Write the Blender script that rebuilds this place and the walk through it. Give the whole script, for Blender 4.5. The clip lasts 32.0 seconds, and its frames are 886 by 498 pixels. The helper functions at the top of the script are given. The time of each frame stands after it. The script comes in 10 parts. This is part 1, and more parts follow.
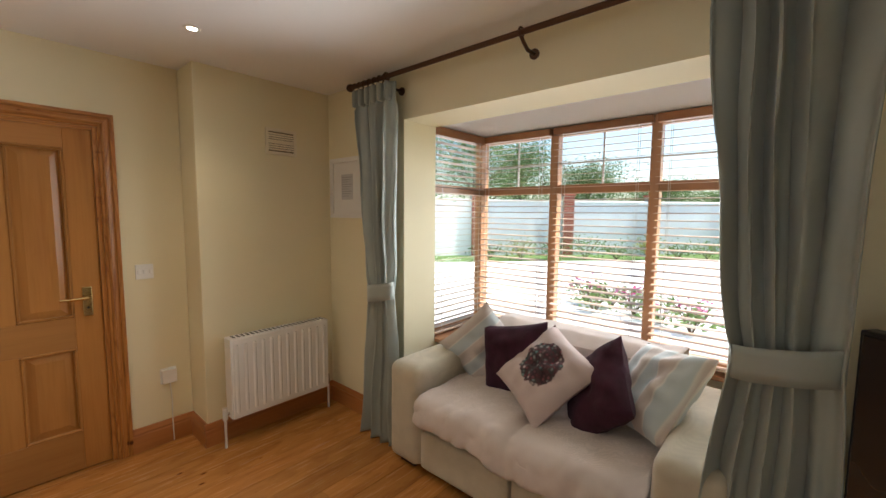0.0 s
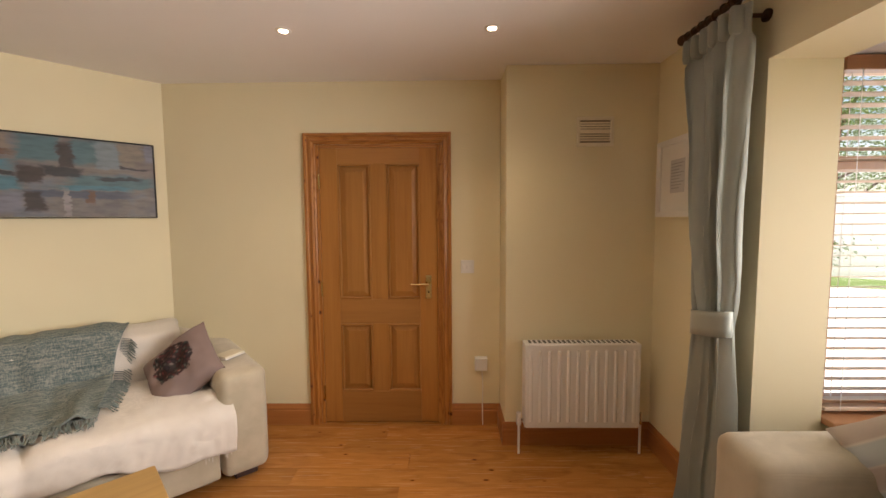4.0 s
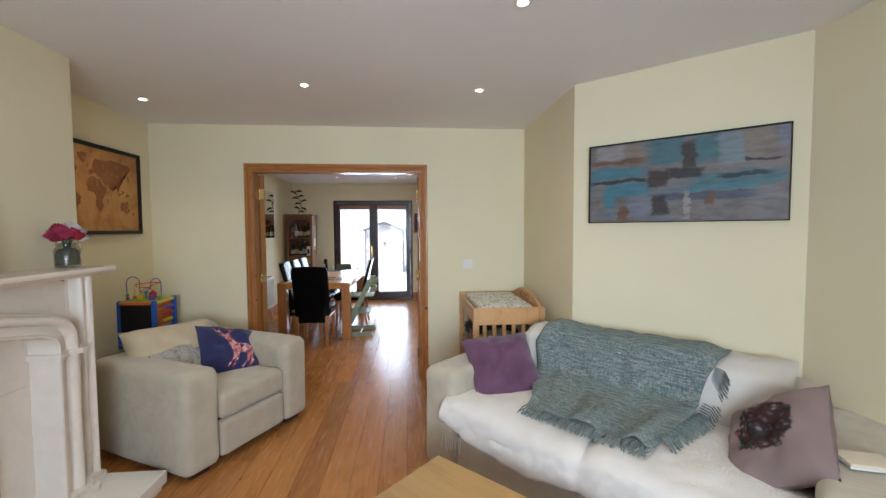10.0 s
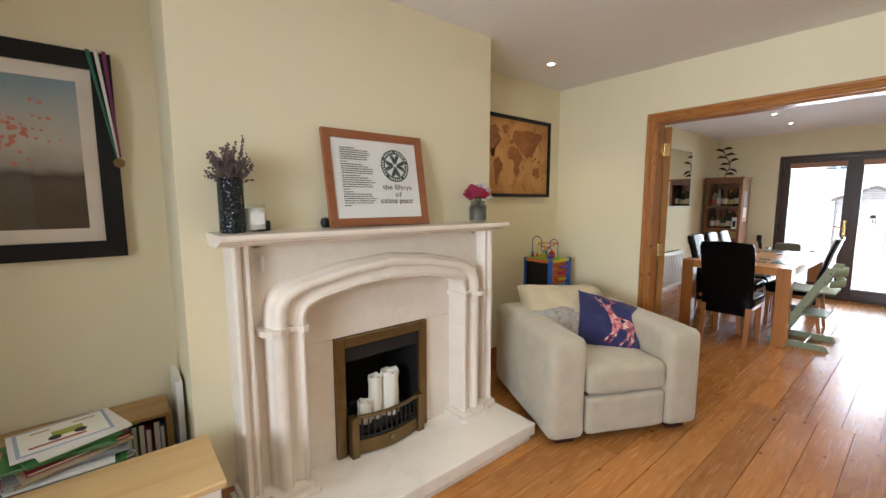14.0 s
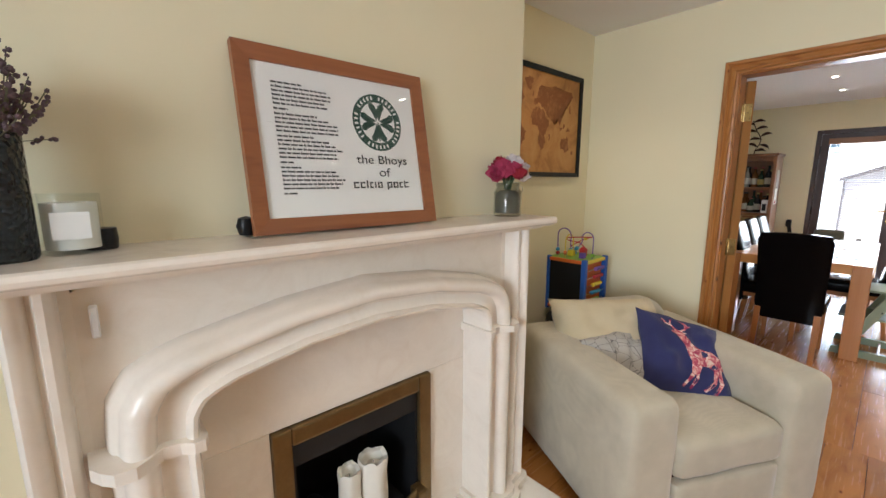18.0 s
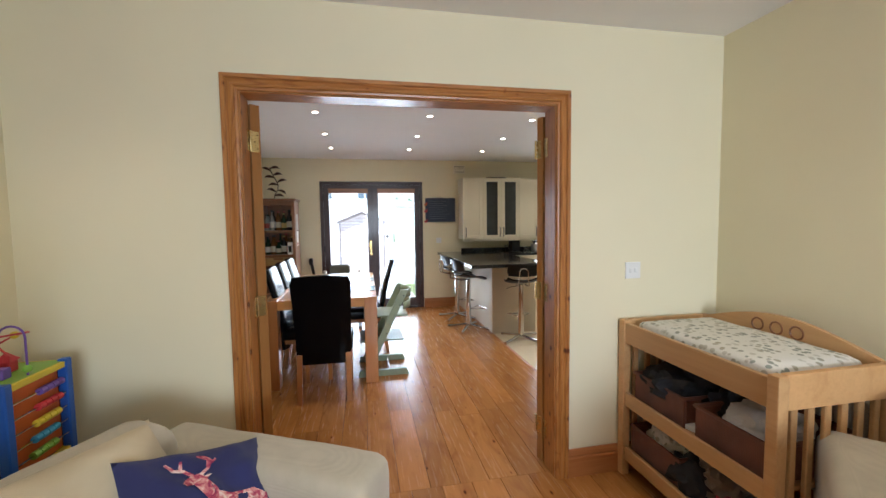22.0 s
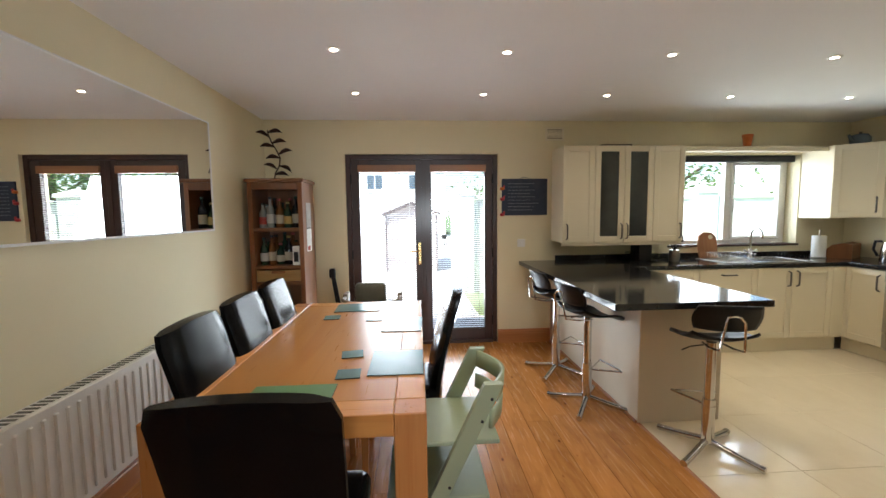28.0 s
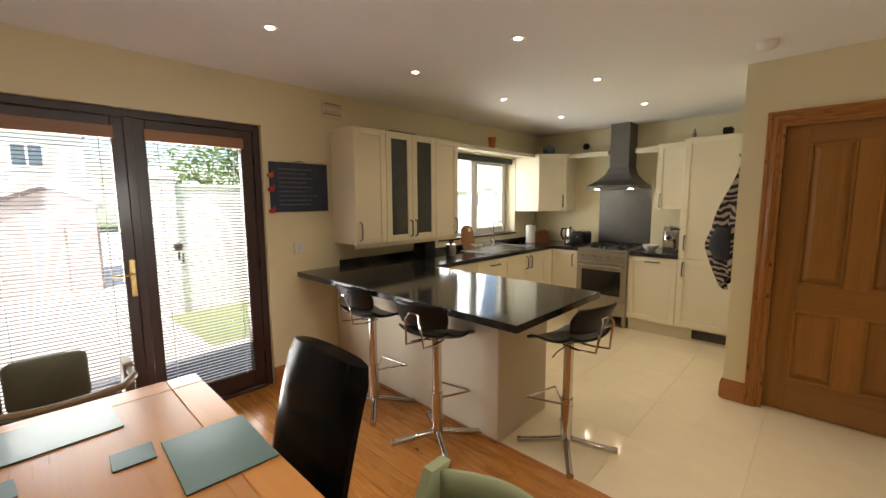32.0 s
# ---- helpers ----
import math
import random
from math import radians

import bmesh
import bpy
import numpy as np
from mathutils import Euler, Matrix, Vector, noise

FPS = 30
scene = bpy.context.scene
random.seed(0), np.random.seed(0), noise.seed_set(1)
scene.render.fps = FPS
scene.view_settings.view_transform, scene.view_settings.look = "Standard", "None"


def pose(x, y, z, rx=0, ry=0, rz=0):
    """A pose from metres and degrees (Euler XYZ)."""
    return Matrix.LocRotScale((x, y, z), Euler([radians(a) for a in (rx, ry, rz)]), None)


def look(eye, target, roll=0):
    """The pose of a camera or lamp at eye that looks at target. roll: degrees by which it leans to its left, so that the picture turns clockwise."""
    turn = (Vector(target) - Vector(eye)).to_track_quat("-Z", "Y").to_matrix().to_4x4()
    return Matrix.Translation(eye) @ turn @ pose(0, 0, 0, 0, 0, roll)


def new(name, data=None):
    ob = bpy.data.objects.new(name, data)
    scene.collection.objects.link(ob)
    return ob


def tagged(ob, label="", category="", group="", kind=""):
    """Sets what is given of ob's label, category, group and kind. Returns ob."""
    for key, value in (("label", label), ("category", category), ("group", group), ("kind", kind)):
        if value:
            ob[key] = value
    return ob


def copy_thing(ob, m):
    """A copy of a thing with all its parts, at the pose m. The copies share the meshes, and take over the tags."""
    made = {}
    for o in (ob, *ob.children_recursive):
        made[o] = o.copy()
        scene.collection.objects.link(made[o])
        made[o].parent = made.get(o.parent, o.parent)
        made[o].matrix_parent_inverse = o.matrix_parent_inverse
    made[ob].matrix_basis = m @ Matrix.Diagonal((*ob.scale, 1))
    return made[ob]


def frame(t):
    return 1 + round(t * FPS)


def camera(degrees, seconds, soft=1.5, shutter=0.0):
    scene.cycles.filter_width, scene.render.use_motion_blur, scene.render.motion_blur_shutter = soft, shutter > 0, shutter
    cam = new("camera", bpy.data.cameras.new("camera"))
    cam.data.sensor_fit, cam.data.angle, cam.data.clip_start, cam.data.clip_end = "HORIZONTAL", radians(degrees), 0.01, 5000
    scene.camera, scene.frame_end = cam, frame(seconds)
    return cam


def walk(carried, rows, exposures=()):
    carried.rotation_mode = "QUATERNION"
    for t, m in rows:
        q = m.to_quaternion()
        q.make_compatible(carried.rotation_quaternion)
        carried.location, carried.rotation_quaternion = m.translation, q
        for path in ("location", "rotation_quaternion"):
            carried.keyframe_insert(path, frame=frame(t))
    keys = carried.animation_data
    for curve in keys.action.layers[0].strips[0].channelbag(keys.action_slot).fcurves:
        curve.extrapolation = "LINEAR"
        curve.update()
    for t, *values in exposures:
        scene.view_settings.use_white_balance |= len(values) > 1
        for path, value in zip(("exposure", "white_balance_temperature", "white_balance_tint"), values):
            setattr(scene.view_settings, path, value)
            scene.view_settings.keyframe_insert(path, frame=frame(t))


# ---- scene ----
cam = camera(95.6, 32.0)
SKY, SUN, DOWN = 0.15, 5.0, 6.0
PATH = [
    (0, (0.307, 0.236, 1.513), (-1.006, 1.733, 1.334), 0.5),
    (0.5, (0.291, 0.279, 1.496), (-1.155, 1.651, 1.325), 0.2),
    (1, (0.287, 0.326, 1.511), (-1.288, 1.544, 1.328), 0.0),
    (1.5, (0.286, 0.372, 1.497), (-1.403, 1.429, 1.321), -0.1),
    (2, (0.258, 0.398, 1.488), (-1.518, 1.302, 1.313), -0.2),
    (2.5, (0.187, 0.484, 1.473), (-1.663, 1.225, 1.308), -0.4),
    (3, (0.112, 0.562, 1.463), (-1.805, 1.109, 1.3), -0.4),
    (3.5, (0.089, 0.637, 1.46), (-1.883, 0.936, 1.306), -0.4),
    (4, (0.078, 0.74, 1.467), (-1.916, 0.712, 1.318), -0.4),
    (4.5, (0.116, 0.776, 1.483), (-1.847, 0.424, 1.341), -0.4),
    (6.5, (0.277, 0.772, 1.462), (-1.355, -0.38, 1.385), -0.4),
    (7, (0.24, 0.773, 1.445), (-1.282, -0.523, 1.378), -0.4),
    (7.5, (0.116, 0.742, 1.422), (-1.279, -0.69, 1.357), -0.2),
    (8, (-0.072, 0.711, 1.425), (-1.291, -0.873, 1.361), -0.2),
    (8.5, (-0.249, 0.721, 1.444), (-1.241, -1.013, 1.365), -0.5),
    (9, (-0.433, 0.739, 1.45), (-1.178, -1.116, 1.372), -0.5),
    (9.5, (-0.604, 0.711, 1.441), (-1.057, -1.235, 1.358), -0.1),
    (10, (-0.757, 0.608, 1.449), (-0.922, -1.383, 1.353), -0.3),
    (10.5, (-0.856, 0.532, 1.453), (-0.716, -1.46, 1.349), -0.2),
    (11, (-0.954, 0.443, 1.46), (-0.503, -1.503, 1.352), -0.0),
    (11.5, (-1.047, 0.378, 1.462), (-0.253, -1.455, 1.367), -0.0),
    (12, (-1.084, 0.326, 1.457), (-0.007, -1.357, 1.362), -0.2),
    (12.5, (-1.074, 0.283, 1.448), (0.183, -1.27, 1.352), -0.3),
    (13, (-0.995, 0.224, 1.415), (0.376, -1.228, 1.311), -0.3),
    (13.5, (-0.861, 0.154, 1.402), (0.596, -1.207, 1.251), -0.1),
    (14, (-0.746, 0.098, 1.383), (0.788, -1.164, 1.152), -0.1),
    (14.5, (-0.636, 0.013, 1.359), (0.957, -1.153, 1.037), -0.1),
    (15, (-0.541, -0.113, 1.349), (1.113, -1.156, 0.927), -0.2),
    (15.5, (-0.459, -0.207, 1.335), (1.224, -1.153, 0.815), -0.1),
    (17.5, (-0.111, -0.301, 1.389), (1.494, -1.396, 0.916), 0.1),
    (18, (-0.006, -0.374, 1.4), (1.464, -1.689, 1.065), 0.0),
    (18.5, (0.062, -0.418, 1.397), (1.281, -1.989, 1.183), -0.4),
    (19, (0.129, -0.484, 1.418), (0.994, -2.279, 1.251), -0.7),
    (19.5, (0.222, -0.561, 1.414), (0.681, -2.502, 1.269), -0.7),
    (20, (0.275, -0.617, 1.409), (0.359, -2.611, 1.282), -0.8),
    (20.5, (0.279, -0.695, 1.397), (0.1, -2.682, 1.269), -0.8),
    (21, (0.22, -0.856, 1.397), (-0.092, -2.827, 1.265), -0.8),
    (21.5, (0.162, -1.03, 1.41), (-0.208, -2.991, 1.278), -0.7),
    (22, (0.128, -1.242, 1.396), (-0.255, -3.2, 1.263), -0.8),
    (22.5, (0.097, -1.462, 1.398), (-0.286, -3.42, 1.267), -0.7),
    (23, (0.057, -1.657, 1.387), (-0.321, -3.617, 1.254), -0.5),
    (23.5, (-0.022, -1.907, 1.395), (-0.36, -3.873, 1.256), -0.6),
    (24, (-0.057, -2.08, 1.416), (-0.313, -4.058, 1.274), -0.4),
    (24.5, (-0.068, -2.296, 1.425), (-0.241, -4.283, 1.279), -0.6),
    (25, (-0.08, -2.484, 1.436), (-0.204, -4.476, 1.295), -0.6),
    (25.5, (-0.088, -2.652, 1.433), (-0.187, -4.644, 1.292), -0.7),
    (26, (-0.101, -2.864, 1.442), (-0.191, -4.856, 1.296), -0.7),
    (26.5, (-0.094, -3.037, 1.445), (-0.172, -5.029, 1.293), -0.6),
    (28.5, (0.11, -3.619, 1.411), (-0.093, -5.6, 1.231), -0.7),
    (29, (0.145, -3.805, 1.409), (-0.222, -5.762, 1.218), -0.7),
    (29.5, (0.195, -3.925, 1.415), (-0.356, -5.836, 1.209), -0.5),
    (30, (0.281, -4.058, 1.439), (-0.469, -5.899, 1.219), -0.6),
    (30.5, (0.373, -4.176, 1.463), (-0.611, -5.902, 1.234), -0.4),
    (31, (0.402, -4.29, 1.465), (-0.761, -5.901, 1.235), -0.5),
    (31.5, (0.435, -4.464, 1.47), (-0.87, -5.963, 1.239), -0.4),
    (32, (0.491, -4.602, 1.483), (-0.947, -5.972, 1.244), -0.3),
]
EXPOSURES = [(0.0, 0.92, 6500, 9), (2.0, 0.5, 7300, 15), (3.0, 0.65, 7400, 16), (4.0, 0.9, 7700, 19), (6.5, 1.0, 5500, 7), (8.0, 1.0, 5450, 7), (10.0, 1.03, 5550, 7), (13.0, 1.27, 5850, 8), (15.0, 1.43, 6000, 8), (19.0, 1.36, 5800, 8), (21.0, 1.37, 5650, 7), (23.0, 1.33, 5500, 8), (24.0, 1.47, 5150, 5), (26.0, 1.38, 5650, 6), (29.0, 1.22, 6300, 8), (32.0, 1.08, 7200, 11)]
walk(cam, [(t, look(eye, target, roll)) for t, eye, target, roll in PATH], EXPOSURES)

# ---- world, sun, large lights ----
world = bpy.data.worlds.new("sky")
scene.world = world
world.use_nodes = True
wn = world.node_tree.nodes
wl = world.node_tree.links
sky = wn.new("ShaderNodeTexSky")
sky.sky_type, sky.sun_disc = "NISHITA", False
sky.sun_elevation, sky.sun_rotation = radians(52), radians(50)
wn["Background"].inputs["Strength"].default_value = SKY
wl.new(sky.outputs[0], wn["Background"].inputs["Color"])
sun = new("sun", bpy.data.lights.new("sun", "SUN"))
sun.data.energy, sun.data.angle, sun.data.color = SUN, radians(0.6), (1.0, 0.95, 0.87)
sun.matrix_world = look((0, 0, 0), (-0.766 * math.cos(radians(52)), -0.643 * math.cos(radians(52)), -math.sin(radians(52))))


def window_light(name, eye, target, w, h, watts, cone=165):
    lamp = new(name, bpy.data.lights.new(name, "AREA"))
    lamp.data.shape, lamp.data.size, lamp.data.size_y, lamp.data.energy = "RECTANGLE", w, h, watts
    lamp.data.color, lamp.data.spread = (0.93, 0.97, 1.0), radians(cone)
    lamp.matrix_world = look(eye, target)
    return lamp


window_light("bay_glass_daylight", (-0.69, 2.84, 1.38), (-0.74, 0.0, 0.75), 1.72, 1.1, 8.5, 125)
window_light("bay_daylight", (-0.74, 2.0, 1.5), (-0.78, 0.0, 1.3), 1.56, 1.08, 13.5, 108)
window_light("garden_daylight", (0.0, -8.1, 1.05), (0.1, -5.0, 2.5), 1.4, 1.9, 40)
window_light("kitchen_daylight", (-3.45, -8.1, 1.55), (-3.45, -6.0, 1.9), 1.15, 0.9, 11)

# ---- materials ----
def nodes_of(name):
    m = bpy.data.materials.new(name)
    m.use_nodes = True
    return m, m.node_tree.nodes, m.node_tree.links, m.node_tree.nodes["Principled BSDF"]


def coords(nt, ln, scale=(1, 1, 1), rand=0.0):
    """Object coordinates, stretched, and shifted from object to object."""
    tc = nt.new("ShaderNodeTexCoord")
    mp = nt.new("ShaderNodeMapping")
    mp.inputs["Scale"].default_value = scale
    ln.new(tc.outputs["Object"], mp.inputs["Vector"])
    if rand:
        oi = nt.new("ShaderNodeObjectInfo")
        mu = nt.new("ShaderNodeMath")
        mu.operation = "MULTIPLY"
        mu.inputs[1].default_value = rand
        ln.new(oi.outputs["Random"], mu.inputs[0])
        ln.new(mu.outputs[0], mp.inputs["Location"])
    return mp.outputs[0]


def noise_tex(nt, ln, vec, scale, detail=4.0, rough=0.55, dist=0.0):
    n = nt.new("ShaderNodeTexNoise")
    n.inputs["Scale"].default_value, n.inputs["Detail"].default_value = scale, detail
    n.inputs["Roughness"].default_value, n.inputs["Distortion"].default_value = rough, dist
    ln.new(vec, n.inputs["Vector"])
    return n.outputs["Fac"]


def ramp(nt, ln, fac, stops):
    r = nt.new("ShaderNodeValToRGB")
    el = r.color_ramp.elements
    el[0].position, el[0].color = stops[0][0], (*stops[0][1], 1)
    el[1].position, el[1].color = stops[-1][0], (*stops[-1][1], 1)
    for p, c in stops[1:-1]:
        e = el.new(p)
        e.color = (*c, 1)
    ln.new(fac, r.inputs["Fac"])
    return r.outputs["Color"]


def blend(nt, ln, fac, a, b, how="MIX"):
    m = nt.new("ShaderNodeMix")
    m.data_type, m.blend_type = "RGBA", how
    for val, i in ((fac, 0), (a, 6), (b, 7)):
        if isinstance(val, (int, float)):
            m.inputs[i].default_value = val
        elif isinstance(val, tuple):
            m.inputs[i].default_value = (*val, 1)
        else:
            ln.new(val, m.inputs[i])
    return m.outputs[2]


def bump(nt, ln, bs, height, strength, depth=0.002):
    b = nt.new("ShaderNodeBump")
    b.inputs["Strength"].default_value, b.inputs["Distance"].default_value = strength, depth
    ln.new(height, b.inputs["Height"])
    ln.new(b.outputs[0], bs.inputs["Normal"])


def spread(nt, ln, bs, fac, lo, hi):
    r = nt.new("ShaderNodeMapRange")
    r.inputs["To Min"].default_value, r.inputs["To Max"].default_value = lo, hi
    ln.new(fac, r.inputs["Value"])
    ln.new(r.outputs[0], bs.inputs["Roughness"])


def shade(c, k):
    return tuple(min(1.0, v * k) for v in c)


def plain(name, c, rough=0.5, metal=0.0, var=0.1, big=3.0, fine=90.0, relief=0.15, rand=0.0, sheen=0.0):
    """Paint, plastic, metal, cloth: colour that drifts at two scales, a fine relief and uneven gloss."""
    m, nt, ln, bs = nodes_of(name)
    v = coords(nt, ln, rand=rand)
    a, b = noise_tex(nt, ln, v, big, 3), noise_tex(nt, ln, v, fine, 2)
    col = ramp(nt, ln, a, [(0.3, shade(c, 1 - var)), (0.7, shade(c, 1 + var))])
    col = blend(nt, ln, b, col, shade(c, 1 - var * 0.8), "MIX") if var > 0.12 else col
    ln.new(col, bs.inputs["Base Color"])
    spread(nt, ln, bs, a, max(0.02, rough - 0.06), min(1, rough + 0.06))
    bs.inputs["Metallic"].default_value = metal
    if sheen:
        bs.inputs["Sheen Weight"].default_value = sheen
    if relief:
        bump(nt, ln, bs, b, relief)
    return m


def timber(name, light, dark, axis=1, rough=0.4, grain=1.0, knots=0.0, rand=20.0, coat=0.0, fine=0.22, relief=0.12, tones=0.75, rare=0.10, ksize=1.0, kwide=2.2, figure=0.0, rings=60.0, along=0.9):
    """Wood with its grain along one axis, pores, and knots where they show."""
    m, nt, ln, bs = nodes_of(name)
    sc = [14.0 * grain] * 3
    sc[axis] = along * grain
    v = coords(nt, ln, tuple(sc), rand)
    a = noise_tex(nt, ln, v, 1.0, 5, 0.6, 1.2)
    sp = [90.0] * 3
    sp[axis] = 4.0
    b = noise_tex(nt, ln, coords(nt, ln, tuple(sp), rand), 1.0, 2)
    col = ramp(nt, ln, a, [(0.28, dark), (0.5, shade(light, 0.93)), (0.72, light)])
    col = blend(nt, ln, fine, col, ramp(nt, ln, b, [(0.35, dark), (0.6, light)]))
    if figure:
        sf = [9.0 * grain] * 3
        sf[axis] = 0.9 * along * grain
        mu, si = nt.new("ShaderNodeMath"), nt.new("ShaderNodeMath")
        mu.operation, mu.inputs[1].default_value, si.operation = "MULTIPLY", rings, "SINE"
        ln.new(noise_tex(nt, ln, coords(nt, ln, tuple(sf), rand), 1.0, 1.5, 0.4, 0.3), mu.inputs[0])
        ln.new(mu.outputs[0], si.inputs[0])
        lines = ramp(nt, ln, si.outputs[0], [(0.0, (1, 1, 1)), (0.45, (0.97, 0.94, 0.9)), (0.9, (0.66, 0.55, 0.45))])
        col = blend(nt, ln, figure, col, lines, "MULTIPLY")
    oi = nt.new("ShaderNodeObjectInfo")
    tone = ramp(nt, ln, oi.outputs["Random"], [(0.0, (0.74, 0.71, 0.68)), (0.5, (1.0, 1.0, 1.0)), (1.0, (1.18, 1.12, 1.06))])
    if rand:
        col = blend(nt, ln, tones, col, tone, "MULTIPLY")
    if knots:
        vo = nt.new("ShaderNodeTexVoronoi")
        vo.voronoi_dimensions = "2D"
        vo.inputs["Scale"].default_value = 1.0
        sk, su, cb = nt.new("ShaderNodeSeparateXYZ"), nt.new("ShaderNodeMath"), nt.new("ShaderNodeCombineXYZ")
        ks = [knots * kwide] * 3
        ks[axis] = knots
        ln.new(coords(nt, ln, tuple(ks), rand), sk.inputs[0])
        ln.new(sk.outputs[(axis + 1) % 3], su.inputs[0])
        ln.new(sk.outputs[(axis + 2) % 3], su.inputs[1])
        ln.new(su.outputs[0], cb.inputs[0])
        ln.new(sk.outputs[axis], cb.inputs[1])
        ln.new(cb.outputs[0], vo.inputs["Vector"])
        sr, pl = nt.new("ShaderNodeSeparateXYZ"), nt.new("ShaderNodeMath")
        pl.operation, pl.inputs[1].default_value = "MULTIPLY_ADD", rare
        ln.new(vo.outputs["Color"], sr.inputs[0])
        ln.new(sr.outputs[0], pl.inputs[0])
        ln.new(vo.outputs["Distance"], pl.inputs[2])
        spot = ramp(nt, ln, pl.outputs[0], [(0.04 * ksize, (0.16, 0.07, 0.045)), (0.08 * ksize, (0.36, 0.22, 0.16)), (0.12 * ksize, (0.82, 0.74, 0.66)), (0.17 * ksize, (1, 1, 1))])
        col = blend(nt, ln, 1.0, col, spot, "MULTIPLY")
    ln.new(col, bs.inputs["Base Color"])
    spread(nt, ln, bs, b, rough - 0.07, rough + 0.08)
    bs.inputs["Coat Weight"].default_value, bs.inputs["Coat Roughness"].default_value = coat, 0.12
    bump(nt, ln, bs, b, relief, 0.001)
    return m


def weave(name, c, c2, scale=260.0, rough=0.85, relief=0.4, big=4.0, var=0.25, sheen=0.2):
    """Woven cloth: threads across and along, and a slow drift of colour."""
    m, nt, ln, bs = nodes_of(name)
    v = coords(nt, ln)
    w1, w2 = nt.new("ShaderNodeTexWave"), nt.new("ShaderNodeTexWave")
    w1.bands_direction, w2.bands_direction = "X", "Z"
    for w in (w1, w2):
        w.inputs["Scale"].default_value, w.inputs["Distortion"].default_value = scale / 2.0, 0.4
        ln.new(v, w.inputs["Vector"])
    mx = blend(nt, ln, 0.5, w1.outputs["Color"], w2.outputs["Color"])
    a = noise_tex(nt, ln, v, big, 4)
    col = ramp(nt, ln, a, [(0.35, c), (0.65, c2)])
    col = blend(nt, ln, var, col, mx, "MULTIPLY")
    ln.new(col, bs.inputs["Base Color"])
    bs.inputs["Roughness"].default_value, bs.inputs["Sheen Weight"].default_value = rough, sheen
    bump(nt, ln, bs, mx, relief, 0.0015)
    return m


def stone(name, c, vein, scale=3.0, rough=0.3, relief=0.05, speck=0.0, speck_c=(0.5, 0.5, 0.5)):
    m, nt, ln, bs = nodes_of(name)
    v = coords(nt, ln)
    a, b = noise_tex(nt, ln, v, scale, 8, 0.65, 1.5), noise_tex(nt, ln, v, scale * 14, 3)
    col = ramp(nt, ln, a, [(0.32, vein), (0.5, c), (0.75, shade(c, 1.06))])
    col = blend(nt, ln, 0.25, col, ramp(nt, ln, b, [(0.3, vein), (0.7, c)]))
    if speck:
        vo = nt.new("ShaderNodeTexVoronoi")
        vo.inputs["Scale"].default_value = speck
        ln.new(v, vo.inputs["Vector"])
        col = blend(nt, ln, ramp(nt, ln, vo.outputs["Distance"], [(0.12, (1, 1, 1)), (0.22, (0, 0, 0))]), col, speck_c)
    ln.new(col, bs.inputs["Base Color"])
    spread(nt, ln, bs, a, max(0.02, rough - 0.05), rough + 0.06)
    bump(nt, ln, bs, b, relief)
    return m


def glassy(name, c=(1, 1, 1), rough=0.0, alpha=0.08):
    """A thin pane: mostly clear, with a mirror's gloss at a slant."""
    m, nt, ln, bs = nodes_of(name)
    gl, tr, mx, fr = nt.new("ShaderNodeBsdfGlossy"), nt.new("ShaderNodeBsdfTransparent"), nt.new("ShaderNodeMixShader"), nt.new("ShaderNodeLayerWeight")
    pw, ma = nt.new("ShaderNodeMath"), nt.new("ShaderNodeMath")
    gl.inputs["Roughness"].default_value = rough
    tr.inputs["Color"].default_value = (*c, 1)
    fr.inputs["Blend"].default_value = 0.5
    pw.operation, ma.operation = "POWER", "MULTIPLY_ADD"
    pw.inputs[1].default_value, ma.inputs[1].default_value, ma.inputs[2].default_value = 5.0, 0.6, 0.03
    ln.new(fr.outputs["Facing"], pw.inputs[0])
    ln.new(pw.outputs[0], ma.inputs[0])
    ln.new(ma.outputs[0], mx.inputs[0])
    ln.new(tr.outputs[0], mx.inputs[1])
    ln.new(gl.outputs[0], mx.inputs[2])
    ln.new(mx.outputs[0], nt["Material Output"].inputs["Surface"])
    return m


def lit(name, c, strength):
    m, nt, ln, bs = nodes_of(name)
    bs.inputs["Base Color"].default_value = (*c, 1)
    bs.inputs["Emission Color"].default_value, bs.inputs["Emission Strength"].default_value = (*c, 1), strength
    return m


M_WALL = plain("wall_paint_cream", (0.80, 0.727, 0.508), 0.75, var=0.03, big=1.2, fine=260, relief=0.12)
M_CEIL = plain("ceiling_paint", (0.86, 0.85, 0.85), 0.85, var=0.02, big=1.0, fine=300, relief=0.08)
M_BAY = plain("bay_soffit_paint", (0.82, 0.82, 0.84), 0.8, var=0.02, big=1.0, fine=300, relief=0.05)
M_FLOOR = timber("oak_floor", (0.49, 0.222, 0.065), (0.31, 0.124, 0.033), 1, 0.25, 0.9, knots=5.0, rare=0.5, coat=0.05, fine=0.16, relief=0.03, tones=0.75, figure=0.22, rings=20.0, along=3.0, ksize=0.8)
M_PINE = timber("pine_architrave", (0.475, 0.203, 0.050), (0.32, 0.114, 0.025), 2, 0.36, 1.2, knots=6.5, rand=0.0, coat=0.1, fine=0.3, ksize=0.9, rare=0.11, kwide=1.2, figure=0.7, rings=95.0)
M_PINE_H = timber("pine_trim", (0.475, 0.203, 0.050), (0.32, 0.114, 0.025), 0, 0.36, 1.2, knots=6.5, rand=0.0, coat=0.1, fine=0.3, ksize=0.9, rare=0.11, kwide=1.2, figure=0.7, rings=95.0)
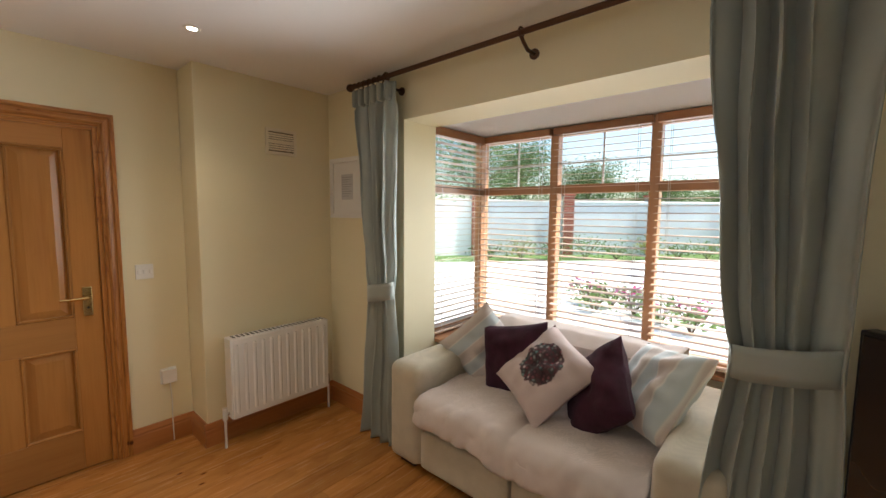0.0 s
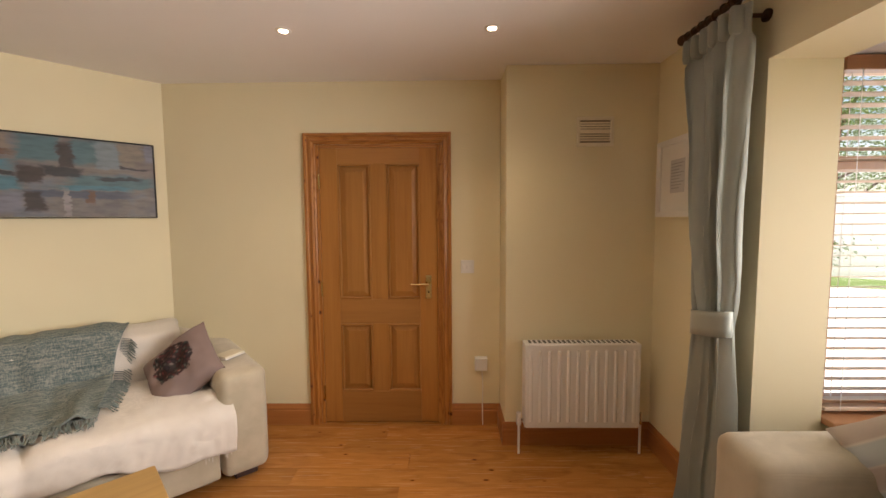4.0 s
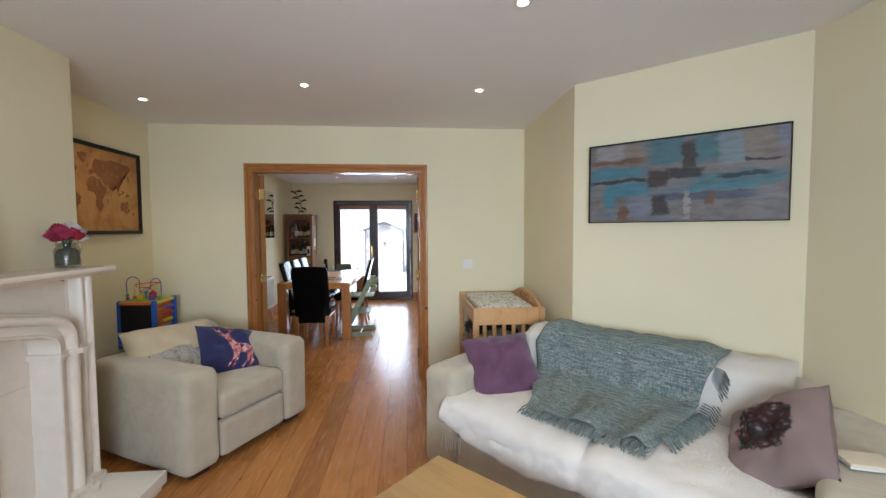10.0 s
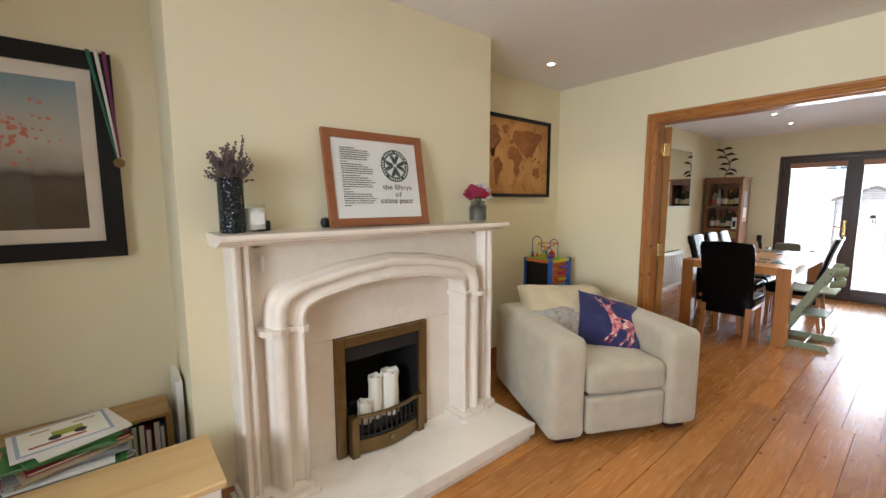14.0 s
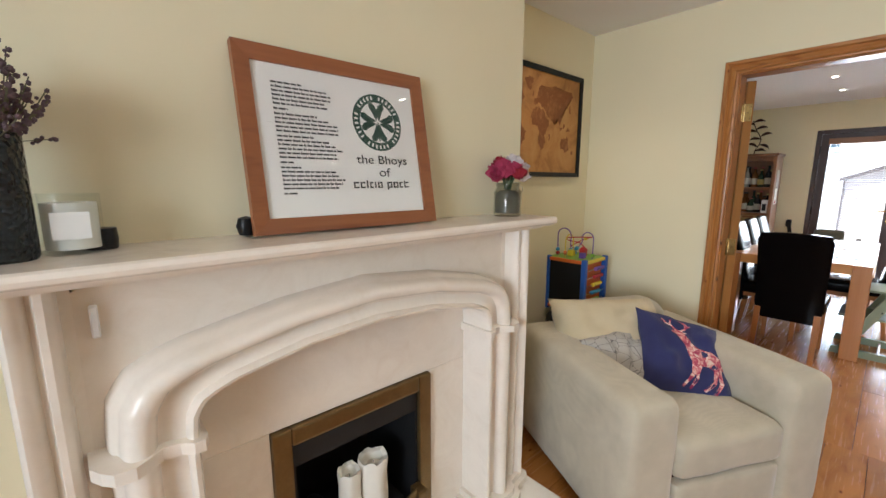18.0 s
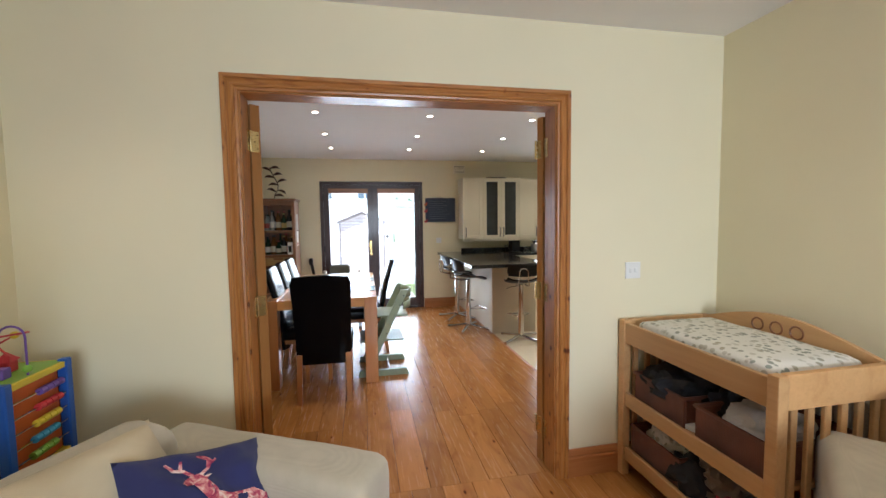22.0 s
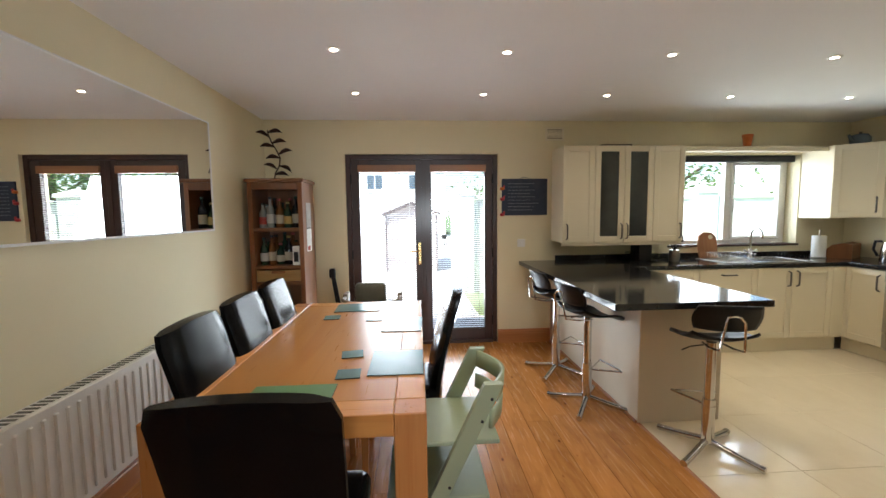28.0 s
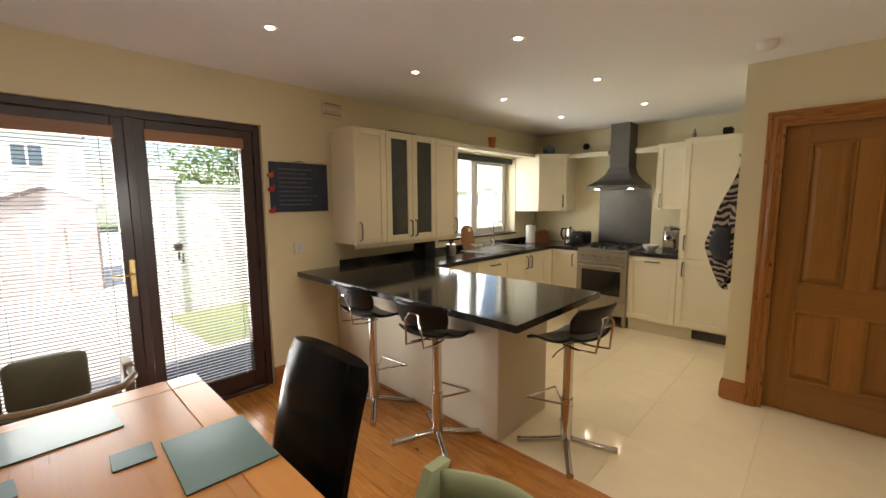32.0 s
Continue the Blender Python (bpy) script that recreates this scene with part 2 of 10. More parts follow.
M_SKIRT = timber("pine_skirting", (0.47, 0.19, 0.06), (0.33, 0.11, 0.03), 0, 0.38, 0.8, rand=0.0, coat=0.2)
M_DOOR = timber("oak_door", (0.412, 0.19, 0.052), (0.312, 0.128, 0.033), 2, 0.38, 0.7, rand=5.0, coat=0.12)
M_OAK = timber("pale_oak", (0.40, 0.26, 0.098), (0.27, 0.155, 0.047), 0, 0.42, 0.8, rand=5.0, coat=0.1)
M_BEECH = timber("beech", (0.60, 0.36, 0.16), (0.48, 0.26, 0.10), 0, 0.4, 0.6, rand=5.0)
M_TABLE = timber("table_oak", (0.56, 0.27, 0.08), (0.46, 0.195, 0.052), 1, 0.3, 0.5, rand=5.0, coat=0.1, relief=0.03, fine=0.12)
M_SHELF = timber("bookcase_wood", (0.21, 0.08, 0.025), (0.135, 0.046, 0.014), 2, 0.4, 0.8, rand=5.0, coat=0.2)
M_WENGE = timber("dark_brown_frame", (0.042, 0.015, 0.012), (0.024, 0.008, 0.007), 2, 0.35, 0.8, rand=0.0, coat=0.2)
M_BLIND = timber("blind_wood", (0.70, 0.56, 0.44), (0.62, 0.46, 0.34), 0, 0.45, 0.7, rand=3.0)
M_SUEDE = weave("pale_suede", (0.47, 0.42, 0.315), (0.54, 0.485, 0.37), 500, 0.9, 0.14, 9, 0.12, 0.4)
M_THROW = weave("off_white_throw", (0.74, 0.70, 0.645), (0.82, 0.78, 0.72), 330, 0.9, 0.35, 5, 0.2)
# whitish throw in the bay, with pinkish shade put into its colour
M_THROW_SHADED = weave("shaded_throw", (0.62, 0.53, 0.485), (0.70, 0.61, 0.56), 330, 0.9, 0.35, 5, 0.2)
M_MARBLE = stone("cream_marble", (0.80, 0.735, 0.65), (0.755, 0.68, 0.585), 8.0, 0.24)
M_HEARTH = stone("pale_marble_hearth", (0.84, 0.80, 0.73), (0.76, 0.70, 0.62), 4.0, 0.18)
M_TILE = stone("polished_cream_tile", (0.86, 0.76, 0.57), (0.82, 0.71, 0.52), 1.6, 0.09, 0.01)
M_GROUT = plain("grout", (0.76, 0.64, 0.45), 0.8)
M_GRANITE = stone("black_granite", (0.018, 0.018, 0.02), (0.008, 0.008, 0.009), 9.0, 0.10, 0.0, 160.0, (0.06, 0.06, 0.065))
M_CREAM = plain("cream_lacquer", (0.80, 0.73, 0.57), 0.35, var=0.02, big=1.5, fine=200, relief=0.03)
M_WHITE = plain("white_enamel", (0.80, 0.79, 0.76), 0.35, var=0.02, relief=0.04)
M_UPVC = plain("white_window_frame", (0.82, 0.82, 0.82), 0.3, var=0.01, relief=0.0)
M_STEEL = plain("brushed_steel", (0.42, 0.40, 0.37), 0.3, 1.0, 0.06, 4, 200, 0.05)
M_STEEL_DARK = plain("dull_dark_steel", (0.20, 0.20, 0.205), 0.36, 1.0, 0.12, 3, 160, 0.05)
M_PEWTER = plain("pewter", (0.17, 0.16, 0.15), 0.38, 0.9, 0.15, 20, 120, 0.1)
M_CHROME = plain("chrome", (0.60, 0.59, 0.58), 0.08, 1.0, 0.02, relief=0.0)
M_BRASS = plain("worn_brass", (0.62, 0.47, 0.22), 0.25, 1.0, 0.1, 20)
M_ANTIQUE = plain("antique_brass", (0.24, 0.165, 0.075), 0.42, 0.9, 0.2, 14, 90, 0.3)
M_BLACK = plain("black_plastic", (0.012, 0.012, 0.013), 0.35, var=0.1)
M_IRON = plain("black_iron", (0.02, 0.02, 0.021), 0.55, 0.4, 0.2, 20, 80, 0.3)
M_LEATHER = plain("black_leather", (0.004, 0.004, 0.0045), 0.17, var=0.1, big=5, fine=240, relief=0.10)
M_CURTAIN = weave("grey_green_silk", (0.29, 0.33, 0.305), (0.355, 0.39, 0.35), 420, 0.36, 0.06, 3, 0.1, 0.3)
M_POLE = plain("bronze_pole", (0.10, 0.055, 0.035), 0.35, 0.8)
M_GLASS = glassy("window_glass")
M_MIRROR, _n, _l, _b = nodes_of("mirror")
_b.inputs["Metallic"].default_value, _b.inputs["Roughness"].default_value, _b.inputs["Base Color"].default_value = 1.0, 0.0, (0.9, 0.91, 0.9, 1)
M_LAMP = lit("downlight_glow", (1.0, 0.86, 0.66), 26.0)
M_BLINDHEAD = timber("blind_headrail_wood", (0.36, 0.16, 0.07), (0.27, 0.11, 0.045), 0, 0.4, 0.7, rand=3.0, coat=0.2)
M_BLIND2 = plain("dark_blind_slat", (0.075, 0.045, 0.032), 0.45, var=0.06)
M_TABLELEG = timber("table_oak_leg", (0.54, 0.235, 0.072), (0.44, 0.165, 0.044), 2, 0.3, 0.7, rand=5.0, coat=0.4)
M_FLOOR.node_tree.nodes["Principled BSDF"].inputs["Specular IOR Level"].default_value = 0.26
M_DOOR.node_tree.nodes["Principled BSDF"].inputs["Specular IOR Level"].default_value = 0.3
M_TABLE.node_tree.nodes["Principled BSDF"].inputs["Specular IOR Level"].default_value = 0.42
M_LEATHER.node_tree.nodes["Principled BSDF"].inputs["Specular IOR Level"].default_value = 0.11
M_BLACK.node_tree.nodes["Principled BSDF"].inputs["Specular IOR Level"].default_value = 0.2

# ---- mesh tools ----
I4 = Matrix.Identity(4)


def link(name, bm, mat, parent=None, label="", smooth=False, at=None, mats=()):
    me = bpy.data.meshes.new(name)
    bmesh.ops.recalc_face_normals(bm, faces=bm.faces)
    bm.to_mesh(me)
    bm.free()
    me.materials.append(mat)
    for extra in mats:
        me.materials.append(extra)
    if smooth:
        me.polygons.foreach_set("use_smooth", [True] * len(me.polygons))
        me.set_sharp_from_angle(angle=radians(42))
    ob = new(name, me)
    if at is not None:
        ob.matrix_basis = at
    if parent is not None:
        ob.parent = parent
    if label:
        ob["label"] = label
    return ob


def part(name, bm, material, parent, label="", smooth=False, at=None):
    return link(name, bm, material, parent, label, smooth, at)


def thing(name, m, label, category, group=""):
    ob = new(name)
    ob.empty_display_size = 0.1
    ob.matrix_basis = m
    return tagged(ob, label, category, group)


def solid(name, bm, material, label, category, group="", smooth=False, at=None):
    return tagged(link(name, bm, material, None, "", smooth, at), label, category, group)


def structure(name, bm, material, label="", smooth=False, at=None):
    return tagged(link(name, bm, material, None, "", smooth, at), label, "", "", "structure")


def box(x0, x1, y0, y1, z0, z1, b=0.0, seg=1, bm=None, m=None):
    """A box between two corners, its edges rounded by b."""
    own = bmesh.new() if (bm is None or b) else bm
    vs = [own.verts.new((x, y, z)) for x in (x0, x1) for y in (y0, y1) for z in (z0, z1)]
    for f in ((0, 1, 3, 2), (4, 6, 7, 5), (0, 4, 5, 1), (2, 3, 7, 6), (0, 2, 6, 4), (1, 5, 7, 3)):
        own.faces.new([vs[i] for i in f])
    if b:
        lim = 0.49 * min(abs(x1 - x0), abs(y1 - y0), abs(z1 - z0))
        bmesh.ops.bevel(own, geom=own.edges[:], offset=min(b, lim), segments=seg, affect="EDGES", profile=0.6)
    if m is not None and own is not bm:
        own.transform(m)
    elif m is not None:
        for v in vs:
            v.co = m @ v.co
    if bm is not None and own is not bm:
        join(bm, own)
        return bm
    return own


def join(bm, other, m=None):
    if m is not None:
        other.transform(m)
    me = bpy.data.meshes.new("tmp")
    other.to_mesh(me)
    other.free()
    bm.from_mesh(me)
    bpy.data.meshes.remove(me)
    return bm


def rod(p, q, r, n=12, r2=None, bm=None):
    """A round bar from p to q."""
    bm = bm or bmesh.new()
    p, q = Vector(p), Vector(q)
    m = Matrix.Translation((p + q) / 2) @ (q - p).to_track_quat("Z", "Y").to_matrix().to_4x4()
    bmesh.ops.create_cone(bm, cap_ends=True, segments=n, radius1=r, radius2=r if r2 is None else r2, depth=(q - p).length, matrix=m)
    return bm


def turned(profile, n=20, bm=None, m=None):
    """A body of revolution about z: profile rows (radius, height)."""
    own = bmesh.new()
    rings = []
    for r, z in profile:
        rings.append([own.verts.new((r * math.cos(2 * math.pi * i / n), r * math.sin(2 * math.pi * i / n), z)) for i in range(n)])
    for a, b in zip(rings, rings[1:]):
        for i in range(n):
            own.faces.new((a[i], a[(i + 1) % n], b[(i + 1) % n], b[i]))
    own.faces.new(rings[0][::-1])
    own.faces.new(rings[-1])
    bmesh.ops.remove_doubles(own, verts=own.verts, dist=1e-5)
    if m is not None:
        own.transform(m)
    return join(bm, own) if bm is not None else own


def pipe(points, r, n=8, closed=False, bm=None):
    """A round tube along points."""
    bm = bm or bmesh.new()
    pts = [Vector(p) for p in points]
    rings = []
    for i, p in enumerate(pts):
        a, b = pts[i - 1] if (i or closed) else p, pts[(i + 1) % len(pts)] if (i + 1 < len(pts) or closed) else p
        t = (b - a).normalized()
        u = t.orthogonal().normalized() if not rings else (u - t * u.dot(t)).normalized()
        w = t.cross(u)
        rings.append([bm.verts.new(p + r * (u * math.cos(2 * math.pi * k / n) + w * math.sin(2 * math.pi * k / n))) for k in range(n)])
    loops = list(zip(rings, rings[1:])) + ([(rings[-1], rings[0])] if closed else [])
    for a, b in loops:
        for k in range(n):
            bm.faces.new((a[k], a[(k + 1) % n], b[(k + 1) % n], b[k]))
    if not closed:
        bm.faces.new(rings[0][::-1])
        bm.faces.new(rings[-1])
    return bm


def arc(c, r, a0, a1, n=8, plane="xz"):
    out = []
    for i in range(n + 1):
        a = radians(a0 + (a1 - a0) * i / n)
        u, w = r * math.cos(a), r * math.sin(a)
        out.append({"xz": (c[0] + u, c[1], c[2] + w), "xy": (c[0] + u, c[1] + w, c[2]), "yz": (c[0], c[1] + u, c[2] + w)}[plane])
    return out


def soft(sx, sy, sz, r=0.08, puff=0.0, n=10, rough=0.0, seed=0.0, c=(0, 0, 0), bm=None, m=None):
    """A stuffed block, centred at c: rounded by r, its top and bottom swollen by puff, its skin uneven."""
    own = bmesh.new()
    bmesh.ops.create_cube(own, size=2.0)
    bmesh.ops.subdivide_edges(own, edges=own.edges[:], cuts=n, use_grid_fill=True)
    h = Vector((sx / 2, sy / 2, sz / 2))
    rr = min(r, h.x, h.y, h.z)
    for v in own.verts:
        s = Vector([math.copysign(abs(a) ** 0.75, a) for a in v.co])
        p = Vector((s.x * h.x, s.y * h.y, s.z * h.z))
        core = Vector([max(-(k - rr), min(k - rr, a)) for a, k in zip(p, h)])
        d = p - core
        if d.length > 1e-6:
            p = core + d.normalized() * rr
        p.z += puff * math.copysign(1, s.z) * (1 - s.x ** 2) * (1 - s.y ** 2) * (abs(s.z) > 0.3)
        if rough:
            p += v.co.normalized() * rough * noise.noise(p * 7 + Vector((seed, 0, seed)))
        v.co = p + Vector(c)
    if m is not None:
        own.transform(m)
    return join(bm, own) if bm is not None else own


def cushion(w, h, t, n=18, seed=0.0, wrinkle=0.006):
    """A scatter cushion in the xz plane with drawn-in sides and pointed corners."""
    bm = bmesh.new()
    side = []
    for s in (-1, 1):
        rows = []
        for i in range(n + 1):
            row = []
            for j in range(n + 1):
                u, v = 2 * i / n - 1, 2 * j / n - 1
                x, z = w / 2 * u * (1 - 0.07 * (1 - v * v)), h / 2 * v * (1 - 0.07 * (1 - u * u))
                y = s * t / 2 * (max(0.0, (1 - u ** 4) * (1 - v ** 4))) ** 0.55
                y += s * wrinkle * noise.noise(Vector((u * 3 + seed, v * 3, s + seed))) * (1 - u ** 4) * (1 - v ** 4) * 3
                row.append(bm.verts.new((x, y, z)))
            rows.append(row)
        side.append(rows)
        for i in range(n):
            for j in range(n):
                bm.faces.new((rows[i][j], rows[i + 1][j], rows[i + 1][j + 1], rows[i][j + 1]))
    bmesh.ops.remove_doubles(bm, verts=bm.verts, dist=2e-4)
    return bm


def sheet(fn, nu, nv):
    """A surface: fn(u, v) with u and v from 0 to 1."""
    bm = bmesh.new()
    g = [[bm.verts.new(fn(i / nu, j / nv)) for j in range(nv + 1)] for i in range(nu + 1)]
    for i in range(nu):
        for j in range(nv):
            bm.faces.new((g[i][j], g[i + 1][j], g[i + 1][j + 1], g[i][j + 1]))
    return bm


def thick(ob, d, offset=0.0):
    md = ob.modifiers.new("thickness", "SOLIDIFY")
    md.thickness, md.offset = d, offset
    return ob


def prism(pts, z0, z1):
    """A plan outline raised from z0 to z1."""
    bm = bmesh.new()
    lo, hi = [bm.verts.new((x, y, z0)) for x, y in pts], [bm.verts.new((x, y, z1)) for x, y in pts]
    bm.faces.new(lo[::-1])
    bm.faces.new(hi)
    for i in range(len(pts)):
        j = (i + 1) % len(pts)
        bm.faces.new((lo[i], lo[j], hi[j], hi[i]))
    return bm


def extrude_profile(pts, x0, x1):
    """A moulding along x: pts are (y, z)."""
    bm = bmesh.new()
    a, b = [bm.verts.new((x0, y, z)) for y, z in pts], [bm.verts.new((x1, y, z)) for y, z in pts]
    bm.faces.new(a)
    bm.faces.new(b[::-1])
    for i in range(len(pts)):
        j = (i + 1) % len(pts)
        bm.faces.new((a[i], b[i], b[j], a[j]))
    return bm

# ---- the shell of the house ----
Z_CEIL = 2.40
X_DOOR, X_STEP, Y_NORTH, X_EAST, Y_SOUTH = -2.71, -2.45, 2.03, 1.54, -3.19
X_DIN, Y_END, X_KIT, X_UTIL, Y_UTIL = 1.60, -7.74, -4.83, -3.04, -5.07
BAY_L, BAY_R, BAY_Y = -1.605, 0.27, 3.0
FD_L, FD_R, FD_T = -0.82, 0.79, 2.055
KW_L, KW_R, KW_B, KW_T = -4.25, -2.75, 1.03, 2.04

b = box(-2.85, X_DOOR, -1.3, -0.19, 0, Z_CEIL)
box(-2.85, X_DOOR, 0.70, 1.097, 0, Z_CEIL, bm=b)
box(-2.85, X_DOOR, -0.19, 0.70, 1.995, Z_CEIL, bm=b)
box(-2.92, -2.85, -1.3, 1.097, 0, Z_CEIL, bm=b)
structure("wall_west", b, M_WALL, "cream painted plaster wall")
structure("wall_step", box(-2.92, X_STEP, 1.1, Y_NORTH + 0.3, 0, Z_CEIL, 0.004), M_WALL, "boxed-out cream wall beside the bay")
b = box(X_STEP, BAY_L, Y_NORTH, 2.33, 0, Z_CEIL)
box(BAY_R, 1.8, Y_NORTH, 2.33, 0, Z_CEIL, bm=b)
box(BAY_L, BAY_R, Y_NORTH, 2.33, 2.10, Z_CEIL, bm=b)
structure("wall_north", b, M_WALL, "cream wall with a wide bay opening")
b = box(-1.85, -1.64, 2.33, 3.15, 0, 0.58)
box(0.31, 0.52, 2.33, 3.15, 0, 0.58, bm=b)
box(-1.64, 0.31, 2.97, 3.15, 0, 0.58, bm=b)
structure("wall_bay", b, M_WALL, "cream bay walls below the windows")
structure("ceiling_bay", box(-1.9, 0.57, 2.33, 3.2, 2.125, 2.5), M_BAY)
structure("wall_diagonal", prism([(-1.855, -3.19), (-1.855, -2.017), (-2.71, -1.215), (-2.92, -1.215), (-2.92, -3.19)], 0, Z_CEIL), M_WALL, "cream wall set across the corner")
structure("wall_east", box(X_EAST, 1.8, Y_SOUTH, 2.33, 0, Z_CEIL), M_WALL, "cream alcove wall")
b = box(1.10, X_EAST, -1.81, -1.33, 0, Z_CEIL)
box(1.10, X_EAST, -0.58, -0.10, 0, Z_CEIL, bm=b)
box(1.10, X_EAST, -1.33, -0.58, 0.78, Z_CEIL, bm=b)
structure("chimney_breast", b, M_WALL, "cream chimney breast")
OP_L, OP_R, OP_T = -0.855, 0.655, 1.985
b = box(-2.92, OP_L, -3.31, Y_SOUTH, 0, Z_CEIL)
box(OP_R, 1.8, -3.31, Y_SOUTH, 0, Z_CEIL, bm=b)
box(OP_L, OP_R, -3.31, Y_SOUTH, OP_T, Z_CEIL, bm=b)
structure("wall_south", b, M_WALL, "cream wall with a double doorway")
structure("wall_dining", box(X_DIN, 1.8, -8.04, -3.31, 0, Z_CEIL), M_WALL, "cream dining room wall")
b = box(FD_R, X_DIN, -8.04, Y_END, 0, Z_CEIL)
box(FD_L, FD_R, -8.04, Y_END, FD_T, Z_CEIL, bm=b)
box(KW_R, FD_L, -8.04, Y_END, 0, Z_CEIL, bm=b)
box(KW_L, KW_R, -8.04, Y_END, 0, KW_B, bm=b)
box(KW_L, KW_R, -8.04, Y_END, KW_T, Z_CEIL, bm=b)
box(-5.1, KW_L, -8.04, Y_END, 0, Z_CEIL, bm=b)
structure("wall_garden", b, M_WALL, "cream wall with garden doors and kitchen window")
structure("wall_kitchen", box(-5.1, X_KIT, Y_END, Y_UTIL, 0, Z_CEIL), M_WALL, "cream kitchen wall behind the cooker")
b = box(-5.1, X_UTIL - 0.12, Y_UTIL, -4.95, 0, Z_CEIL)
box(X_UTIL - 0.12, X_UTIL, Y_UTIL, -4.875, 0, Z_CEIL, bm=b)
box(X_UTIL - 0.12, X_UTIL, -3.985, -3.31, 0, Z_CEIL, bm=b)
box(X_UTIL - 0.12, X_UTIL, -4.875, -3.985, 1.995, Z_CEIL, bm=b)
box(X_UTIL - 0.2, X_UTIL - 0.12, -4.95, -3.31, 0, Z_CEIL, bm=b)
structure("wall_utility", b, M_WALL, "cream wall corner beside the kitchen door")
structure("ceiling_living", box(-2.92, 1.8, -3.25, 2.33, Z_CEIL, 2.6), M_CEIL)
structure("ceiling_kitchen", box(-5.1, 1.8, -8.04, -3.25, Z_CEIL - 0.003, 2.6), M_CEIL)
structure("subfloor", box(-5.1, 1.8, -8.04, 3.2, -0.2, -0.02), M_GROUT)


# skirting boards: (x0, y0, x1, y1), facing the left of the way
def skirting(x0, y0, x1, y1, h=0.15, deep=0.02):
    length = math.hypot(x1 - x0, y1 - y0)
    pts = [(0, 0), (deep, 0), (deep, h * 0.68), (deep * 0.75, h * 0.74), (deep * 0.9, h * 0.8), (deep * 0.6, h * 0.92), (deep * 0.35, h), (0, h)]
    structure("baseboard", extrude_profile(pts, 0, length), M_SKIRT, "varnished pine skirting board", at=pose(x0, y0, 0, 0, 0, math.degrees(math.atan2(y1 - y0, x1 - x0))))


for row in ((X_DOOR, 1.10, X_DOOR, 0.76), (X_DOOR, -0.245, X_DOOR, -1.215), (X_STEP, 1.10, X_DOOR, 1.10), (X_STEP, Y_NORTH, X_STEP, 1.08),
            (BAY_L, Y_NORTH, X_STEP, Y_NORTH), (X_DOOR, -1.215, -1.855, -2.017), (-1.855, -2.017, -1.855, Y_SOUTH), (-1.855, Y_SOUTH, -0.925, Y_SOUTH),
            (0.725, Y_SOUTH, X_EAST, Y_SOUTH), (X_EAST, Y_SOUTH, X_EAST, -1.81), (X_EAST, -1.81, 1.10, -1.81), (1.10, -0.10, X_EAST, -0.10), (1.10, -0.24, 1.10, -0.10),
            (X_EAST, -0.10, X_EAST, Y_NORTH), (X_EAST, Y_NORTH, BAY_R, Y_NORTH), (X_DIN, Y_END, X_DIN, -3.31), (FD_R, Y_END, X_DIN, Y_END), (-1.40, Y_END, FD_L, Y_END),
            (X_UTIL, -3.31, X_UTIL, -3.93), (X_UTIL, -4.925, X_UTIL, Y_UTIL), (X_UTIL, Y_UTIL, -3.6, Y_UTIL), (X_DIN, -3.31, 0.725, -3.31), (-0.925, -3.31, X_UTIL, -3.31)):
    skirting(*row)


# ---- doors ----
def architrave(name, w, h, wide=0.075, deep=0.024):
    """A moulded surround for an opening w wide and h high, on the face y = 0, standing out to -y; x from 0 to w."""
    ob = new(name)
    prof = [(0.0, 0.0), (0.0, -deep), (0.03, -deep * 1.06), (0.24, -deep * 1.06), (0.27, -deep), (0.29, -deep * 0.72), (0.34, -deep * 0.64), (0.44, -deep * 0.68), (0.55, -deep * 0.8), (0.6, -deep * 0.86), (0.62, -deep * 0.98), (0.7, -deep * 1.0), (0.76, -deep * 0.9), (0.79, -deep * 0.66), (0.82, -deep * 0.56), (0.94, -deep * 0.5), (1.0, -deep * 0.36), (1.0, 0.0)]

    def leg(x_out, x_in, top):
        b = bmesh.new()
        k = wide / abs(x_in - x_out)
        lo = [b.verts.new((x_out + (x_in - x_out) * u, y, 0)) for u, y in prof]
        hi = [b.verts.new((x_out + (x_in - x_out) * u, y, h + wide * (1 - u))) for u, y in prof]
        b.faces.new(lo)
        b.faces.new(hi[::-1])
        for i in range(len(prof)):
            j = (i + 1) % len(prof)
            b.faces.new((lo[i], lo[j], hi[j], hi[i]))
        return b

    part("side_trim", leg(-wide, 0, h), M_PINE, ob)
    part("side_trim", leg(w + wide, w, h), M_PINE, ob)
    b = bmesh.new()
    lo = [b.verts.new((-wide * (1 - u), y, h + wide * (1 - u))) for u, y in prof]
    hi = [b.verts.new((w + wide * (1 - u), y, h + wide * (1 - u))) for u, y in prof]
    b.faces.new(lo)
    b.faces.new(hi[::-1])
    for i in range(len(prof)):
        j = (i + 1) % len(prof)
        b.faces.new((lo[i], lo[j], hi[j], hi[i]))
    part("head_trim", b, M_PINE_H, ob)
    return tagged(ob, "varnished knotty pine architrave", "door frame", "", "structure")


def jamb(w, h, deep, parent, th=0.022):
    """The lining of an opening, from y = 0 to deep."""
    part("jamb", box(-0.001, th, 0, deep, 0, h, 0.002), M_PINE, parent)
    part("jamb", box(w - th, w + 0.001, 0, deep, 0, h, 0.002), M_PINE, parent)
    part("head_jamb", box(th, w - th, 0, deep, h - th, h, 0.002), M_PINE_H, parent)


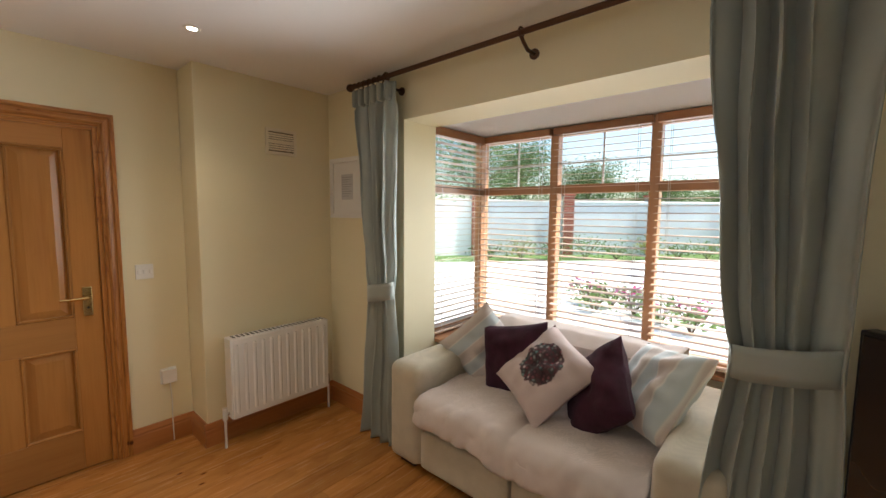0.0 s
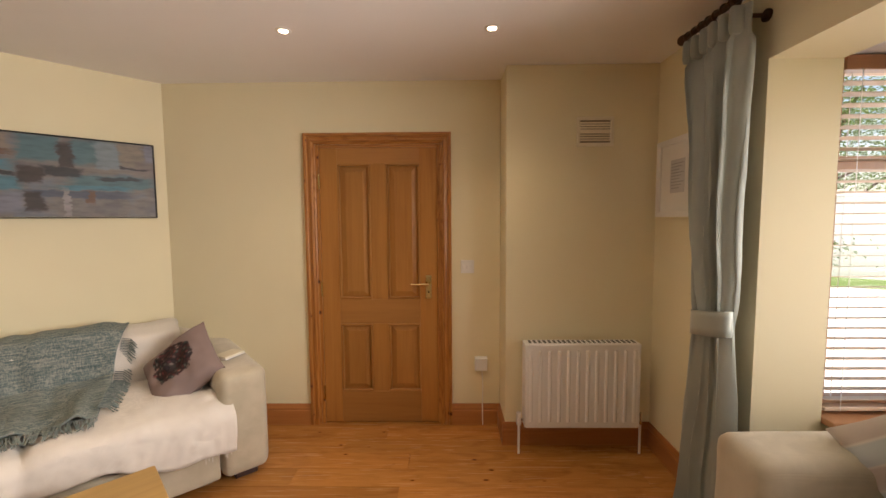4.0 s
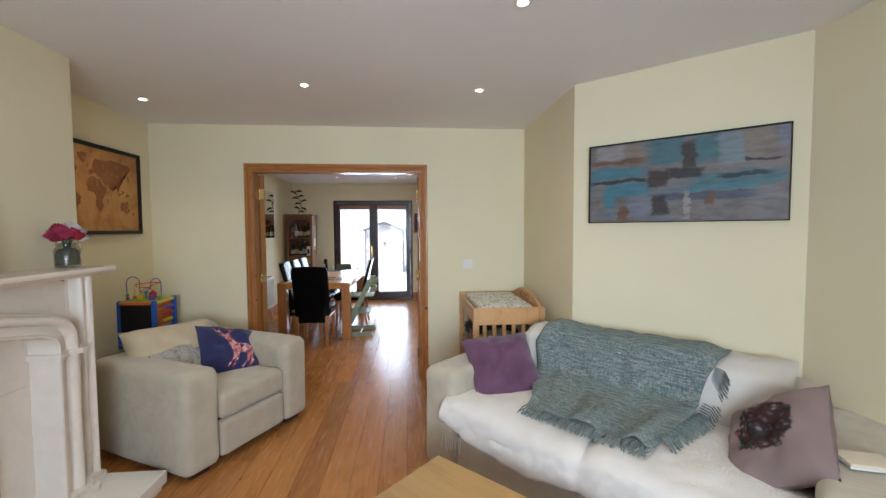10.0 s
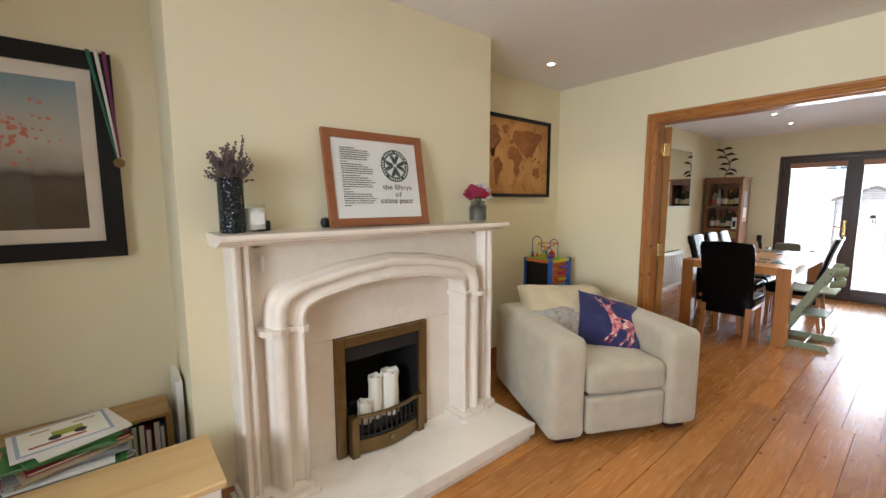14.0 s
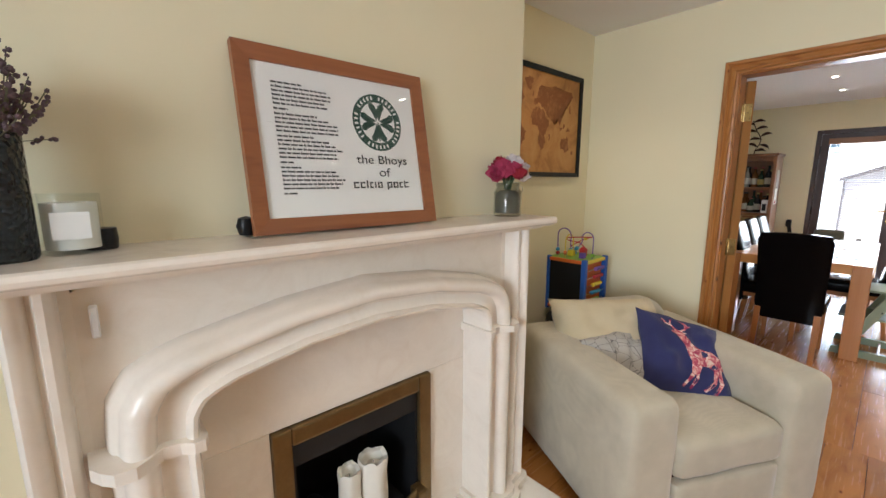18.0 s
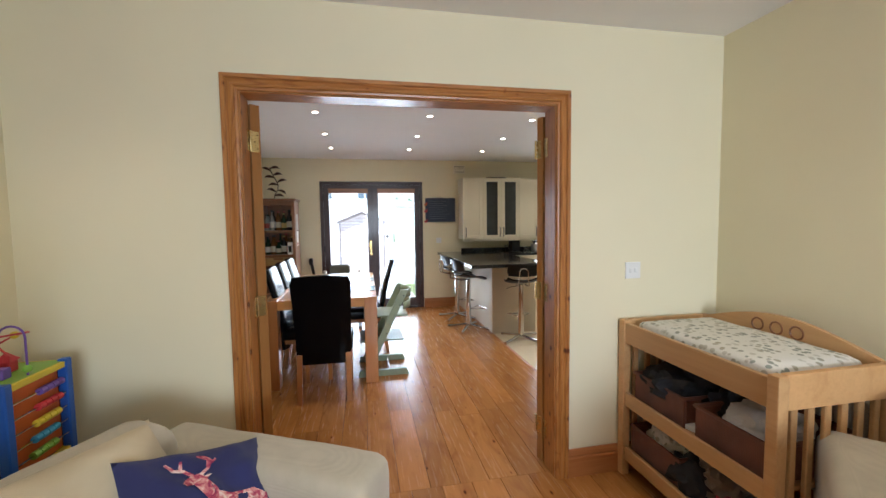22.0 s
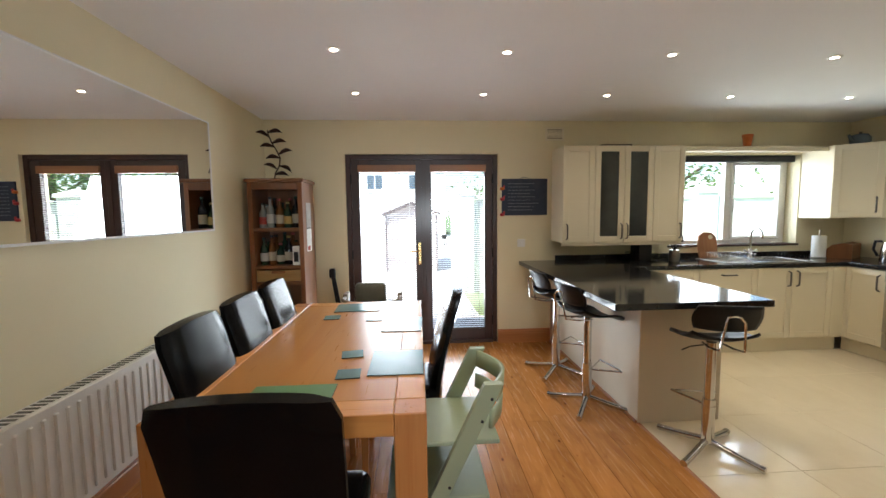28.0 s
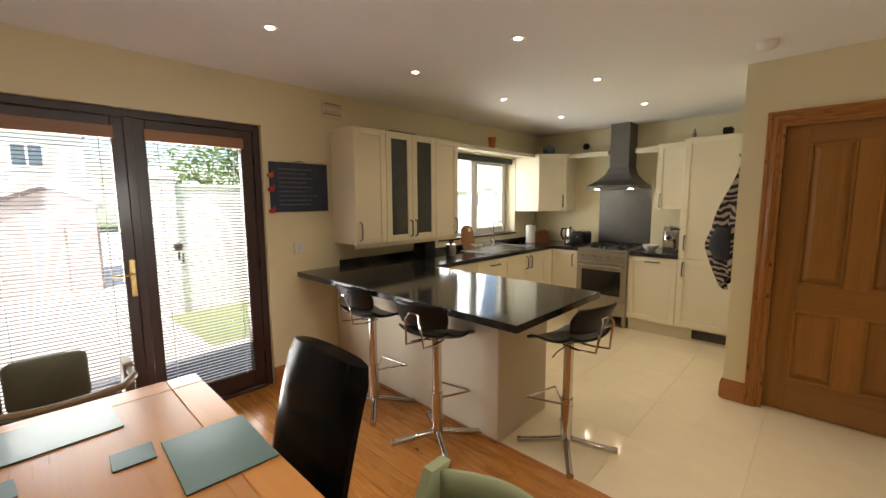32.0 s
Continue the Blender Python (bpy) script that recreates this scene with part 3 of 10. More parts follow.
def lever(parent, x, y, z, side, way, mat):
    """A lever handle on a long plate; side is the way its face looks along y, way the way the lever points along x."""
    pl = part("door_handle", box(x - 0.022, x + 0.022, y, y + side * 0.008, z - 0.085, z + 0.085, 0.004, 2), mat, parent, "worn brass lever handle")
    b = rod((x, y + side * 0.005, z + 0.025), (x, y + side * 0.045, z + 0.025), 0.009)
    pipe([(x, y + side * 0.045, z + 0.025), (x + way * 0.03, y + side * 0.05, z + 0.027), (x + way * 0.08, y + side * 0.05, z + 0.024), (x + way * 0.12, y + side * 0.047, z + 0.027)], 0.008, 8, bm=b)
    part("lever", b, mat, pl, smooth=True)
    part("keyhole", rod((x, y + side * 0.007, z - 0.035), (x, y + side * 0.0105, z - 0.035), 0.006), M_BLACK, pl)


def panel_door(name, m, w, label, handle_x, way, both=False, hinge_x=None, butts=False):
    """A four-panel door leaf, x from 0 to w, front face at y = 0, 44 mm thick."""
    h = 1.965
    d = new(name)
    d.matrix_basis = m
    t = 0.044
    s = 0.125 * w / 0.83
    mid = 0.115 * w / 0.83
    pw = (w - 2 * s - mid) / 2
    for x0, x1, z0, z1 in ((0, s, 0.008, h), (w - s, w, 0.008, h)):
        part("stile", box(x0, x1, 0, t, z0, z1, 0.002), M_DOOR, d)
    part("mullion", box(s, w - s, 0.0, t, 0.73, 0.905, 0.002), M_DOOR_H, d)
    for z0, z1 in ((0.008, 0.235), (1.85, h)):
        part("rail", box(s, w - s, 0.0005, t, z0, z1, 0.002), M_DOOR_H, d)
    for z0, z1 in ((0.235, 0.73), (0.905, 1.85)):
        part("muntin", box(s + pw, s + pw + mid, 0.0005, t, z0, z1, 0.002), M_DOOR, d)
    for x0 in (s, s + pw + mid):
        for z0, z1 in ((0.235, 0.73), (0.905, 1.85)):
            b = box(x0 - 0.002, x0 + pw + 0.002, 0.0175, t - 0.0175, z0 - 0.002, z1 + 0.002)
            for side, y0, y1 in ((-1, 0.006, 0.0175), (1, t - 0.0175, t - 0.006)):
                a = bmesh.new()
                ya, yb = (y1, y0) if side < 0 else (y0, y1)
                o = [a.verts.new((x, ya, z)) for x, z in ((x0 + 0.022, z0 + 0.022), (x0 + pw - 0.022, z0 + 0.022), (x0 + pw - 0.022, z1 - 0.022), (x0 + 0.022, z1 - 0.022))]
                i_ = [a.verts.new((x, yb, z)) for x, z in ((x0 + 0.055, z0 + 0.055), (x0 + pw - 0.055, z0 + 0.055), (x0 + pw - 0.055, z1 - 0.055), (x0 + 0.055, z1 - 0.055))]
                a.faces.new(i_)
                for k in range(4):
                    a.faces.new((o[k], o[(k + 1) % 4], i_[(k + 1) % 4], i_[k]))
                join(b, a)
            pn = part("panel", b, M_DOOR, d)
            mo = bmesh.new()
            for y0, y1 in ((-0.005, 0.016), (t - 0.016, t + 0.005)):
                for u0, u1, v0, v1 in ((x0, x0 + pw, z0, z0 + 0.016), (x0, x0 + pw, z1 - 0.016, z1), (x0, x0 + 0.016, z0 + 0.016, z1 - 0.016), (x0 + pw - 0.016, x0 + pw, z0 + 0.016, z1 - 0.016)):
                    box(u0, u1, y0, y1, v0, v1, 0.005, 1, bm=mo)
            part("moulding", mo, M_DOOR, pn)
    if handle_x is not None:
        lever(d, handle_x, 0, 0.99, -1, way, M_BRASS)
        if both:
            lever(d, handle_x, t, 0.99, 1, way, M_BRASS)
    if hinge_x is not None:
        for z in (0.23, 0.98, 1.73):
            b = rod((hinge_x, -0.006, z - 0.05), (hinge_x, -0.006, z + 0.05), 0.007)
            part("hinge", b, M_BRASS, d, "brass hinge")
    if butts:
        for z in (0.17, 0.95, 1.74):
            hg = part("hinge", box(-0.0025, 0.0005, 0.008, t - 0.001, z, z + 0.1, 0.001), M_BRASS, d, "brass butt hinge")
            part("knuckle", rod((-0.006, t + 0.004, z), (-0.006, t + 0.004, z + 0.1), 0.006), M_BRASS, hg, smooth=True)
            for k in range(3):
                part("screw", rod((-0.0035, 0.016 + 0.012 * (k % 2), z + 0.018 + 0.032 * k), (-0.0024, 0.016 + 0.012 * (k % 2), z + 0.018 + 0.032 * k), 0.004, 8), M_ANTIQUE, hg)
    return tagged(d, label, "door", "", "structure")


M_DOOR_H = timber("oak_door_rail", (0.412, 0.19, 0.052), (0.312, 0.128, 0.033), 0, 0.38, 0.7, rand=5.0, coat=0.12)
a = architrave("door_frame_1", 0.86, 1.98)
a.matrix_basis = pose(X_DOOR, -0.175, 0, 0, 0, 90)
jamb(0.86, 1.98, 0.13, a)
panel_door("door_1", pose(X_DOOR - 0.012, -0.152, 0, 0, 0, 90), 0.814, "closed four-panel oak door with brass lever handle", 0.75, -1, hinge_x=-0.004)
a = architrave("door_frame_2", 0.86, 1.98)
a.matrix_basis = pose(X_UTIL, -4.86, 0, 0, 0, 90)
jamb(0.86, 1.98, 0.115, a)
panel_door("door_2", pose(X_UTIL - 0.05, -4.837, 0, 0, 0, 90), 0.814, "closed four-panel oak door in the kitchen corner", 0.75, -1)
a = architrave("door_frame_3", OP_R - OP_L, OP_T, 0.07)
a.matrix_basis = pose(OP_R, Y_SOUTH, 0, 0, 0, 180)
jamb(OP_R - OP_L, OP_T, 0.12, a, 0.006)
for x0, x1, w in ((0.006, 0.0085, 1), (OP_R - OP_L - 0.0085, OP_R - OP_L - 0.006, -1)):
    for z in (0.17, 0.95, 1.74):
        hg = part("hinge_leaf", box(x0, x1, 0.082, 0.119, z, z + 0.1, 0.001), M_BRASS, a, "brass butt hinge leaf")
        for k in range(4):
            xs = x1 if w > 0 else x0
            part("screw", rod((xs - 0.0005 * w, 0.094 + 0.012 * (k % 2), z + 0.014 + 0.024 * k), (xs + 0.001 * w, 0.094 + 0.012 * (k % 2), z + 0.014 + 0.024 * k), 0.004, 8), M_ANTIQUE, hg)
a2 = architrave("door_frame_4", OP_R - OP_L, OP_T, 0.07)
a2.matrix_basis = pose(OP_L, -3.31, 0, 0, 0, 0)
DOOR3 = -56
LEAF = (OP_R - OP_L - 0.05) / 2
panel_door("door_3", pose(OP_R - 0.05, -3.336, 0, 0, 0, DOOR3), LEAF, "open leaf of the pine double doors, swung into the dining room", LEAF - 0.06, -1, True, None, True)
panel_door("door_4", pose(OP_L + 0.008, -3.334, 0, 0, 0, 198), LEAF, "open leaf of the pine double doors, folded towards the wall", LEAF - 0.06, -1, True, None, True)

# ---- living room: seating ----
def sofa(name, m, w, label, seats=2, arm=0.25, deep=0.93, arm_h=0.63, recliner=False):
    """Rounded-arm seating; x across, front at y = 0 facing -y, on the floor."""
    s = thing(name, m, label, "sofa" if seats > 1 else "armchair")
    for sx in (-1, 1):
        cx = sx * (w / 2 - arm / 2)
        part("arm", soft(arm, deep - 0.02, arm_h - 0.035, 0.052, 0.006, 14, 0.004, cx, (cx, deep / 2, 0.035 + (arm_h - 0.035) / 2)), M_SUEDE, s, smooth=True)
    inner = w - 2 * arm
    part("base", box(-inner / 2, inner / 2, 0.07, deep - 0.03, 0.05, 0.30, 0.02, 2), M_WENGE, s, smooth=True)
    part("backrest", soft(inner + 0.06, 0.24, 0.62, 0.08, 0.0, 12, 0.007, 3, (0, deep - 0.14, 0.44)), M_SUEDE, s, smooth=True)
    each = inner / seats
    for i in range(seats):
        cx = -inner / 2 + each * (i + 0.5)
        part("seat", soft(each - 0.008, 0.68, 0.17, 0.045, 0.018, 14, 0.005, i, (cx, 0.352, 0.365)), M_SUEDE, s, smooth=True)
        part("front_panel", soft(each - 0.016, 0.07, 0.222, 0.022, 0.0, 8, 0.003, i, (cx, 0.055, 0.161)), M_SUEDE, s, smooth=True)
    for sx in (-1, 1):
        for y in (0.10, deep - 0.12):
            part("foot", box(sx * (w / 2 - 0.12) - 0.06, sx * (w / 2 - 0.12) + 0.06, y - 0.04, y + 0.04, 0, 0.045, 0.004), M_WENGE, s)
    return s


SOFA_BAY = pose(-0.64, 1.78, 0, 0, 0, 0)
SOFA_DIAG = pose(-1.49, -1.045, 0, 0, 0, 131.9)
CHAIR = pose(0.267, -2.13, 0, 0, 0, -117.1)
sofa("bay_sofa", SOFA_BAY, 1.70, "pale suede two-seat sofa standing in the window bay")
sofa("diagonal_sofa", SOFA_DIAG, 2.0, "pale suede two-seat sofa under a throw, set across the corner")
sofa("armchair", CHAIR, 0.99, "pale suede armchair with rounded arms beside the hearth", 1, 0.23)


def printed(name, ground, dots, stem, seed):
    """Cloth with a round head of petals printed on it, on the middle of the cushion."""
    m, nt, ln, bs = nodes_of(name)
    tc = nt.new("ShaderNodeTexCoord")
    mp = nt.new("ShaderNodeMapping")
    mp.inputs["Location"].default_value = (0, 0, -0.02)
    ln.new(tc.outputs["Object"], mp.inputs["Vector"])
    fl = nt.new("ShaderNodeVectorMath")
    fl.operation = "MULTIPLY"
    fl.inputs[1].default_value = (1, 0, 1)
    ln.new(mp.outputs[0], fl.inputs[0])
    d = nt.new("ShaderNodeVectorMath")
    d.operation = "LENGTH"
    ln.new(fl.outputs[0], d.inputs[0])
    vo = nt.new("ShaderNodeTexVoronoi")
    vo.inputs["Scale"].default_value = 46.0
    ln.new(fl.outputs[0], vo.inputs["Vector"])
    n = noise_tex(nt, ln, fl.outputs[0], 24.0, 2)
    ad = nt.new("ShaderNodeMath")
    ad.operation = "MULTIPLY_ADD"
    ad.inputs[1].default_value = 0.06
    ln.new(n, ad.inputs[0])
    ln.new(d.outputs["Value"], ad.inputs[2])
    inside = ramp(nt, ln, ad.outputs[0], [(0.148, (1, 1, 1)), (0.155, (0, 0, 0))])
    petal = ramp(nt, ln, vo.outputs["Color"], [(0.2, dots[0]), (0.45, dots[1]), (0.7, dots[2]), (0.85, dots[3])])
    petal = blend(nt, ln, ramp(nt, ln, vo.outputs["Distance"], [(0.2, (0, 0, 0)), (0.5, (0.85, 0.85, 0.85))]), petal, shade(dots[0], 0.4))
    drift = noise_tex(nt, ln, mp.outputs[0], 3.0, 3)
    base = ramp(nt, ln, drift, [(0.3, shade(ground, 0.9)), (0.7, shade(ground, 1.08))])
    ln.new(blend(nt, ln, inside, base, petal), bs.inputs["Base Color"])
    bs.inputs["Roughness"].default_value = 0.85
    bump(nt, ln, bs, noise_tex(nt, ln, mp.outputs[0], 500.0, 1), 0.2)
    return m


def striped(name, a, b_, c, scale):
    m, nt, ln, bs = nodes_of(name)
    v = coords(nt, ln)
    sp = nt.new("ShaderNodeSeparateXYZ")
    ln.new(v, sp.inputs[0])
    mu = nt.new("ShaderNodeMath")
    mu.operation = "MULTIPLY"
    mu.inputs[1].default_value = scale
    ln.new(sp.outputs[0], mu.inputs[0])
    fr = nt.new("ShaderNodeMath")
    fr.operation = "FRACT"
    ln.new(mu.outputs[0], fr.inputs[0])
    col = ramp(nt, ln, fr.outputs[0], [(0.0, a), (0.42, shade(a, 1.05)), (0.45, c), (0.5, b_), (0.9, shade(b_, 0.95)), (0.95, c), (1.0, a)])
    ln.new(col, bs.inputs["Base Color"])
    bs.inputs["Roughness"].default_value, bs.inputs["Sheen Weight"].default_value = 0.6, 0.3
    bump(nt, ln, bs, noise_tex(nt, ln, v, 400.0, 1), 0.2)
    return m


M_FLORAL = printed("floral_print_beige", (0.52, 0.42, 0.39), ((0.06, 0.03, 0.04), (0.40, 0.10, 0.12), (0.10, 0.20, 0.19), (0.48, 0.36, 0.35)), (0, 0, 0), 1)
M_FLORAL2 = printed("floral_print_mauve", (0.25, 0.185, 0.175), ((0.02, 0.012, 0.018), (0.30, 0.07, 0.07), (0.05, 0.10, 0.10), (0.36, 0.22, 0.20)), (0, 0, 0), 2)
M_STRIPE = striped("striped_silk", (0.42, 0.46, 0.46), (0.50, 0.42, 0.37), (0.60, 0.56, 0.50), 7.0)
M_PLUM = weave("plum_velvet", (0.034, 0.006, 0.016), (0.06, 0.011, 0.028), 300, 1.0, 0.5, 14, 0.3, 0.0)
M_PURPLE = weave("purple_velvet", (0.10, 0.036, 0.085), (0.16, 0.065, 0.13), 300, 0.8, 0.3, 9, 0.25, 0.3)
M_NAVY = weave("navy_cotton", (0.018, 0.022, 0.10), (0.025, 0.03, 0.13), 500, 0.85, 0.2, 6, 0.15, 0.1)
M_CREAM_CLOTH = weave("cream_cloth", (0.60, 0.50, 0.325), (0.67, 0.57, 0.385), 400, 0.9, 0.2, 5, 0.15)


def lined(name, ground, ink):
    m, nt, ln, bs = nodes_of(name)
    v = coords(nt, ln)
    vo = nt.new("ShaderNodeTexVoronoi")
    vo.feature = "DISTANCE_TO_EDGE"
    vo.inputs["Scale"].default_value = 21.0
    ln.new(v, vo.inputs["Vector"])
    ln.new(ramp(nt, ln, vo.outputs["Distance"], [(0.012, ink), (0.03, ground)]), bs.inputs["Base Color"])
    bs.inputs["Roughness"].default_value = 0.85
    return m


M_LINES = lined("lined_cotton", (0.42, 0.40, 0.37), (0.16, 0.15, 0.15))


def pillow(m, w, h, t, mat, label, seed, group):
    return solid("cushion", cushion(w, h, t, 22, seed, 0.011), mat, label, "cushion", group, True, m)


G = "cushions on the bay sofa"
pillow(SOFA_BAY @ pose(-0.501, 0.522, 0.647, -5.3, 46.9, 23.6), 0.44, 0.42, 0.16, M_STRIPE, "striped grey and beige silk cushion on its corner", 1.0, G)
pillow(SOFA_BAY @ pose(-0.236, 0.461, 0.659, -16.0, -11.8, 7.8), 0.42, 0.42, 0.17, M_PLUM, "dark plum velvet cushion leaning on the sofa back", 2.0, G)
pillow(SOFA_BAY @ pose(0.003, 0.36, 0.675, -48, 16, -31), 0.44, 0.44, 0.16, M_FLORAL, "beige cushion with a printed flower, standing on its corner", 3.0, G)
pillow(SOFA_BAY @ pose(0.262, 0.40, 0.640, -34.4, -43.4, -17.5), 0.43, 0.43, 0.17, M_PLUM, "dark plum velvet cushion tilted against its neighbour", 4.0, G)
pillow(SOFA_BAY @ pose(0.487, 0.50, 0.692, -41.8, -9.2, -39.4), 0.46, 0.46, 0.17, M_STRIPE, "striped grey and beige silk cushion leaning on the arm", 5.0, G)
G = "cushions on the diagonal sofa"
pillow(SOFA_DIAG @ pose(-0.667, 0.376, 0.601, -42.5, -3.0, 56.5), 0.44, 0.44, 0.17, M_PURPLE, "purple velvet cushion against the sofa arm", 6.0, G)
pillow(SOFA_DIAG @ pose(0.638, 0.374, 0.608, -51.9, -37.6, -20.7), 0.42, 0.42, 0.16, M_FLORAL2, "mauve cushion with a printed flower against the arm", 7.0, G)
G = "cushions on the armchair"
pillow(CHAIR @ pose(-0.068, 0.668, 0.569, -36.2, 3.3, -1.1), 0.64, 0.48, 0.27, M_CREAM_CLOTH, "plump cream back cushion of the armchair", 8.0, G)
pillow(CHAIR @ pose(-0.094, 0.499, 0.535, -49.1, -1.0, 19.7), 0.44, 0.36, 0.12, M_LINES, "grey cushion with a pattern of fine lines", 9.0, G)
DEER = CHAIR @ pose(0.136, 0.425, 0.566, -50, 16.0, -18.4)
deer_cushion = pillow(DEER, 0.43, 0.43, 0.14, M_NAVY, "navy cushion with a pink patterned deer on it", 10.0, G)


def blossom_print(name):
    m, nt, ln, bs = nodes_of(name)
    n = noise_tex(nt, ln, coords(nt, ln), 42.0, 4, 0.6, 0.8)
    ln.new(ramp(nt, ln, n, [(0.36, (0.27, 0.02, 0.08)), (0.46, (0.50, 0.09, 0.14)), (0.54, (0.66, 0.30, 0.28)), (0.62, (0.78, 0.62, 0.55))]), bs.inputs["Base Color"])
    bs.inputs["Roughness"].default_value = 0.85
    return m


M_DEER = blossom_print("pink_blossom_print")


def flat_shape(pts, y):
    b = bmesh.new()
    b.faces.new([b.verts.new((x, y, z)) for x, z in pts])
    bmesh.ops.triangulate(b, faces=b.faces[:])
    return b


def swell(b, w, h, t, seed, wrinkle=0.011):
    """Lays a flat print on the front skin of a cushion."""
    bmesh.ops.subdivide_edges(b, edges=b.edges[:], cuts=4, use_grid_fill=False)
    for v in b.verts:
        u, q = 2 * v.co.x / w, 2 * v.co.z / h
        u, q = u / (1 - 0.07 * (1 - min(1, q * q))), q / (1 - 0.07 * (1 - min(1, u * u)))
        fall = max(0.0, (1 - u ** 4) * (1 - q ** 4))
        v.co.y = -t / 2 * fall ** 0.55 - wrinkle * noise.noise(Vector((u * 3 + seed, q * 3, seed - 1))) * fall * 3 - 0.003
    return b


b = bmesh.new()
for pts in ([(-0.065, 0.088), (-0.024, 0.097), (-0.017, 0.062), (-0.005, 0.034), (0.043, 0.022), (0.116, 0.021), (0.16, -0.006), (0.156, -0.051), (0.121, -0.1), (0.077, -0.071), (0.021, -0.081), (-0.012, -0.056), (-0.032, -0.007), (-0.051, 0.043)],
            [(-0.024, 0.097), (-0.032, 0.112), (-0.06, 0.112), (-0.087, 0.096), (-0.101, 0.081), (-0.093, 0.072), (-0.069, 0.076), (-0.044, 0.081)],
            [(-0.029, 0.099), (-0.001, 0.102), (-0.026, 0.085)],
            [(-0.061, 0.109), (-0.086, 0.125), (-0.114, 0.131), (-0.13, 0.163), (-0.124, 0.166), (-0.106, 0.14), (-0.079, 0.132), (-0.051, 0.114)],
            [(-0.096, 0.132), (-0.092, 0.158), (-0.085, 0.158), (-0.085, 0.132)],
            [(-0.039, 0.11), (-0.015, 0.124), (-0.002, 0.142), (-0.015, 0.161), (-0.038, 0.165), (-0.032, 0.171), (-0.007, 0.167), (0.009, 0.143), (-0.006, 0.119), (-0.031, 0.103)],
            [(-0.004, 0.136), (0.022, 0.153), (0.024, 0.146), (-0.001, 0.129)],
            [(-0.008, -0.047), (0.017, -0.068), (0.013, -0.118), (-0.015, -0.152), (-0.052, -0.197), (-0.062, -0.192), (-0.028, -0.146), (-0.007, -0.114)],
            [(0.019, -0.064), (0.043, -0.072), (0.025, -0.137), (-0.013, -0.199), (-0.024, -0.195), (0.009, -0.132)],
            [(0.1, -0.074), (0.129, -0.089), (0.115, -0.145), (0.061, -0.196), (0.046, -0.191), (0.096, -0.14)],
            [(0.122, -0.083), (0.15, -0.063), (0.158, -0.134), (0.109, -0.207), (0.095, -0.202), (0.136, -0.133)],
            [(0.164, -0.026), (0.177, -0.055), (0.151, -0.072)]):
    join(b, flat_shape([(0.9 * x, 0.92 * z) for x, z in pts], 0))
part("deer_print", swell(b, 0.43, 0.43, 0.14, 10.0), M_DEER, deer_cushion, "pink and red patterned deer")


# throws
def drape(name, m, width, path, mat, label, fold=0.02, seed=0.0, nu=40, nv=44, skew=0.0, category="throw", edge=0.03, dip=0.0, sides=None):
    """A blanket laid along a path of (y, z) points, x across; folds run down its length."""
    pts = [Vector((0, y, z)) for y, z in path]
    seg = [(q - p).length for p, q in zip(pts, pts[1:])]
    total = sum(seg)

    def at(s):
        s *= total
        for p, q, l in zip(pts, pts[1:], seg):
            if s <= l:
                return p.lerp(q, s / l)
            s -= l
        return pts[-1]

    def fn(u, v):
        p = at(v)
        a, c = at(max(0, v - 0.02)), at(min(1, v + 0.02))
        t = (c - a).normalized()
        nrm = Vector((0, t.z, -t.y))
        w = noise.noise(Vector((u * 5 + seed, v * 2.2, seed))) + 0.5 * noise.noise(Vector((u * 12, v * 5 + seed, 1)))
        x = (u - 0.5) * width + skew * v + edge * noise.noise(Vector((seed, v * 4, u > 0.5)))
        if sides:
            k = min(len(sides) - 2, int(v * (len(sides) - 1)))
            f = v * (len(sides) - 1) - k
            lo, hi = [sides[k][e] + f * (sides[k + 1][e] - sides[k][e]) for e in (0, 1)]
            x = lo + (hi - lo) * u + edge * noise.noise(Vector((seed, v * 4, u > 0.5)))
        q = p + Vector((x, 0, 0)) + nrm * (fold * (0.6 + w))
        q.z += edge * noise.noise(Vector((u * 6, seed, 2))) * (v > 0.9) - (0.0 if v < 0.9 else 0.02 * abs(noise.noise(Vector((u * 9, 0, seed)))))
        if dip:
            front = max(0.0, min(1.0, (v - 0.55) / 0.45))
            q.z += dip * (0.35 * abs(math.sin(math.pi * (u - 0.5) * 2)) - 1.3 * math.exp(-(x / 0.028) ** 2)) * (1 - front)
            q.y += 0.55 * dip * math.exp(-(x / 0.04) ** 2) * front
            q.z += front ** 2 * 0.11 * (noise.noise(Vector((u * 3.3 + seed, 0.5, seed))) - 0.25 * math.exp(-(x / 0.15) ** 2)) + front * front * 0.045 * (1 - 2 * u)
            q += nrm * (0.016 * abs(noise.noise(Vector((u * 13 + 4 * v, v * 7, seed)))) + 0.008 * abs(noise.noise(Vector((u * 30, v * 12 + u * 9, seed + 3))))) * (0.6 + front)
        return q

    ob = solid(name, sheet(fn, nu, nv), mat, label, category, "", True, m)
    thick(ob, 0.008, 1.0)
    return ob


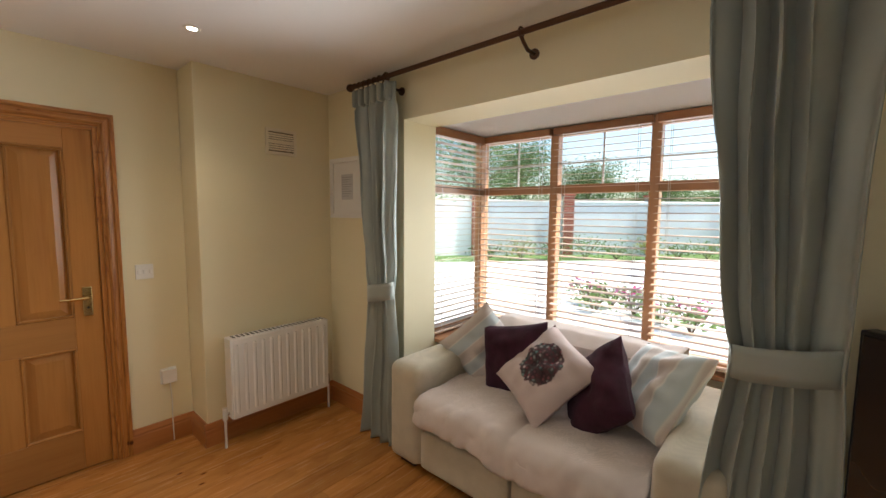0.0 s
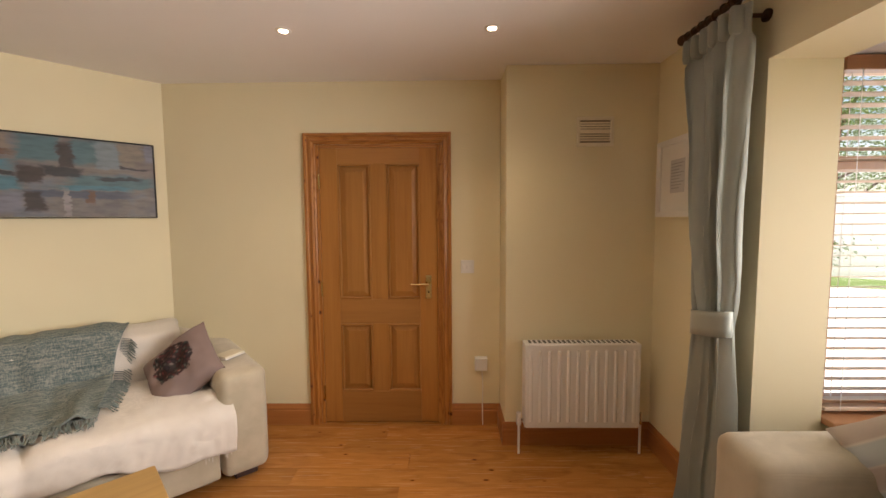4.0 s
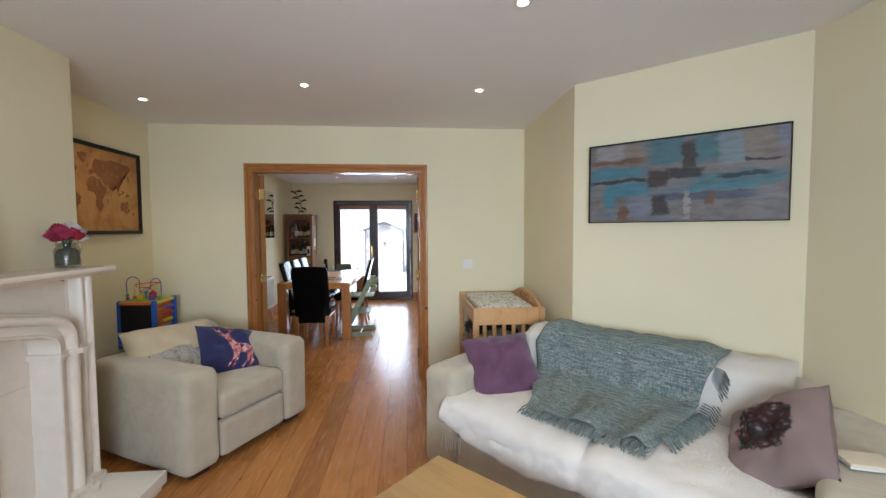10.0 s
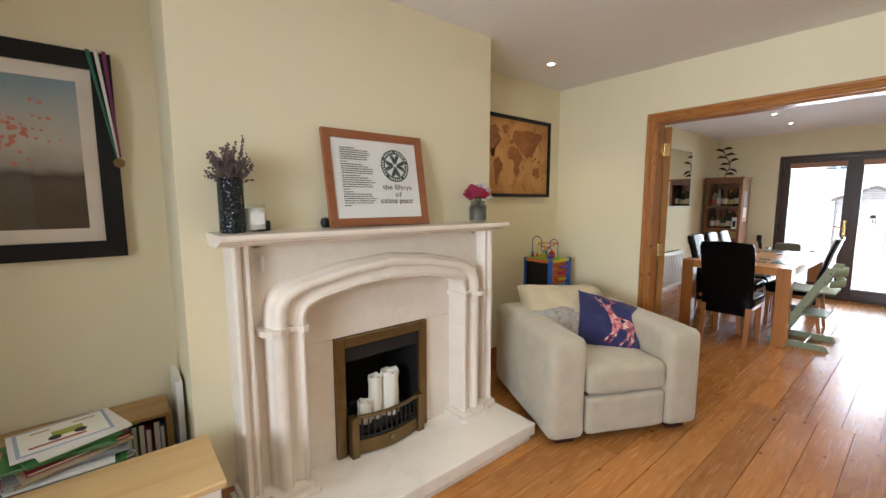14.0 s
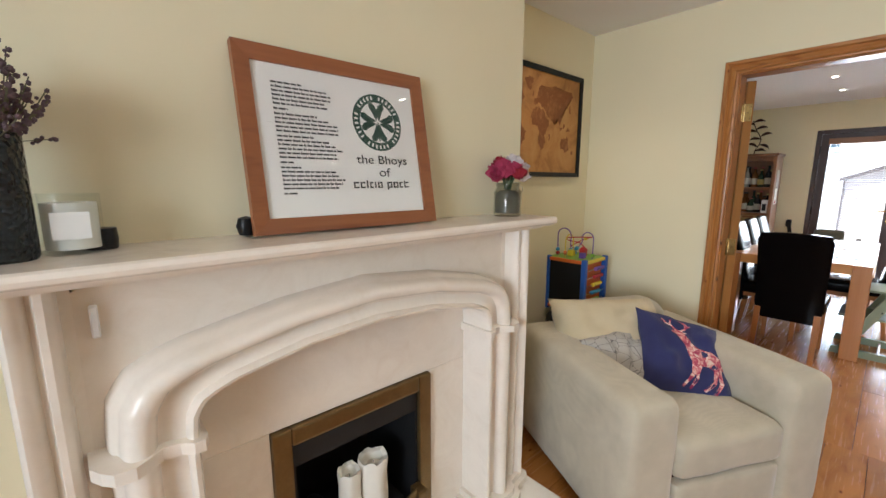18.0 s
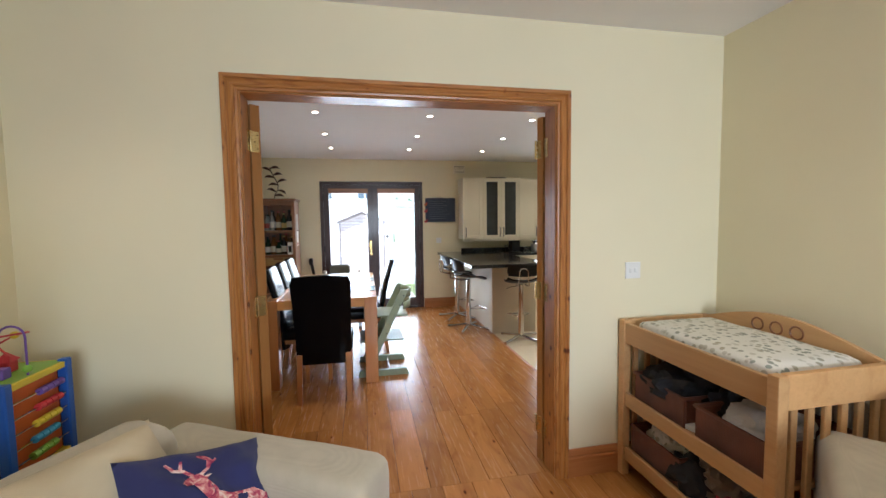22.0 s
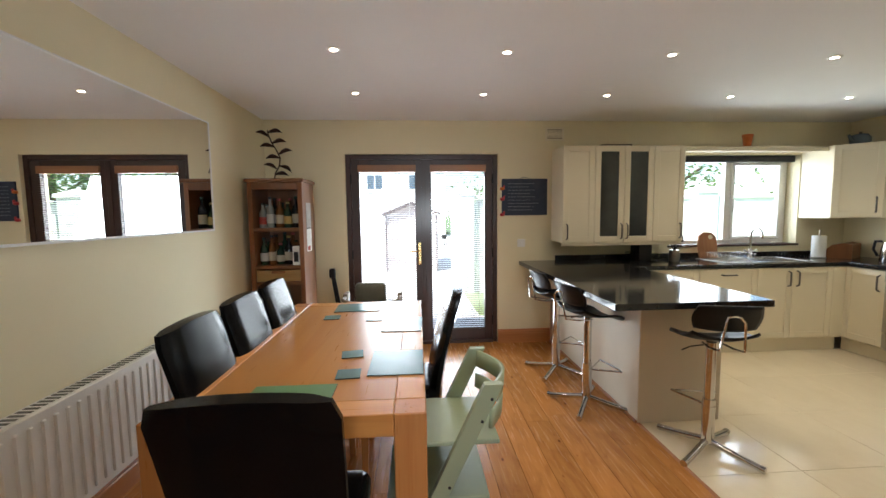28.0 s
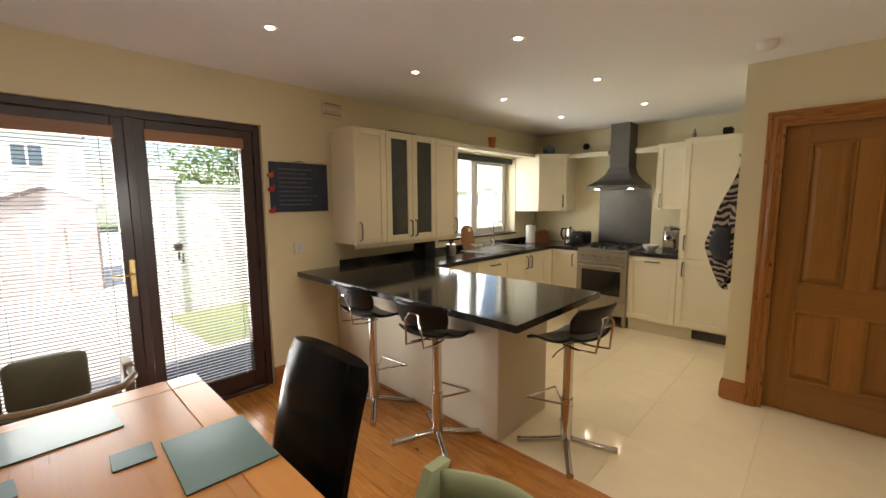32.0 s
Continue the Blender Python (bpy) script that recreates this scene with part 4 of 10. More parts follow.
drape("seat_throw", SOFA_BAY, 1.18, [(0.70, 0.47), (0.5, 0.475), (0.3, 0.475), (0.1, 0.47), (0.02, 0.458), (-0.012, 0.43), (-0.018, 0.37), (-0.016, 0.325)], M_THROW_SHADED,
      "off-white throw spread over the sofa seat, tinted for shade", 0.014, 3.0, 90, 60, dip=0.03)
drape("back_throw", SOFA_BAY, 1.10, [(0.96, 0.55), (0.93, 0.72), (0.90, 0.785), (0.78, 0.785), (0.685, 0.74), (0.66, 0.6), (0.655, 0.5)], M_THROW_SHADED, "off-white throw over the sofa back, tinted for shade", 0.02, 5.0)
diag_throw = drape("seat_throw", SOFA_DIAG, 1.62, [(0.70, 0.475), (0.5, 0.48), (0.3, 0.48), (0.1, 0.475), (0.02, 0.458), (-0.012, 0.43), (-0.02, 0.38), (-0.022, 0.33), (-0.02, 0.285)], M_THROW,
      "off-white throw with a fringed edge over the sofa seat", 0.014, 8.0, 110, 60, dip=0.03)
drape("back_throw", SOFA_DIAG, 1.36, [(0.94, 0.5), (0.92, 0.72), (0.89, 0.785), (0.78, 0.79), (0.68, 0.75), (0.655, 0.6), (0.65, 0.5)], M_THROW, "off-white throw over the back of the sofa", 0.018, 9.0)
b = bmesh.new()
rf = random.Random(3)
for side in (-1, 1):
    for i in range(34):
        x, y = side * (0.815 + rf.uniform(-0.01, 0.012)), 0.02 + 0.011 * i
        pipe([(x - side * 0.02, y, 0.475), (x, y + rf.uniform(-0.01, 0.01), 0.45), (x + rf.uniform(-0.012, 0.012), y + rf.uniform(-0.015, 0.015), 0.36 + rf.uniform(-0.03, 0.03))], 0.0022, 4, bm=b)
for i in range(110):
    x = -0.8 + 1.6 * i / 110
    if abs(x) > 0.66:
        pipe([(x, -0.024, 0.30), (x + rf.uniform(-0.01, 0.01), -0.03, 0.21 + rf.uniform(-0.02, 0.02))], 0.0022, 4, bm=b)
tagged(part("fringe", b, M_THROW, diag_throw), kind="stuff")


def tweed(name):
    m, nt, ln, bs = nodes_of(name)
    v = coords(nt, ln)
    st = [noise_tex(nt, ln, coords(nt, ln, s), 1.0, 2) for s in ((170, 170, 12), (9, 150, 150))]
    a = ramp(nt, ln, st[0], [(0.36, (0.065, 0.11, 0.115)), (0.5, (0.15, 0.195, 0.195)), (0.66, (0.34, 0.35, 0.31))])
    c = ramp(nt, ln, st[1], [(0.36, (0.04, 0.075, 0.09)), (0.48, (0.14, 0.185, 0.185)), (0.66, (0.36, 0.36, 0.32))])
    ln.new(blend(nt, ln, 0.5, a, c), bs.inputs["Base Color"])
    bs.inputs["Roughness"].default_value = 0.95
    bump(nt, ln, bs, st[0], 0.5, 0.003)
    return m


M_TWEED = tweed("grey_teal_tweed")
tweed_blanket = drape("tweed_blanket", SOFA_DIAG, 0.80, [(0.90, 0.66), (0.87, 0.80), (0.80, 0.822), (0.70, 0.80), (0.64, 0.69), (0.60, 0.57), (0.50, 0.535), (0.36, 0.522), (0.24, 0.52), (0.15, 0.515)], M_TWEED,
      "grey and teal tweed blanket thrown over the sofa back", 0.03, 12.0, 64, 60, 0.0, "blanket", 0.035, 0.0, [(-0.44, 0.36), (-0.50, 0.43), (-0.58, 0.36), (-0.54, 0.31), (-0.46, 0.29), (-0.36, 0.25)])
b = bmesh.new()
for i in range(110):
    x = -0.36 + 0.61 * i / 110
    pipe([(x, 0.165, 0.53), (x + rf.uniform(-0.012, 0.012), 0.12, 0.527), (x + rf.uniform(-0.02, 0.02), 0.075 + rf.uniform(-0.018, 0.018), 0.515)], 0.003, 4, bm=b)
for i in range(60):
    v = i / 60
    x, y, z = 0.40 - 0.13 * v, 0.66 - 0.46 * max(0.0, v - 0.3) / 0.7, 0.76 - 0.22 * min(1.0, v / 0.4)
    pipe([(x - 0.02, y, z + 0.012), (x + 0.02, y - 0.012, z + 0.004), (x + 0.05 + rf.uniform(-0.01, 0.01), y - 0.03 + rf.uniform(-0.012, 0.012), max(0.52, z - 0.03))], 0.003, 4, bm=b)
tagged(part("fringe", b, M_TWEED, tweed_blanket), kind="stuff")
book = thing("notebook", SOFA_DIAG @ pose(0.87, 0.30, 0.646, 0, 0, 28), "small cream notebook lying on the sofa arm", "notebook")
part("cover", box(-0.07, 0.07, -0.05, 0.05, 0.006, 0.018, 0.002), plain("card", (0.72, 0.66, 0.52), 0.6), book)
part("page_block", box(-0.068, 0.068, -0.048, 0.048, 0.0, 0.0065), M_WHITE, book)

# ---- coffee table ----
CT = pose(-1.0, -0.615, 0, 0, 0, 135.2)
ct = thing("coffee_table", CT, "pale oak coffee table with block legs", "table")
part("tabletop", box(-0.45, 0.45, -0.275, 0.275, 0.40, 0.45, 0.003), M_OAK, ct)
for x in (-0.425, 0.425):
    for y in (-0.25, 0.25):
        part("leg", box(x - 0.025, x + 0.025, y - 0.025, y + 0.025, 0, 0.40, 0.002), M_OAK, ct)
part("shelf", box(-0.44, 0.44, -0.265, 0.265, 0.13, 0.145, 0.002), M_OAK, ct)
pap = thing("magazine", CT @ pose(0.05, 0.05, 0.145, 0, 0, 14), "white magazines on the shelf of the coffee table", "magazine")
part("page_block", box(-0.14, 0.14, -0.10, 0.10, 0.0, 0.014, 0.002), M_WHITE, pap)
part("cover", box(-0.141, 0.141, -0.101, 0.101, 0.0145, 0.016), plain("blue_cover", (0.25, 0.35, 0.5), 0.3), pap)

# ---- bay window ----
win = new("window_1")
tagged(win, "timber bay window with wooden venetian blinds", "window", "", "structure")
M_WINWOOD = timber("window_timber", (0.52, 0.28, 0.15), (0.42, 0.20, 0.10), 2, 0.38, 0.8, rand=0.0, coat=0.25)
M_WINWOOD_H = timber("window_timber_rail", (0.52, 0.28, 0.15), (0.42, 0.20, 0.10), 0, 0.38, 0.8, rand=0.0, coat=0.25)
WX = (-1.69, -1.04, -0.37, 0.31)
WZ0, WZ1, WZT = 0.61, 2.125, 1.69
b_ = 0.03
for x in WX:
    part("window_post", box(x - b_, x + b_, 2.985, 3.055, WZ0, WZ1, 0.004), M_WINWOOD, win)
for z0, z1 in ((WZ0, WZ0 + 0.06), (WZT - 0.03, WZT + 0.03), (WZ1 - 0.06, WZ1)):
    part("window_rail", box(WX[0], WX[-1], 2.99, 3.05, z0, z1, 0.004), M_WINWOOD_H, win)
for x, s in ((-1.69, -1), (0.31, 1)):
    for y0, y1 in ((2.335, 2.39), (2.95, 3.0)):
        part("window_post", box(x - 0.03, x + 0.03, y0, y1, WZ0, WZ1, 0.004), M_WINWOOD, win)
    for z0, z1 in ((WZ0, WZ0 + 0.06), (WZT - 0.03, WZT + 0.03), (WZ1 - 0.06, WZ1)):
        part("window_rail", box(x - 0.028, x + 0.028, 2.36, 2.99, z0, z1, 0.004), M_WINWOOD, win)
    gl = part("pane", box(x - 0.004, x + 0.004, 2.39, 2.95, WZ0 + 0.06, WZ1 - 0.06), M_GLASS, win)
    gl.visible_shadow = False
for x0, x1 in zip(WX, WX[1:]):
    for z0, z1 in ((WZ0 + 0.06, WZT - 0.03), (WZT + 0.03, WZ1 - 0.06)):
        gl = part("pane", box(x0 + b_, x1 - b_, 3.03, 3.036, z0, z1), M_GLASS, win)
        gl.visible_shadow = False
    b = bmesh.new()
    box((x0 + x1) / 2 - 0.006, (x0 + x1) / 2 + 0.006, 3.036, 3.044, WZT + 0.03, WZ1 - 0.06, bm=b)
    box(x0 + b_, x1 - b_, 3.0365, 3.0435, 1.87, 1.882, bm=b)
    part("glazing_bar", b, M_UPVC, win)
part("window_sill", box(-1.66, 0.28, 2.90, 3.0, 0.582, 0.61, 0.006, 2), M_WINWOOD_H, win)
part("window_sill", box(-1.67, -1.55, 2.332, 2.90, 0.582, 0.61, 0.006, 2), M_WINWOOD, win)
part("window_sill", box(0.18, 0.29, 2.332, 2.90, 0.582, 0.61, 0.006, 2), M_WINWOOD, win)

slat_meshes = {}


def slat_mesh(length, wide, mat, tag):
    key = (round(length, 3), wide, tag)
    if key not in slat_meshes:
        me = bpy.data.meshes.new("slat")
        bm = box(-length / 2, length / 2, -wide / 2, wide / 2, -0.0013, 0.0013, 0.0006)
        bm.to_mesh(me)
        bm.free()
        me.materials.append(mat)
        slat_meshes[key] = me
    return slat_meshes[key]


def venetian(m, w, z0, z1, label, mat, step=0.042, wide=0.046, tilt=8.0, box_h=0.045, box_d=0.05, cords=True, head=None):
    """A slatted blind, x from 0 to w, hanging at y = 0 from z1 down to z0."""
    v = thing("venetian_blind", m, label, "blind", "venetian blinds")
    part("headrail", box(0, w, -box_d / 2, box_d / 2, z1 - box_h, z1, 0.003), head or mat, v)
    part("bottom_rail", box(0.005, w - 0.005, -wide / 2, wide / 2, z0, z0 + 0.016, 0.003), mat, v)
    n = int((z1 - box_h - z0 - 0.02) / step)
    me = slat_mesh(w - 0.012, wide, mat, mat.name)
    for i in range(n):
        s = new("slat", me)
        s.matrix_basis = pose(w / 2, 0, z0 + 0.02 + step * (i + 0.6), tilt)
        s.parent = v
    if cords:
        b = bmesh.new()
        for x in (0.12 * w, 0.88 * w):
            box(x - 0.0012, x + 0.0012, -wide / 2, -wide / 2 + 0.0015, z0, z1 - box_h, bm=b)
            box(x - 0.0012, x + 0.0012, wide / 2 - 0.0015, wide / 2, z0, z1 - box_h, bm=b)
        part("ladder_cord", b, M_WHITE, v)
    return v


for x0, x1 in zip(WX, WX[1:]):
    venetian(pose(x0 + 0.012, 2.955, 0), x1 - x0 - 0.024, 0.63, 2.118, "wooden venetian blind with open slats in the bay window", M_BLIND, 0.0445, 0.048, 6.0, 0.05, head=M_BLINDHEAD)
venetian(pose(-1.64, 2.35, 0, 0, 0, 90), 0.585, 0.63, 2.118, "wooden venetian blind with open slats in the bay window", M_BLIND, 0.0445, 0.048, -6.0, 0.06, head=M_BLINDHEAD)
venetian(pose(0.26, 2.35, 0, 0, 0, 90), 0.585, 0.63, 2.118, "wooden venetian blind with open slats in the bay window", M_BLIND, 0.0445, 0.048, 6.0, 0.06, head=M_BLINDHEAD)


# ---- curtains ----
def curtain(name, m, w_top, w_tie, w_bot, tie_z, shift, label, top=2.30, folds=7, deep=0.055, seed=0.0):
    """A gathered curtain, x across from its outer edge, y = 0 its middle; tied back at tie_z, where it is drawn over by shift."""
    c = thing(name, m, label, "curtain", "curtains at the bay")

    def fn(u, v):
        z = top * (1 - v) + 0.012 * v
        k = (z - tie_z) / (top - tie_z) if z > tie_z else (tie_z - z) / tie_z
        k = max(0.0, min(1.0, k))
        e = k ** 0.6
        w = (w_tie + (w_top - w_tie) * e) if z > tie_z else (w_tie + (w_bot - w_tie) * e)
        x0 = shift * (1 - e) if z > tie_z else shift * (1 - 0.7 * e)
        q = u + 0.07 * math.sin(6.3 * u + seed) + 0.05 * noise.noise(Vector((u * 3, v * 1.5, seed)))
        ph = q * folds * 2 * math.pi + 0.5 * math.sin(2.5 * v + seed) + 1.2 * noise.noise(Vector((seed, v * 1.3, u * 2)))
        d = deep * (0.5 + 0.5 * e) * (0.75 + 0.6 * noise.noise(Vector((u * folds * 1.1, v * 1.1, seed))))
        y = d * (math.sin(ph) + 0.28 * math.sin(2.3 * ph + 4 * v + seed)) + 0.014 * noise.noise(Vector((u * 9, v * 7, seed))) + 0.006 * noise.noise(Vector((u * 20, v * 26, seed))) * (1.2 - e)
        x = x0 + w * u + 0.2 * w / folds * math.sin(2 * ph) * 0.5 + 0.014 * noise.noise(Vector((v * 5, u * 3, seed)))
        if v < 0.05:
            y *= 0.6
        return Vector((x, y, z))

    ob = part("drape", sheet(fn, folds * 26, 84), M_CURTAIN, c, smooth=True)
    thick(ob, 0.006)
    pts = []
    for i in range(28):
        a = 2 * math.pi * i / 28
        pts.append((shift + w_tie / 2 + (w_tie / 2 + 0.012) * math.cos(a), (deep * 0.62 + 0.02) * math.sin(a), tie_z + 0.02 * math.cos(a)))
    b = bmesh.new()
    rows = [[b.verts.new((x, y, z + dz)) for x, y, z in pts] for dz in (-0.055, -0.02, 0.03, 0.055)]
    for a, c_ in zip(rows, rows[1:]):
        for i in range(28):
            b.faces.new((a[i], a[(i + 1) % 28], c_[(i + 1) % 28], c_[i]))
    tb = part("tieback", b, M_CURTAIN, c, "band of the same cloth", True)
    thick(tb, 0.008)
    for i in range(6):
        x = w_top * (i + 0.5) / 6
        part("pleat", soft(w_top / 6 * 0.55, 0.06, 0.11, 0.02, 0, 3, 0, i, (x, -0.012, top - 0.055)), M_CURTAIN, c, smooth=True)
    return c


curtain("curtain", pose(-1.94, 1.90, 0), 0.38, 0.20, 0.36, 1.0, 0.15, "grey-green silk curtain tied back beside the bay", seed=1.0, deep=0.052, folds=4)
curtain("curtain", pose(0.05, 1.84, 0), 0.42, 0.25, 0.40, 1.06, 0.13, "grey-green silk curtain tied back beside the bay", seed=4.0, folds=4, deep=0.068)
pole = thing("curtain_pole", pose(0, 1.90, 2.335), "dark bronze curtain pole with ball ends over the bay", "curtain pole")
part("rod", rod((-1.97, 0, 0), (0.62, 0, 0), 0.014, 16), M_POLE, pole, smooth=True)
for x in (-1.985, 0.635):
    part("finial", turned([(0.001, -0.028), (0.018, -0.022), (0.026, -0.006), (0.024, 0.012), (0.012, 0.024), (0.001, 0.028)], 14, m=pose(x, 0, 0, 0, 90)), M_POLE, pole, smooth=True)
for x in (-1.62, -0.69, 0.30):
    b = pipe([(x, 0.125, -0.06), (x, 0.06, -0.06), (x, 0.02, -0.035), (x, 0.0, -0.016)], 0.009, 8)
    rod((x, 0.13, -0.06), (x, 0.12, -0.06), 0.025, 14, bm=b)
    pipe(arc((x, 0, 0), 0.021, 0, 360, 14, "yz")[:-1], 0.005, 6, True, bm=b)
    part("bracket", b, M_POLE, pole, smooth=True)
for i in range(7):
    x = -1.93 + 0.05 * i
    part("ring", pipe(arc((x, 0, -0.008), 0.024, 0, 360, 14, "yz")[:-1], 0.004, 6, True), M_POLE, pole, smooth=True)
    part("ring", pipe(arc((0.05 + 0.062 * i, 0, -0.008), 0.024, 0, 360, 14, "yz")[:-1], 0.004, 6, True), M_POLE, pole, smooth=True)

# ---- television on its stand in the corner ----
tv = thing("television", pose(0.86, 1.46, 0.52, 0, 0, -38), "large flat television with a dark screen", "television")
part("screen", box(-0.50, 0.50, -0.012, -0.004, 0.10, 0.68, 0.002), plain("dark_screen", (0.012, 0.016, 0.02), 0.12, relief=0), tv)
part("casing", box(-0.512, 0.512, -0.004, 0.05, 0.085, 0.692, 0.008, 2), M_BLACK, tv)
part("foot", box(-0.25, 0.25, -0.09, 0.13, 0, 0.015, 0.005), M_BLACK, tv)
part("neck", box(-0.05, 0.05, 0.0, 0.04, 0.012, 0.12, 0.004), M_BLACK, tv)
st = thing("television_stand", pose(0.86, 1.46, 0, 0, 0, -38), "low dark wooden television stand", "cabinet")
part("top", box(-0.55, 0.55, -0.2, 0.22, 0.49, 0.52, 0.004), M_WENGE, st)
for x in (-0.53, 0.53):
    part("side", box(x - 0.015, x + 0.015, -0.19, 0.21, 0, 0.49, 0.003), M_WENGE, st)
part("shelf", box(-0.515, 0.515, -0.18, 0.2, 0.22, 0.24, 0.003), M_WENGE, st)
part("back", box(-0.515, 0.515, 0.195, 0.205, 0.02, 0.49), M_WENGE, st)


# ---- radiators, switches, vents ----
def radiator(m, w, h, label, deep=0.1):
    """A double panel radiator, x from 0 to w, front at y = 0 facing -y, its foot at z = 0."""
    r = thing("radiator", m, label, "radiator")
    n = max(4, int(round(w / 0.055)))
    rib_me = bpy.data.meshes.new("rib")
    rb = box(-0.011, 0.011, -0.008, 0.006, 0.035, h - 0.035, 0.006, 1)
    rb.to_mesh(rib_me)
    rb.free()
    rib_me.materials.append(M_WHITE)
    for yy, s in ((0.0, 1), (deep - 0.02, -1)):
        pn_ = part("panel", box(0, w, yy, yy + 0.012, 0, h, 0.004), M_WHITE, r, smooth=True)
        for i in range(n if s > 0 else 0):
            rib = new("rib", rib_me)
            rib.matrix_basis = pose(w * (i + 0.5) / n, yy, 0)
            rib.parent = pn_
    tg = box(0, w, 0.008, deep - 0.008, h - 0.004, h + 0.002)
    part("top_grille", tg, M_WHITE, r)
    # dark strips laid on the grille stand for the shade inside its slots
    for i in range(int(w / 0.03)):
        box(0.02 + 0.03 * i, 0.035 + 0.03 * i, 0.022, deep - 0.022, h + 0.0025, h + 0.004, bm=(sl := (bmesh.new() if i == 0 else sl)))
    part("grille_slots", sl, plain("shadow_grey", (0.12, 0.12, 0.11), 0.8), r)
    for x in (-0.004, w + 0.004):
        part("end_cap", box(x - 0.004, x + 0.004, 0.002, deep - 0.004, 0.004, h, 0.002), M_WHITE, r)
    for x, sgn in ((0, -1), (w, 1)):
        v = part("valve", rod((x + sgn * 0.035, deep / 2, 0.0), (x + sgn * 0.035, deep / 2, 0.075), 0.015 if sgn < 0 else 0.011, 14), M_WHITE if sgn < 0 else M_CHROME, r, smooth=True)
        part("valve_tail", rod((x, deep / 2, 0.03), (x + sgn * 0.035, deep / 2, 0.03), 0.009), M_CHROME, v)
        part("pipe", rod((x + sgn * 0.035, deep / 2, -m.translation.z), (x + sgn * 0.035, deep / 2, 0.01), 0.0075), M_WHITE, v)
    return r


radiator(pose(-2.292, 1.205, 0.19, 0, 0, 90), 0.68, 0.52, "white double panel radiator with valves under the vent")
radiator(pose(1.495, -4.83, 0.20, 0, 0, -90), 1.42, 0.49, "long white double panel radiator on the dining wall")


def wall_plate(name, m, label, category, w=0.086, h=0.086, rockers=1, mat=None):
    """A face plate on the wall, centred, facing -y."""
    p = thing(name, m, label, category)
    part("plate", box(-w / 2, w / 2, -0.009, 0, -h / 2, h / 2, 0.003, 2), mat or M_WHITE, p)
    for i in range(rockers):
        x = (i - (rockers - 1) / 2) * 0.03
        part("rocker", box(x - 0.008, x + 0.008, -0.013, -0.008, -0.013, 0.013, 0.002), M_WHITE, p)
    return p


wall_plate("light_switch", pose(X_DOOR, 0.87, 1.135, 0, 0, 90), "white light switch on the cream wall", "switch", 0.092, 0.092, 3)
wall_plate("light_switch", pose(-1.307, Y_SOUTH, 1.12, 0, 0, 180), "white light switch beside the double doorway", "switch", 0.09, 0.09, 2)
wall_plate("light_switch", pose(-1.075, Y_END, 1.10, 0, 0, 180), "white wall switch under the chalkboard", "switch", 0.086, 0.086, 1)
so = wall_plate("wall_socket", pose(X_DOOR, 0.965, 0.445, 0, 0, 90), "white wall socket with a cable running down", "socket", 0.09, 0.1, 0)
part("junction_box", box(-0.042, 0.042, -0.038, -0.009, -0.045, 0.045, 0.006, 2), M_WHITE, so)
part("cable", pipe([(0.005, -0.012, -0.045), (0.012, -0.014, -0.15), (0.008, -0.02, -0.3), (0.01, -0.024, -0.44)], 0.0035, 6), M_WHITE, so)


def vent(m, w, h, label, n=6, split=True):
    v = thing("wall_vent", m, label, "vent")
    for x0, x1, z0, z1 in ((0, w, 0, 0.022), (0, w, h - 0.022, h), (0, 0.02, 0.022, h - 0.022), (w - 0.02, w, 0.022, h - 0.022)):
        part("rim", box(x0, x1, -0.014, 0, z0, z1, 0.003), M_CREAM, v)
    if split:
        part("bar", box(0.02, w - 0.02, -0.013, 0, h / 2 - 0.012, h / 2 + 0.012, 0.002), M_CREAM, v)
    # added sheet whose dark colour gives the shade between the slats
    part("backing", box(0.018, w - 0.018, -0.003, -0.001, 0.02, h - 0.02), plain("vent_gap_shade", (0.24, 0.19, 0.12), 0.9), v)
    for i in range(n):
        z = 0.03 + (h - 0.06) * (i + 0.5) / n
        part("slat", box(0.018, w - 0.018, -0.001, 0.001, -0.0055, 0.0055, m=pose(0, -0.008, z, 20)), M_CREAM, v)
    return v


vent(pose(X_STEP, 1.53, 1.905, 0, 0, 90), 0.225, 0.18, "cream louvred wall vent above the radiator", 8)
vent(pose(-1.33, Y_END, 2.19, 0, 0, 180), 0.20, 0.14, "cream louvred wall vent near the ceiling", 6)


# ---- pictures ----
def framed(name, m, w, h, rim, deep, rim_mat, label, mount=0.0, mount_mat=None):
    """A frame with mitred sides, centred, its back on y = 0, facing -y; returns the thing and the picture's half sizes."""
    f = thing(name, m, label, "picture")
    for sx, sz in ((0, 1), (0, -1), (1, 0), (-1, 0)):
        b = bmesh.new()
        o, i_ = ((w / 2, h / 2), (w / 2 - rim, h / 2 - rim))
        if sz:
            q = [(-o[0], sz * o[1]), (o[0], sz * o[1]), (i_[0], sz * i_[1]), (-i_[0], sz * i_[1])]
        else:
            q = [(sx * o[0], -o[1]), (sx * o[0], o[1]), (sx * i_[0], i_[1]), (sx * i_[0], -i_[1])]
        lo = [b.verts.new((x, 0, z)) for x, z in q]
        hi = [b.verts.new((x, -deep * (1 if k < 2 else 0.75), z)) for k, (x, z) in enumerate(q)]
        b.faces.new(lo)
        b.faces.new(hi[::-1])
        for k in range(4):
            b.faces.new((lo[k], lo[(k + 1) % 4], hi[(k + 1) % 4], hi[k]))
        part("frame_side", b, rim_mat, f)
    if mount:
        part("mount", box(-w / 2 + rim, w / 2 - rim, -deep * 0.45, -deep * 0.2, -h / 2 + rim, h / 2 - rim), mount_mat or M_WHITE, f)
    return f


